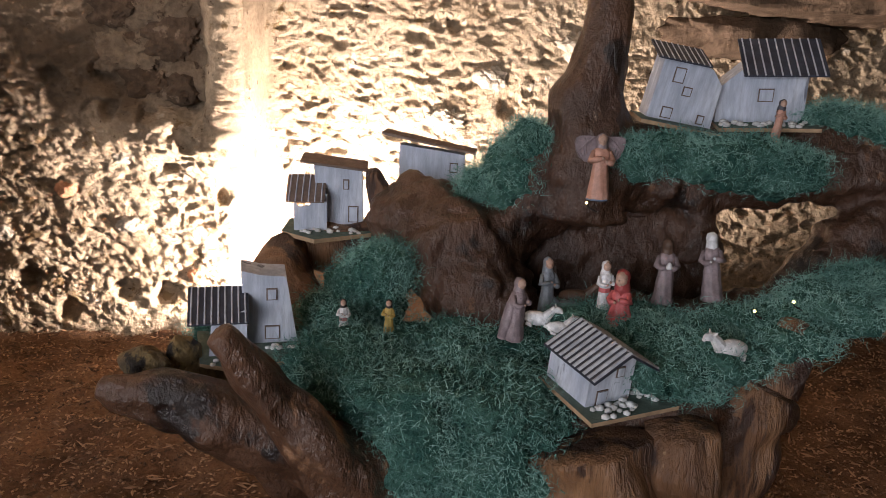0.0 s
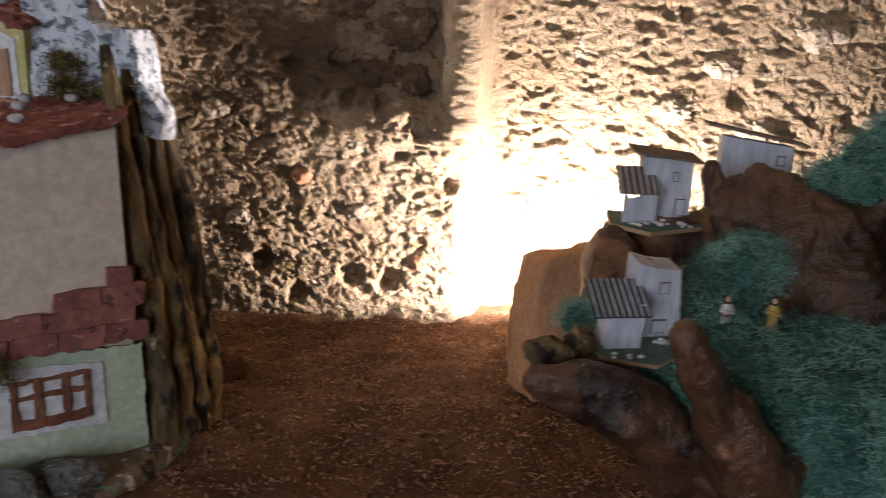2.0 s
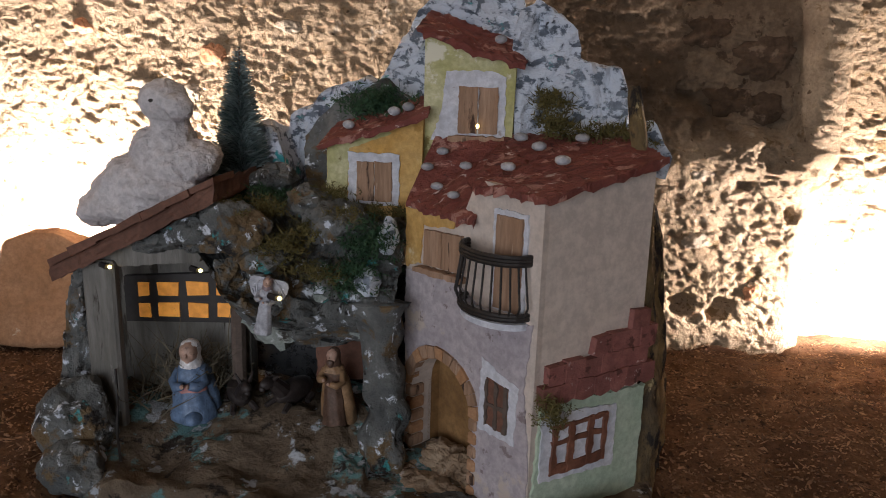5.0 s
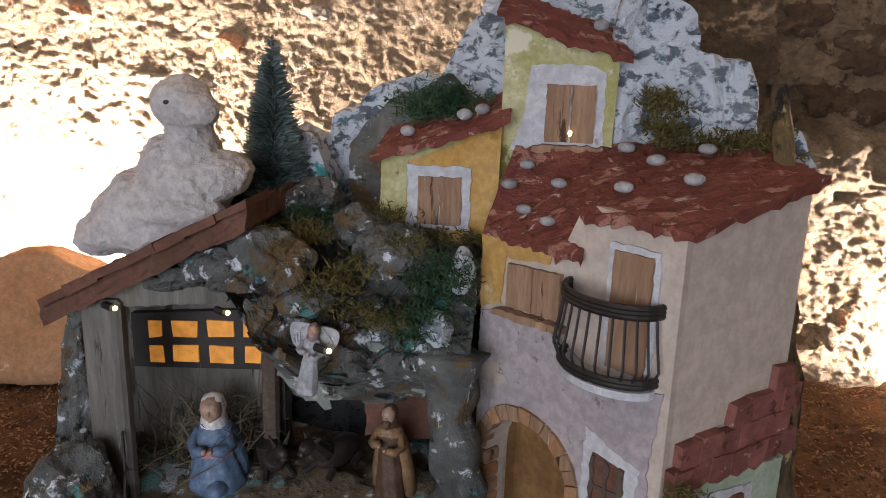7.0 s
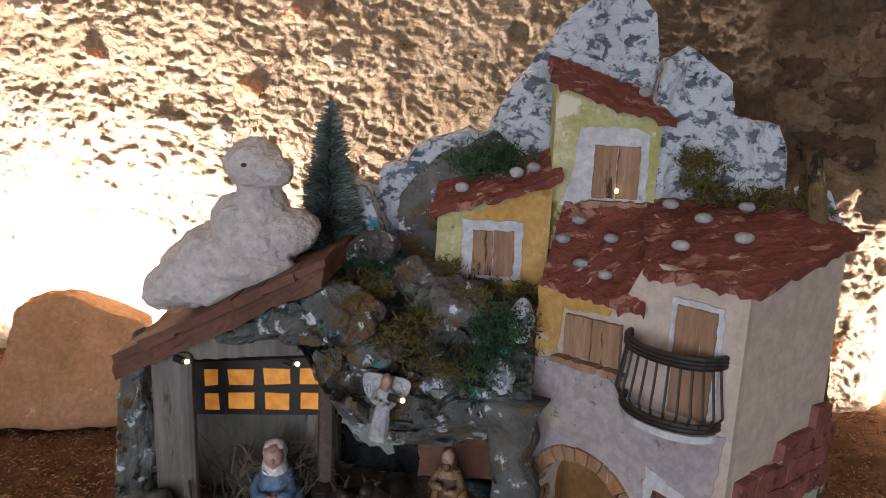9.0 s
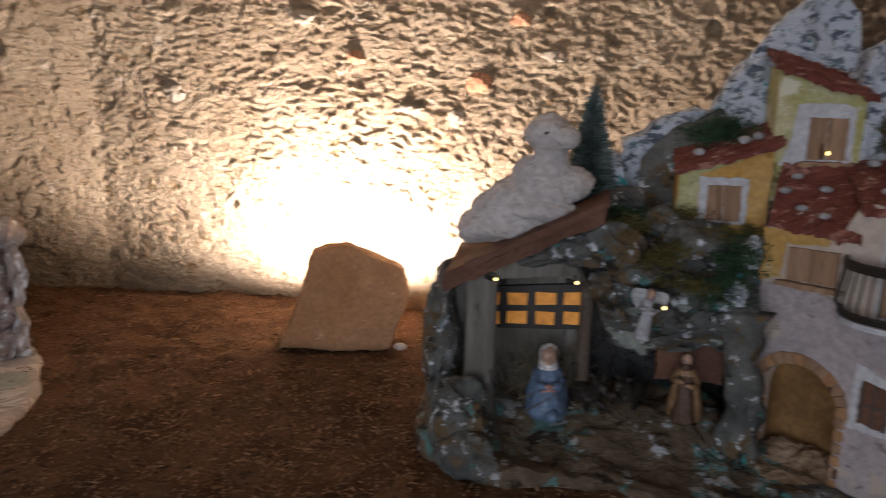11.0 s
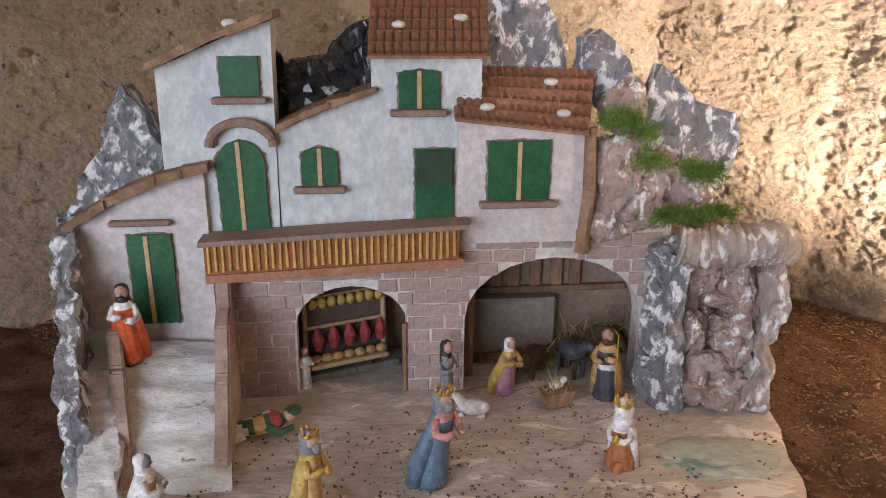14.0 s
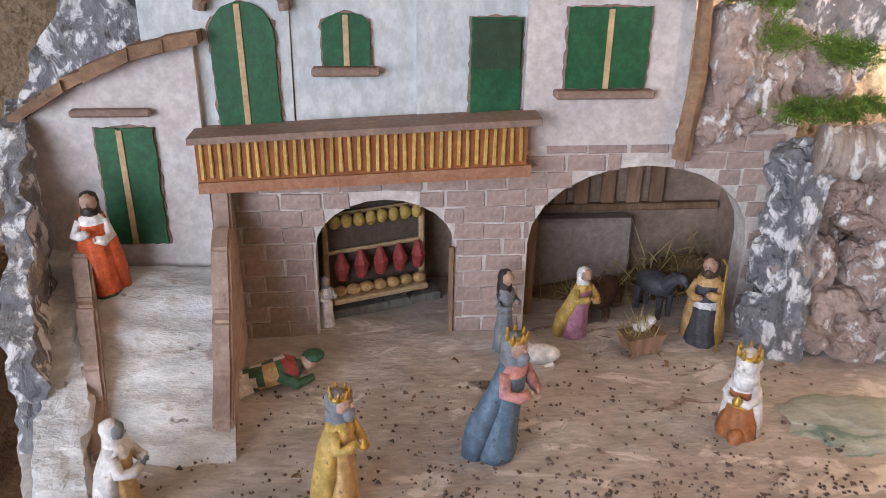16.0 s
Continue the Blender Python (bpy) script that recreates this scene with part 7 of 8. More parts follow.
def fir():
    t = thing("fir_tree", pose(-1.352, 1.135, 0.358), "small frosted green bottle-brush fir tree", "fir tree")
    bm = bmesh.new()
    tube(bm, [(0, 0, -0.01), (0, 0, 0.10), (0.002, 0, 0.215)], [0.006, 0.004, 0.0015], 8)
    part("trunk", bm, BARE, t)
    bm = bmesh.new()
    blob(bm, (0, 0, 0.0), (0.026, 0.024, 0.018), 3, 0.25, 40, 3)
    part("moss_foot", bm, MOSSBED, t)
    rg = np.random.default_rng(3)
    n = 7600
    h = 1 - np.sqrt(rg.random(n))
    z = 0.018 + 0.20 * h
    a = rg.uniform(0, 6.283, n)
    L = (0.039 * (1 - h) ** 0.75 + 0.004) * rg.uniform(0.75, 1.12, n)
    d = np.stack((np.cos(a), np.sin(a), rg.normal(0.28, 0.16, n)), 1)
    p = np.stack((np.zeros(n), np.zeros(n), z), 1)
    tip = p + d * L[:, None]
    s = np.stack((-np.sin(a), np.cos(a), rg.normal(0, 0.8, n)), 1) * 0.0007
    V = np.stack((p - s, p + s, tip + s * 0.7, tip - s * 0.7), 1).reshape(-1, 3)
    F = (np.arange(n)[:, None] * 4 + np.arange(4)).tolist()
    ob = part("needles", (V.tolist(), [], F), FIRCOL, t)
    ob["kind"] = "stuff"


fir()


# ---- the root with its little houses ----
OR = Vector((0.12, 0.86, 0.0))
root = thing("driftwood_root", Matrix.Translation(OR), "large dark gnarled root stump carrying moss and little houses", "root")


def wood(name, pts, radii, mat=BARK, seed=0, rough=0.35, seg=36, steps=16, label="", flat=1.0):
    bm = bmesh.new()
    p, r = smooth_path([Vector(q) - OR for q in pts], radii, steps)
    for i, k in enumerate((0.25, 0.6, 0.8, 0.92)):
        r[i] *= k
    tube(bm, p, r, seg, 0, 0.6 * rough, seed, flat)
    return part(name, bm, mat, root, label, True)


def lumps(name, items, mat, voxel, label="", amp=0.22, scale=14):
    bm = bmesh.new()
    for i, it in enumerate(items):
        if isinstance(it[0], tuple):
            blob(bm, tuple(Vector(it[0]) - OR), it[1], 4, amp, scale, 500 + 3 * i)
        else:
            p, r = smooth_path([Vector(q) - OR for q in it[0]], it[1], 8)
            tube(bm, p, r, 16, 0, 0.25, i)
    ob = part(name, bm, mat, root, label, True)
    md = ob.modifiers.new("union", "REMESH")
    md.mode, md.voxel_size, md.use_smooth_shade = "VOXEL", voxel, True
    tx = bpy.data.textures.new(name + "_relief", "CLOUDS")
    tx.noise_scale, tx.noise_depth = 0.022, 5
    dm = ob.modifiers.new("relief", "DISPLACE")
    dm.texture, dm.strength, dm.texture_coords = tx, 0.022, "LOCAL"
    return ob


lumps("stump", [
    ((0.10, 0.88, 0.12), (0.20, 0.15, 0.16)),
    ((0.02, 0.84, 0.20), (0.14, 0.11, 0.09)),
    ((0.22, 0.85, 0.22), (0.15, 0.11, 0.085)),
    ((-0.07, 0.83, 0.22), (0.10, 0.09, 0.06)),
    ((0.20, 1.00, 0.34), (0.15, 0.045, 0.10)),
    ([(-0.045, 0.985, 0.385), (-0.005, 0.955, 0.385), (0.035, 0.925, 0.355), (0.065, 0.905, 0.30), (0.07, 0.89, 0.24)], [0.038, 0.052, 0.058, 0.056, 0.06]),
    ([(0.05, 0.95, 0.35), (0.10, 0.955, 0.405), (0.16, 0.95, 0.445), (0.25, 0.955, 0.450), (0.34, 0.955, 0.455), (0.44, 0.945, 0.46), (0.60, 0.94, 0.47)], [0.04, 0.042, 0.052, 0.040, 0.036, 0.034, 0.03]),
    ([(0.20, 0.90, 0.285), (0.27, 0.91, 0.280), (0.34, 0.915, 0.288), (0.40, 0.92, 0.318), (0.452, 0.925, 0.375), (0.54, 0.94, 0.43)], [0.05, 0.036, 0.030, 0.032, 0.036, 0.04]),
    ([(0.30, 0.95, 0.36), (0.295, 0.955, 0.41), (0.29, 0.96, 0.45)], [0.030, 0.026, 0.03]),
], BARK, 0.0055, "dark brown hollow stump")
wood("trunk", [(0.164, 0.945, 0.40), (0.164, 0.94, 0.46), (0.166, 0.938, 0.51), (0.174, 0.938, 0.56), (0.179, 0.94, 0.62), (0.183, 0.945, 0.72), (0.186, 0.95, 0.98)], [0.060, 0.052, 0.040, 0.029, 0.022, 0.020, 0.018], BARK, 3, 0.42, label="upright dark brown trunk")
wood("limb", [(-0.152, 0.655, 0.362), (-0.142, 0.662, 0.345), (-0.118, 0.680, 0.300), (-0.084, 0.705, 0.245), (-0.04, 0.735, 0.180), (0.01, 0.77, 0.10), (0.05, 0.80, -0.01)], [0.009, 0.012, 0.018, 0.029, 0.043, 0.055, 0.07], BARK, 11, 0.55, label="horn-like root limb")
wood("limb", [(-0.262, 0.694, 0.298), (-0.246, 0.697, 0.292), (-0.21, 0.708, 0.280), (-0.17, 0.725, 0.258), (-0.11, 0.765, 0.205), (-0.04, 0.82, 0.13)], [0.008, 0.015, 0.022, 0.028, 0.042, 0.06], BARK, 17, 0.6, label="root limb with a blunt tip")
wood("limb", [(0.145, 0.745, 0.245), (0.155, 0.74, 0.19), (0.16, 0.75, 0.10), (0.15, 0.77, -0.01)], [0.055, 0.062, 0.060, 0.065], BARE, 23, 0.5, label="bare light brown root foot")
wood("limb", [(0.235, 0.735, 0.265), (0.235, 0.735, 0.21), (0.225, 0.745, 0.10), (0.23, 0.76, -0.01)], [0.030, 0.036, 0.034, 0.04], BARE, 29, 0.55, label="bare light brown root foot")
wood("limb", [(0.36, 0.80, 0.335), (0.33, 0.785, 0.29), (0.305, 0.785, 0.22), (0.30, 0.80, 0.10), (0.31, 0.82, -0.01)], [0.015, 0.026, 0.035, 0.036, 0.04], BARE, 31, 0.5, label="bare root foot")
wood("limb", [(0.20, 0.965, 0.468), (0.30, 0.965, 0.472), (0.40, 0.96, 0.472), (0.50, 0.95, 0.470), (0.62, 0.94, 0.465)], [0.030, 0.036, 0.036, 0.035, 0.03], BARK, 37, 0.4, label="root limb under the upper houses")
wood("limb", [(-0.175, 1.02, 0.345), (-0.12, 1.01, 0.340), (-0.06, 1.02, 0.345), (0.0, 1.05, 0.370), (0.06, 1.07, 0.37)], [0.018, 0.028, 0.032, 0.034, 0.03], BARE, 41, 0.4, label="root limb under the rear houses")
wood("limb", [(-0.165, 1.00, 0.352), (-0.165, 0.97, 0.325), (-0.155, 0.93, 0.29), (-0.12, 0.90, 0.25), (-0.06, 0.88, 0.20)], [0.016, 0.034, 0.045, 0.05, 0.06], BARE, 47, 0.35, label="smooth reddish root limb")
wood("limb", [(-0.064, 0.985, 0.44), (-0.062, 0.99, 0.425), (-0.05, 0.99, 0.395)], [0.006, 0.011, 0.018], BARE, 43, 0.4)

bm = bmesh.new()
for i, (c, q) in enumerate((((-0.240, 0.745, 0.300), (0.026, 0.018, 0.018)), ((-0.215, 0.760, 0.300), (0.020, 0.016, 0.020)), ((-0.20, 0.76, 0.275), (0.03, 0.02, 0.02)))):
    blob(bm, tuple(Vector(c) - OR), q, 4, 0.4, 40, 70 + i, crisp=0.3)
part("knot", bm, CORK, root, "ochre brown knotty lump on the limb")


def moss(label, items, count, length, seed, mat=MOSS, lean=(0, -0.35, 0.7)):
    bm = bmesh.new()
    for i, (c, r) in enumerate(items):
        blob(bm, c, r, 5, 0.50, 34, seed * 10 + i)
    bm.normal_update()
    C, N = surface_points(bm)
    keep = [(c, n) for c, n in zip(C, N) if n[2] > -0.35 and n[1] < 0.75]
    bed = part("moss", bm, MOSSBED, smooth=True)
    tagged(bed, label, "moss", kind="stuff")
    C = [k[0] for k in keep]
    N = [tuple(0.5 * k[1][j] + 0.5 * lean[j] for j in range(3)) for k in keep]
    ob = part("strands", strands(C, N, length * 0.42, length * 0.020, int(count * 4.2), seed, 1.6, 0.007), mat, bed)
    ob["kind"] = "stuff"
    return bed


T = "tangled blue-green moss on the root"
moss(T, [((-0.02, 0.775, 0.262), (0.11, 0.075, 0.036)), ((0.06, 0.765, 0.262), (0.07, 0.07, 0.036)), ((0.03, 0.735, 0.225), (0.075, 0.035, 0.055)), ((0.07, 0.725, 0.195), (0.05, 0.025, 0.05)), ((-0.07, 0.80, 0.282), (0.07, 0.06, 0.028)), ((0.02, 0.83, 0.285), (0.10, 0.05, 0.025)), ((0.015, 0.72, 0.185), (0.03, 0.02, 0.05))], 15000, 0.017, 3)
moss(T, [((-0.060, 0.875, 0.325), (0.042, 0.035, 0.040)), ((-0.045, 0.87, 0.350), (0.030, 0.03, 0.03)), ((-0.09, 0.86, 0.305), (0.035, 0.035, 0.022))], 4200, 0.015, 4)
moss(T, [((0.215, 0.795, 0.302), (0.05, 0.06, 0.026)), ((0.27, 0.80, 0.305), (0.06, 0.055, 0.024)), ((0.34, 0.82, 0.318), (0.065, 0.05, 0.024)), ((0.40, 0.84, 0.338), (0.055, 0.04, 0.022)), ((0.24, 0.765, 0.286), (0.03, 0.03, 0.016)), ((0.45, 0.86, 0.358), (0.04, 0.03, 0.02)), ((0.19, 0.83, 0.318), (0.06, 0.05, 0.016))], 11500, 0.016, 5)
moss(T, [((0.092, 0.945, 0.440), (0.036, 0.035, 0.035)), ((0.062, 0.965, 0.420), (0.030, 0.03, 0.026)), ((0.110, 0.94, 0.475), (0.028, 0.025, 0.032)), ((0.080, 0.955, 0.405), (0.036, 0.03, 0.03)), ((0.025, 0.99, 0.402), (0.024, 0.02, 0.014))], 6500, 0.016, 6)
moss(T, [((0.255, 0.896, 0.482), (0.06, 0.026, 0.018)), ((0.32, 0.889, 0.474), (0.07, 0.022, 0.022)), ((0.31, 0.885, 0.470), (0.06, 0.03, 0.026)), ((0.355, 0.89, 0.465), (0.045, 0.026, 0.028)), ((0.215, 0.90, 0.470), (0.025, 0.028, 0.02))], 5500, 0.015, 7)
moss(T, [((0.44, 0.955, 0.515), (0.045, 0.03, 0.016)), ((0.50, 0.95, 0.500), (0.045, 0.03, 0.022))], 2600, 0.015, 8)
moss(T, [((-0.205, 0.83, 0.300), (0.022, 0.02, 0.018)), ((-0.125, 0.775, 0.278), (0.03, 0.03, 0.012))], 1500, 0.012, 9)


def hut_part(hut, name, bm, mats, label=""):
    return part(name, bm, mats, hut, label)


def panes(hut, y, items, mat=HUTPAINT):
    """Small sunk openings with a scored outline on a front wall."""
    for x0, x1, z0, z1 in items:
        bm = bmesh.new()
        box(bm, x0, x1, y - 0.0008, y + 0.002, z0, z1)
        w = hut_part(hut, "window", bm, ROOFBROWN)
        bm = bmesh.new()
        box(bm, x0 + 0.0012, x1 - 0.0012, y - 0.0016, y, z0 + 0.0012, z1 - 0.0012)
        part("pane", bm, HUTPAINT, w)


def board(hut, pts, th=0.004):
    bm = bmesh.new()
    up, dn = [bm.verts.new((x, y, 0)) for x, y in pts], [bm.verts.new((x, y, -th)) for x, y in pts]
    bm.faces.new(up)
    f = bm.faces.new(dn[::-1])
    f.material_index = 1
    for i in range(len(pts)):
        f = bm.faces.new((up[i], dn[i], dn[(i + 1) % len(pts)], up[(i + 1) % len(pts)]))
        f.material_index = 1
    bmesh.ops.recalc_face_normals(bm, faces=bm.faces)
    return hut_part(hut, "base_board", bm, [HUTGROUND, CARD])


def stones(hut, n, x0, x1, y0, y1, r=0.0034, seed=0):
    rg = random.Random(seed)
    for i in range(n):
        bm = bmesh.new()
        s = r * rg.uniform(0.7, 1.3)
        blob(bm, (rg.uniform(x0, x1), rg.uniform(y0, y1), s * 0.4), (s, s * 0.8, s * 0.6), 1, 0.2, 60, i)
        hut_part(hut, "pebble", bm, PEBBLE)


def pitched(hut, x0, x1, ya, za, yb, zb, ribs, mat, ribmat, th=0.002, along="y", ribw=0.0012):
    """One roof slope between an eave (ya, za) and a ridge (yb, zb), with ribs down the slope."""
    bm = bmesh.new()
    v = [bm.verts.new(p) for p in ((x0, ya, za), (x1, ya, za), (x1, yb, zb), (x0, yb, zb), (x0, ya, za + th), (x1, ya, za + th), (x1, yb, zb + th), (x0, yb, zb + th))]
    for q in ((0, 3, 2, 1), (4, 5, 6, 7), (0, 1, 5, 4), (1, 2, 6, 5), (2, 3, 7, 6), (3, 0, 4, 7)):
        bm.faces.new([v[i] for i in q])
    if along == "x":
        bm.transform(pose(0, 0, 0, 0, 0, 90))
        bmesh.ops.recalc_face_normals(bm, faces=bm.faces)
    r = hut_part(hut, "roof", bm, mat)
    for i in range(ribs):
        x = x0 + (x1 - x0) * (i + 0.5) / ribs
        bm = bmesh.new()
        tube(bm, [(x, ya - 0.0005, za + th), (x, yb, zb + th)], [ribw, ribw], 5)
        if along == "x":
            bm.transform(pose(0, 0, 0, 0, 0, 90))
        part("roof_rib", bm, ribmat, r)
    return r


HUTS = "little houses on the root"
# gabled house at the front
h = thing("little_house", pose(0.150, 0.745, 0.285, 8, 0, 28), "small grey-white gabled house with a black and white ribbed roof", "house", HUTS)
board(h, [(-0.032, 0.036), (-0.034, -0.044), (0.060, -0.048), (0.088, -0.020), (0.085, 0.036)])
bm = bmesh.new()
prism(bm, [(-0.024, 0), (0.024, 0), (0.024, 0.038), (0, 0.051), (-0.024, 0.038)], -0.022, 0.034)
hut_part(h, "wall", bm, HUTPAINT)
pitched(h, -0.040, 0.032, 0.035, 0.0335, 0, 0.0535, 11, ROOFDARK, ROOFLINE, along="x", ribw=0.0018)
pitched(h, -0.040, 0.032, -0.035, 0.0335, 0, 0.0535, 11, ROOFDARK, ROOFLINE, along="x", ribw=0.0018)
panes(h, -0.022, [(-0.014, -0.002, 0.0, 0.014), (0.004, 0.013, 0.024, 0.034)])
stones(h, 22, -0.022, 0.020, -0.044, -0.026, 0.0038, 3)
stones(h, 32, 0.028, 0.078, -0.034, 0.006, 0.0038, 4)
# tower with a curved lean-to, left
h = thing("little_house", pose(-0.160, 0.792, 0.300, 8, 0, 14), "small grey-white tower house with a dark curved tiled lean-to", "house", HUTS)
board(h, [(-0.050, 0.03), (-0.045, -0.032), (0.0, -0.050), (0.045, -0.024), (0.045, 0.03)])
bm = bmesh.new()
prism(bm, [(-0.006, 0), (0.042, 0), (0.032, 0.067), (0.010, 0.069), (-0.008, 0.074)], 0.0, 0.028)
hut_part(h, "wall", bm, HUTPAINT)
bm = bmesh.new()
prism(bm, [(-0.038, -0.006), (-0.004, 0), (-0.004, 0.044), (-0.034, 0.038)], -0.020, 0.008)
hut_part(h, "wall", bm, HUTPAINT)
pitched(h, -0.054, -0.002, -0.030, 0.036, 0.008, 0.054, 9, ROOFDARK, ROOFLINE, ribw=0.0009)
panes(h, 0.0, [(0.014, 0.024, 0.044, 0.056), (0.012, 0.026, 0.004, 0.018)])
stones(h, 8, 0.014, 0.040, -0.022, -0.006, 0.0034, 6)
stones(h, 5, -0.036, -0.004, -0.038, -0.026, 0.0034, 7)
# open-sided house behind, left
h = thing("little_house", pose(-0.115, 1.010, 0.366, 5, 0, 4), "small grey house with a brown flat roof and ribbed lean-to", "house", HUTS)
board(h, [(-0.052, 0.03), (-0.056, -0.020), (-0.016, -0.050), (0.048, -0.022), (0.046, 0.03)], 0.005)
bm = bmesh.new()
prism(bm, [(-0.014, 0), (0.038, 0), (0.036, 0.070), (-0.020, 0.074)], 0.0, 0.03)
hut_part(h, "wall", bm, HUTPAINT)
bm = bmesh.new()
prism(bm, [(-0.042, 0), (-0.004, 0), (-0.004, 0.044), (-0.020, 0.040), (-0.024, 0.030), (-0.036, 0.028), (-0.042, 0.036)], -0.016, -0.013)
hut_part(h, "wall", bm, HUTPAINT)
pitched(h, -0.050, -0.006, -0.026, 0.036, 0.012, 0.058, 6, ROOFBROWN, HUTPAINT, ribw=0.0009)
bm = bmesh.new()
prism(bm, [(-0.034, 0.0795), (0.043, 0.0705), (0.043, 0.073), (-0.034, 0.082)], -0.014, 0.035)
hut_part(h, "roof", bm, ROOFBROWN)
panes(h, 0.0, [(0.014, 0.021, 0.046, 0.058), (0.020, 0.032, 0.006, 0.026)])
stones(h, 18, -0.034, 0.036, -0.030, -0.004, 0.0036, 8)
# flat-roofed house behind the lobe
h = thing("little_house", pose(0.004, 1.05, 0.412, 0, 0, -4), "small grey house with an overhanging brown flat roof", "house", HUTS)
bm = bmesh.new()
prism(bm, [(-0.042, -0.006), (0.038, -0.006), (0.038, 0.040), (-0.042, 0.050)], 0.0, 0.03)
hut_part(h, "wall", bm, HUTPAINT)
bm = bmesh.new()
prism(bm, [(-0.062, 0.0625), (0.052, 0.0420), (0.052, 0.0445), (-0.062, 0.0655)], -0.014, 0.036)
hut_part(h, "roof", bm, ROOFBROWN)
panes(h, 0.0, [(0.020, 0.030, 0.018, 0.030)])
# leaning house on the upper limb
h = thing("little_house", pose(0.263, 0.940, 0.508, 8, 9, 4), "small leaning grey-white house with a broken black roof", "house", HUTS)
board(h, [(-0.048, 0.02), (-0.048, -0.022), (0.05, -0.026), (0.05, 0.02)])
bm = bmesh.new()
prism(bm, [(-0.036, 0), (0.036, 0), (0.034, 0.046), (0.020, 0.060), (-0.008, 0.066), (-0.034, 0.064)], 0.0, 0.028)
hut_part(h, "wall", bm, HUTPAINT)
pitched(h, -0.044, 0.014, -0.010, 0.062, 0.030, 0.074, 9, ROOFDARK, ROOFLINE, ribw=0.0007)
panes(h, 0.0, [(-0.020, -0.008, 0.040, 0.056), (-0.006, 0.004, 0.028, 0.038), (-0.022, -0.010, 0.002, 0.014), (0.018, 0.026, 0.002, 0.012)])
# ribbed-roof house on the upper limb
h = thing("little_house", pose(0.357, 0.950, 0.511, 8, -2, -6), "small grey-white house under a black ribbed pitched roof", "house", HUTS)
board(h, [(-0.052, 0.02), (-0.052, -0.030), (0.052, -0.030), (0.056, 0.02)])
bm = bmesh.new()
prism(bm, [(-0.050, 0), (0.042, 0), (0.042, 0.052), (-0.022, 0.060), (-0.050, 0.036)], 0.0, 0.03)
hut_part(h, "wall", bm, HUTPAINT)
pitched(h, -0.028, 0.058, -0.012, 0.050, 0.032, 0.082, 10, ROOFDARK, ROOFLINE, ribw=0.0009)
panes(h, 0.0, [(-0.008, 0.008, 0.022, 0.036)])
stones(h, 26, -0.048, 0.044, -0.028, -0.004, 0.0044, 12)

# figures of the root
F2 = "figures in the root"
statuette("small winged figure in salmon on a blue foot, on the trunk", pose(0.168, 0.866, 0.434, 0, 0, 5), 0.066, material("figure_salmon", (0.50, 0.26, 0.19), (0.60, 0.34, 0.26), 60, 0.5, 0.3, 200), hat=F_MAUVE, wings=F_MAUVE, foot=F_SKY, wide=1.15, group=F2)
statuette("small figure in mauve leaning forward", pose(0.086, 0.800, 0.308, 0, 4, 35), 0.062, F_MAUVE, hat=F_MAUVE, cape=F_MAUVE, group=F2)
statuette("small bearded figure in slate grey", pose(0.122, 0.850, 0.312, 0, 0, 20), 0.066, F_GREY, hat=F_GREY, wide=0.95, group=F2)
statuette("small kneeling figure in coral with a white veil", pose(0.186, 0.812, 0.318, 0, 0, -30), 0.060, F_CORAL, hat=F_RED, wide=1.15, kneel=True, group=F2)
statuette("small figure with a white veil", pose(0.176, 0.835, 0.324, 0, 0, 10), 0.056, F_WHITE, hat=F_WHITE, belt=F_CORAL, group=F2)
statuette("small dark brown bearded figure", pose(0.240, 0.855, 0.332, 0, 0, -5), 0.068, F_MAUVE, head=F_BROWN, hat=F_BROWN, hold=F_WHITE, wide=1.05, group=F2)
statuette("small mauve figure with a white hood leaning", pose(0.286, 0.845, 0.340, 0, -6, -15), 0.070, F_MAUVE, head=F_WHITE, hat=F_WHITE, group=F2)
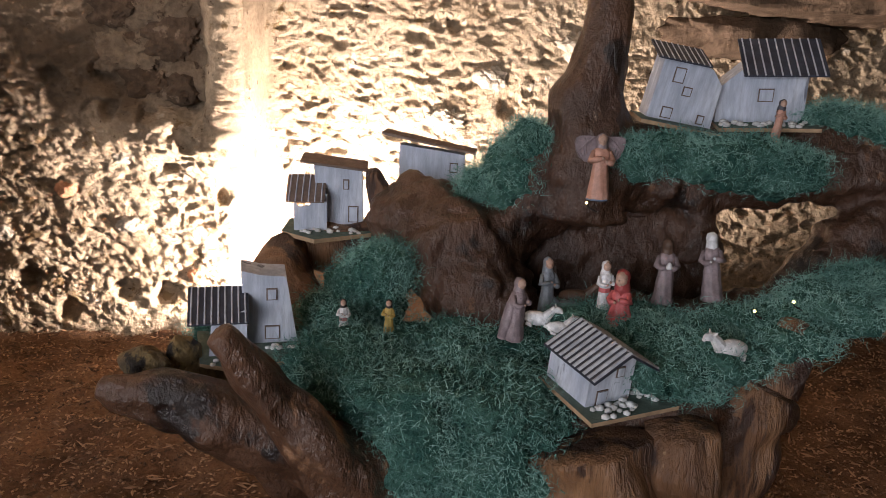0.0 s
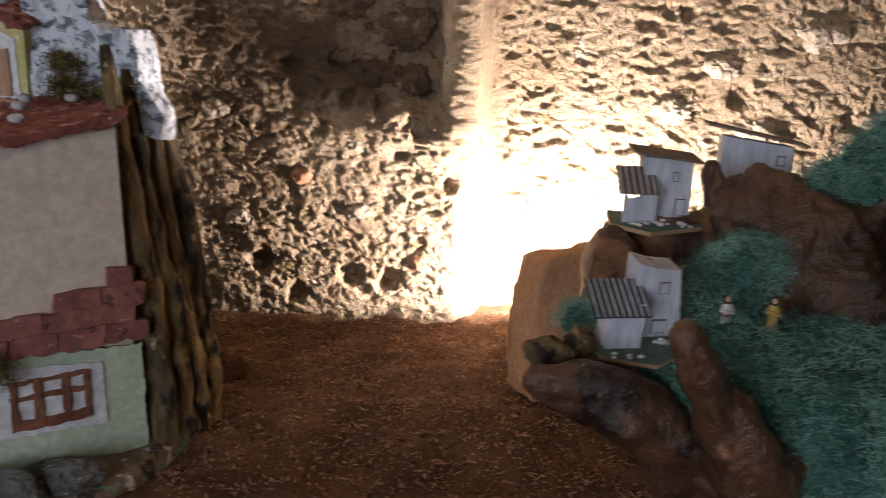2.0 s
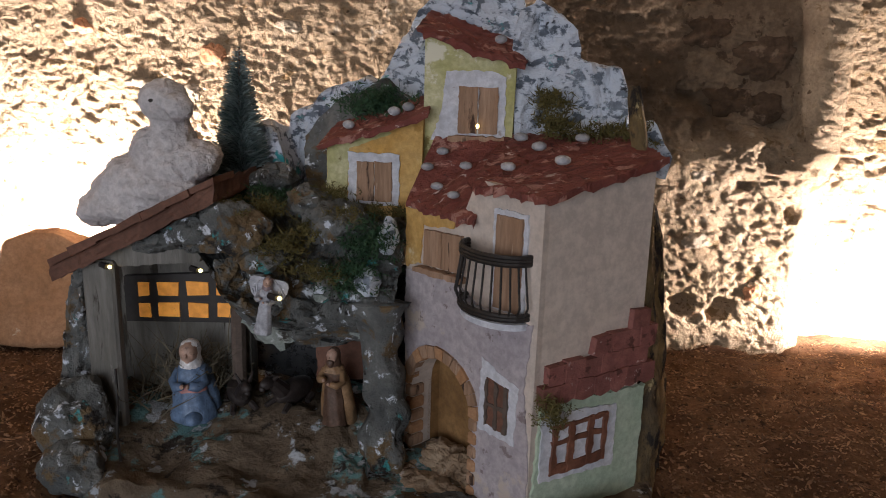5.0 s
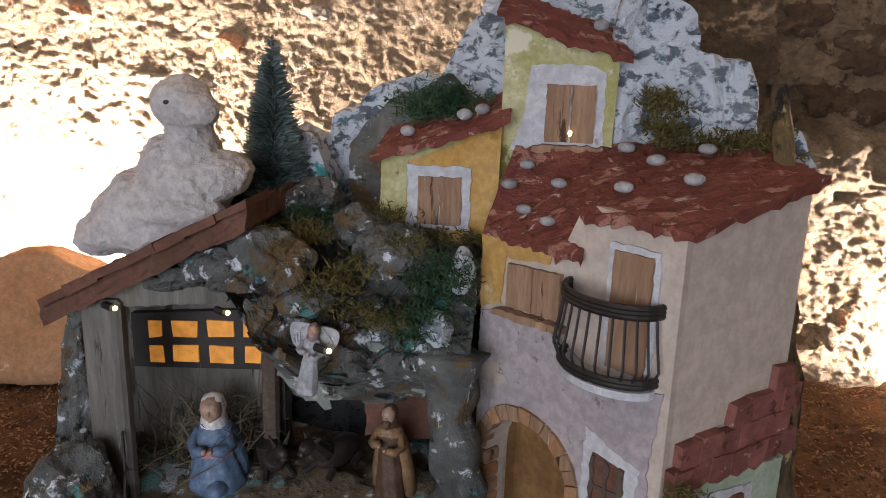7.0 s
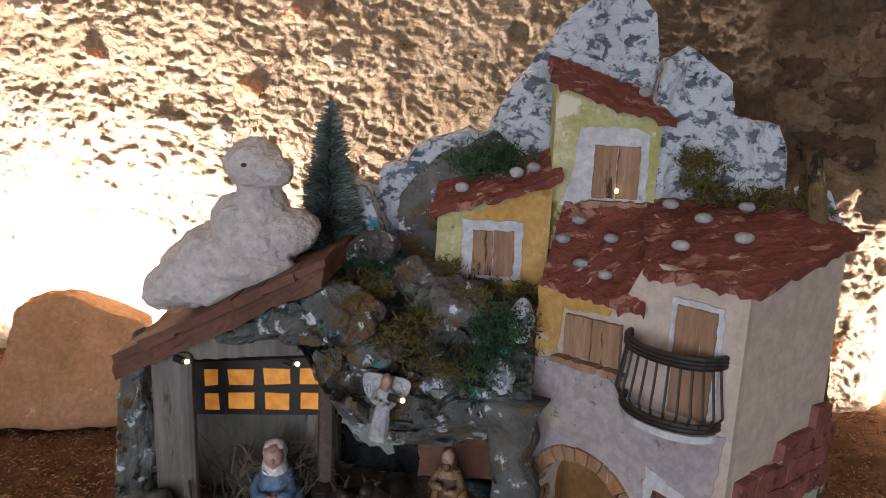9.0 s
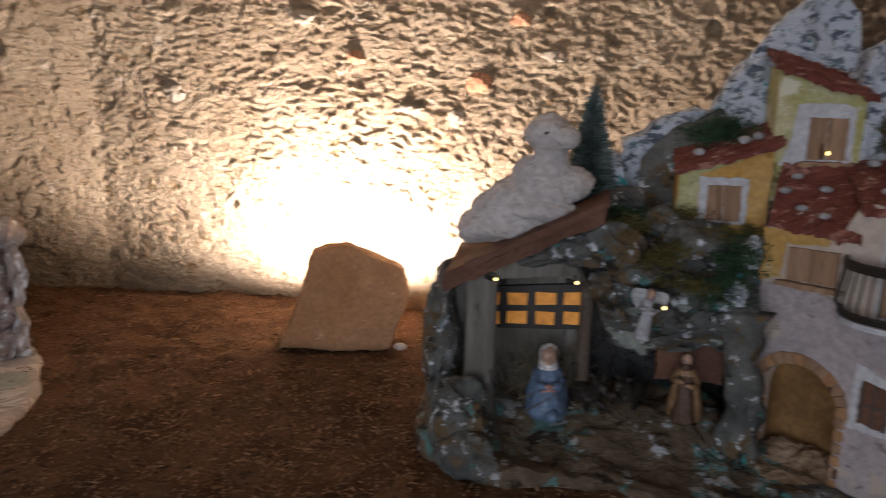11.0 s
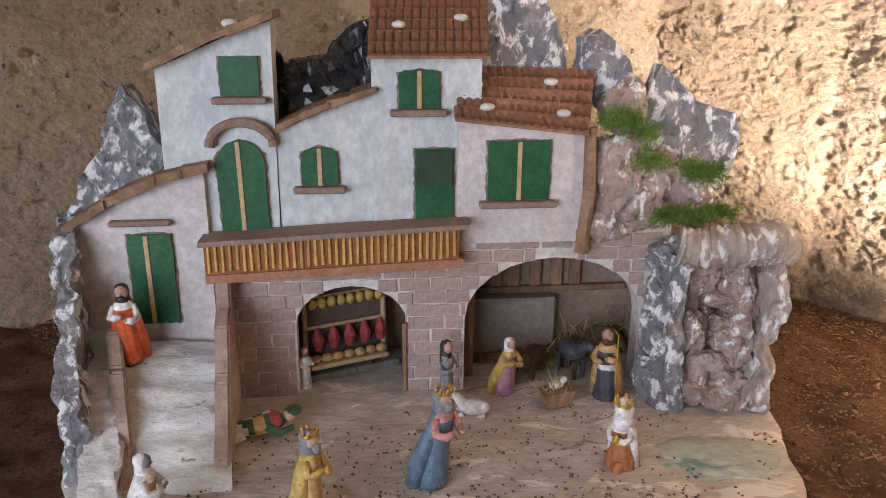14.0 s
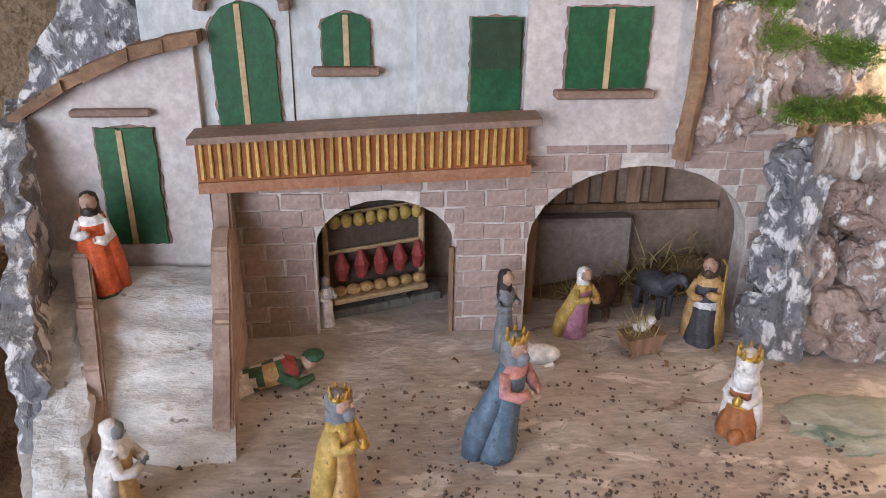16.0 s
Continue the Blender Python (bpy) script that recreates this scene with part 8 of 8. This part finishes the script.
statuette("small figure in white and pink with a dark cap", pose(-0.077, 0.812, 0.302, 0, 0, 10), 0.038, F_WHITE, hat=HAIR, belt=F_PINK, foot=F_BROWN, group=F2)
statuette("small figure in ochre with a dark cap", pose(-0.034, 0.815, 0.302, 0, 0, -10), 0.038, F_YELLOW, hat=HAIR, foot=F_RED, group=F2)
statuette("small pale salmon figure among the pebbles", pose(0.350, 0.898, 0.494, 0, 6, 0), 0.044, bpy.data.materials["figure_salmon"], hat=F_DARK, wide=0.8, group=F2)
creature("small white sheep figure standing on moss", pose(0.270, 0.752, 0.302, 0, 0, -75), 0.043, F_WHITE, False, F_WHITE)
creature("small white sheep figure lying by the figures", pose(0.110, 0.815, 0.318, 0, 0, 70), 0.036, F_WHITE, True, F_WHITE)
creature("small white sheep figure lying behind the house", pose(0.128, 0.800, 0.316, 0, 0, 90), 0.030, F_WHITE, True, F_WHITE)
creature("small reddish ox figure lying in the hollow", pose(0.158, 0.870, 0.320, 0, 0, 80), 0.048, F_BROWN, True, F_BROWN, horns=True)
creature("small grey donkey figure lying in the hollow", pose(0.140, 0.855, 0.316, 0, 0, -80), 0.040, F_GREY, True, F_DARK)
bm = bmesh.new()
tube(bm, [(0.008, 0.712, 0.205), (0.022, 0.715, 0.235), (0.034, 0.722, 0.260), (0.046, 0.726, 0.266)], [0.0011, 0.0010, 0.0009, 0.0007], 5)
tagged(part("dry_twig", bm, STICK), "thin pale dry twig lying on the moss", "twig")
for x, y, z in ((0.092, 0.735, 0.270), (0.268, 0.762, 0.322), (0.156, 0.862, 0.428), (-0.208, 0.705, 0.300), (0.305, 0.79, 0.345), (0.345, 0.80, 0.352)):
    t = thing("fairy_light", pose(x, y, z), "tiny lit fairy light bulb on a wire", "light", "fairy lights")
    bm = bmesh.new()
    blob(bm, (0, -0.002, 0.004), (0.0014, 0.0014, 0.0014), 2, 0, 1)
    part("bulb", bm, BULB, t)
    bm = bmesh.new()
    tube(bm, [(0, 0, 0.004), (0.004, 0.003, -0.002), (0.012, 0.004, -0.006)], [0.0008] * 3, 5)
    part("wire", bm, IRON, t)
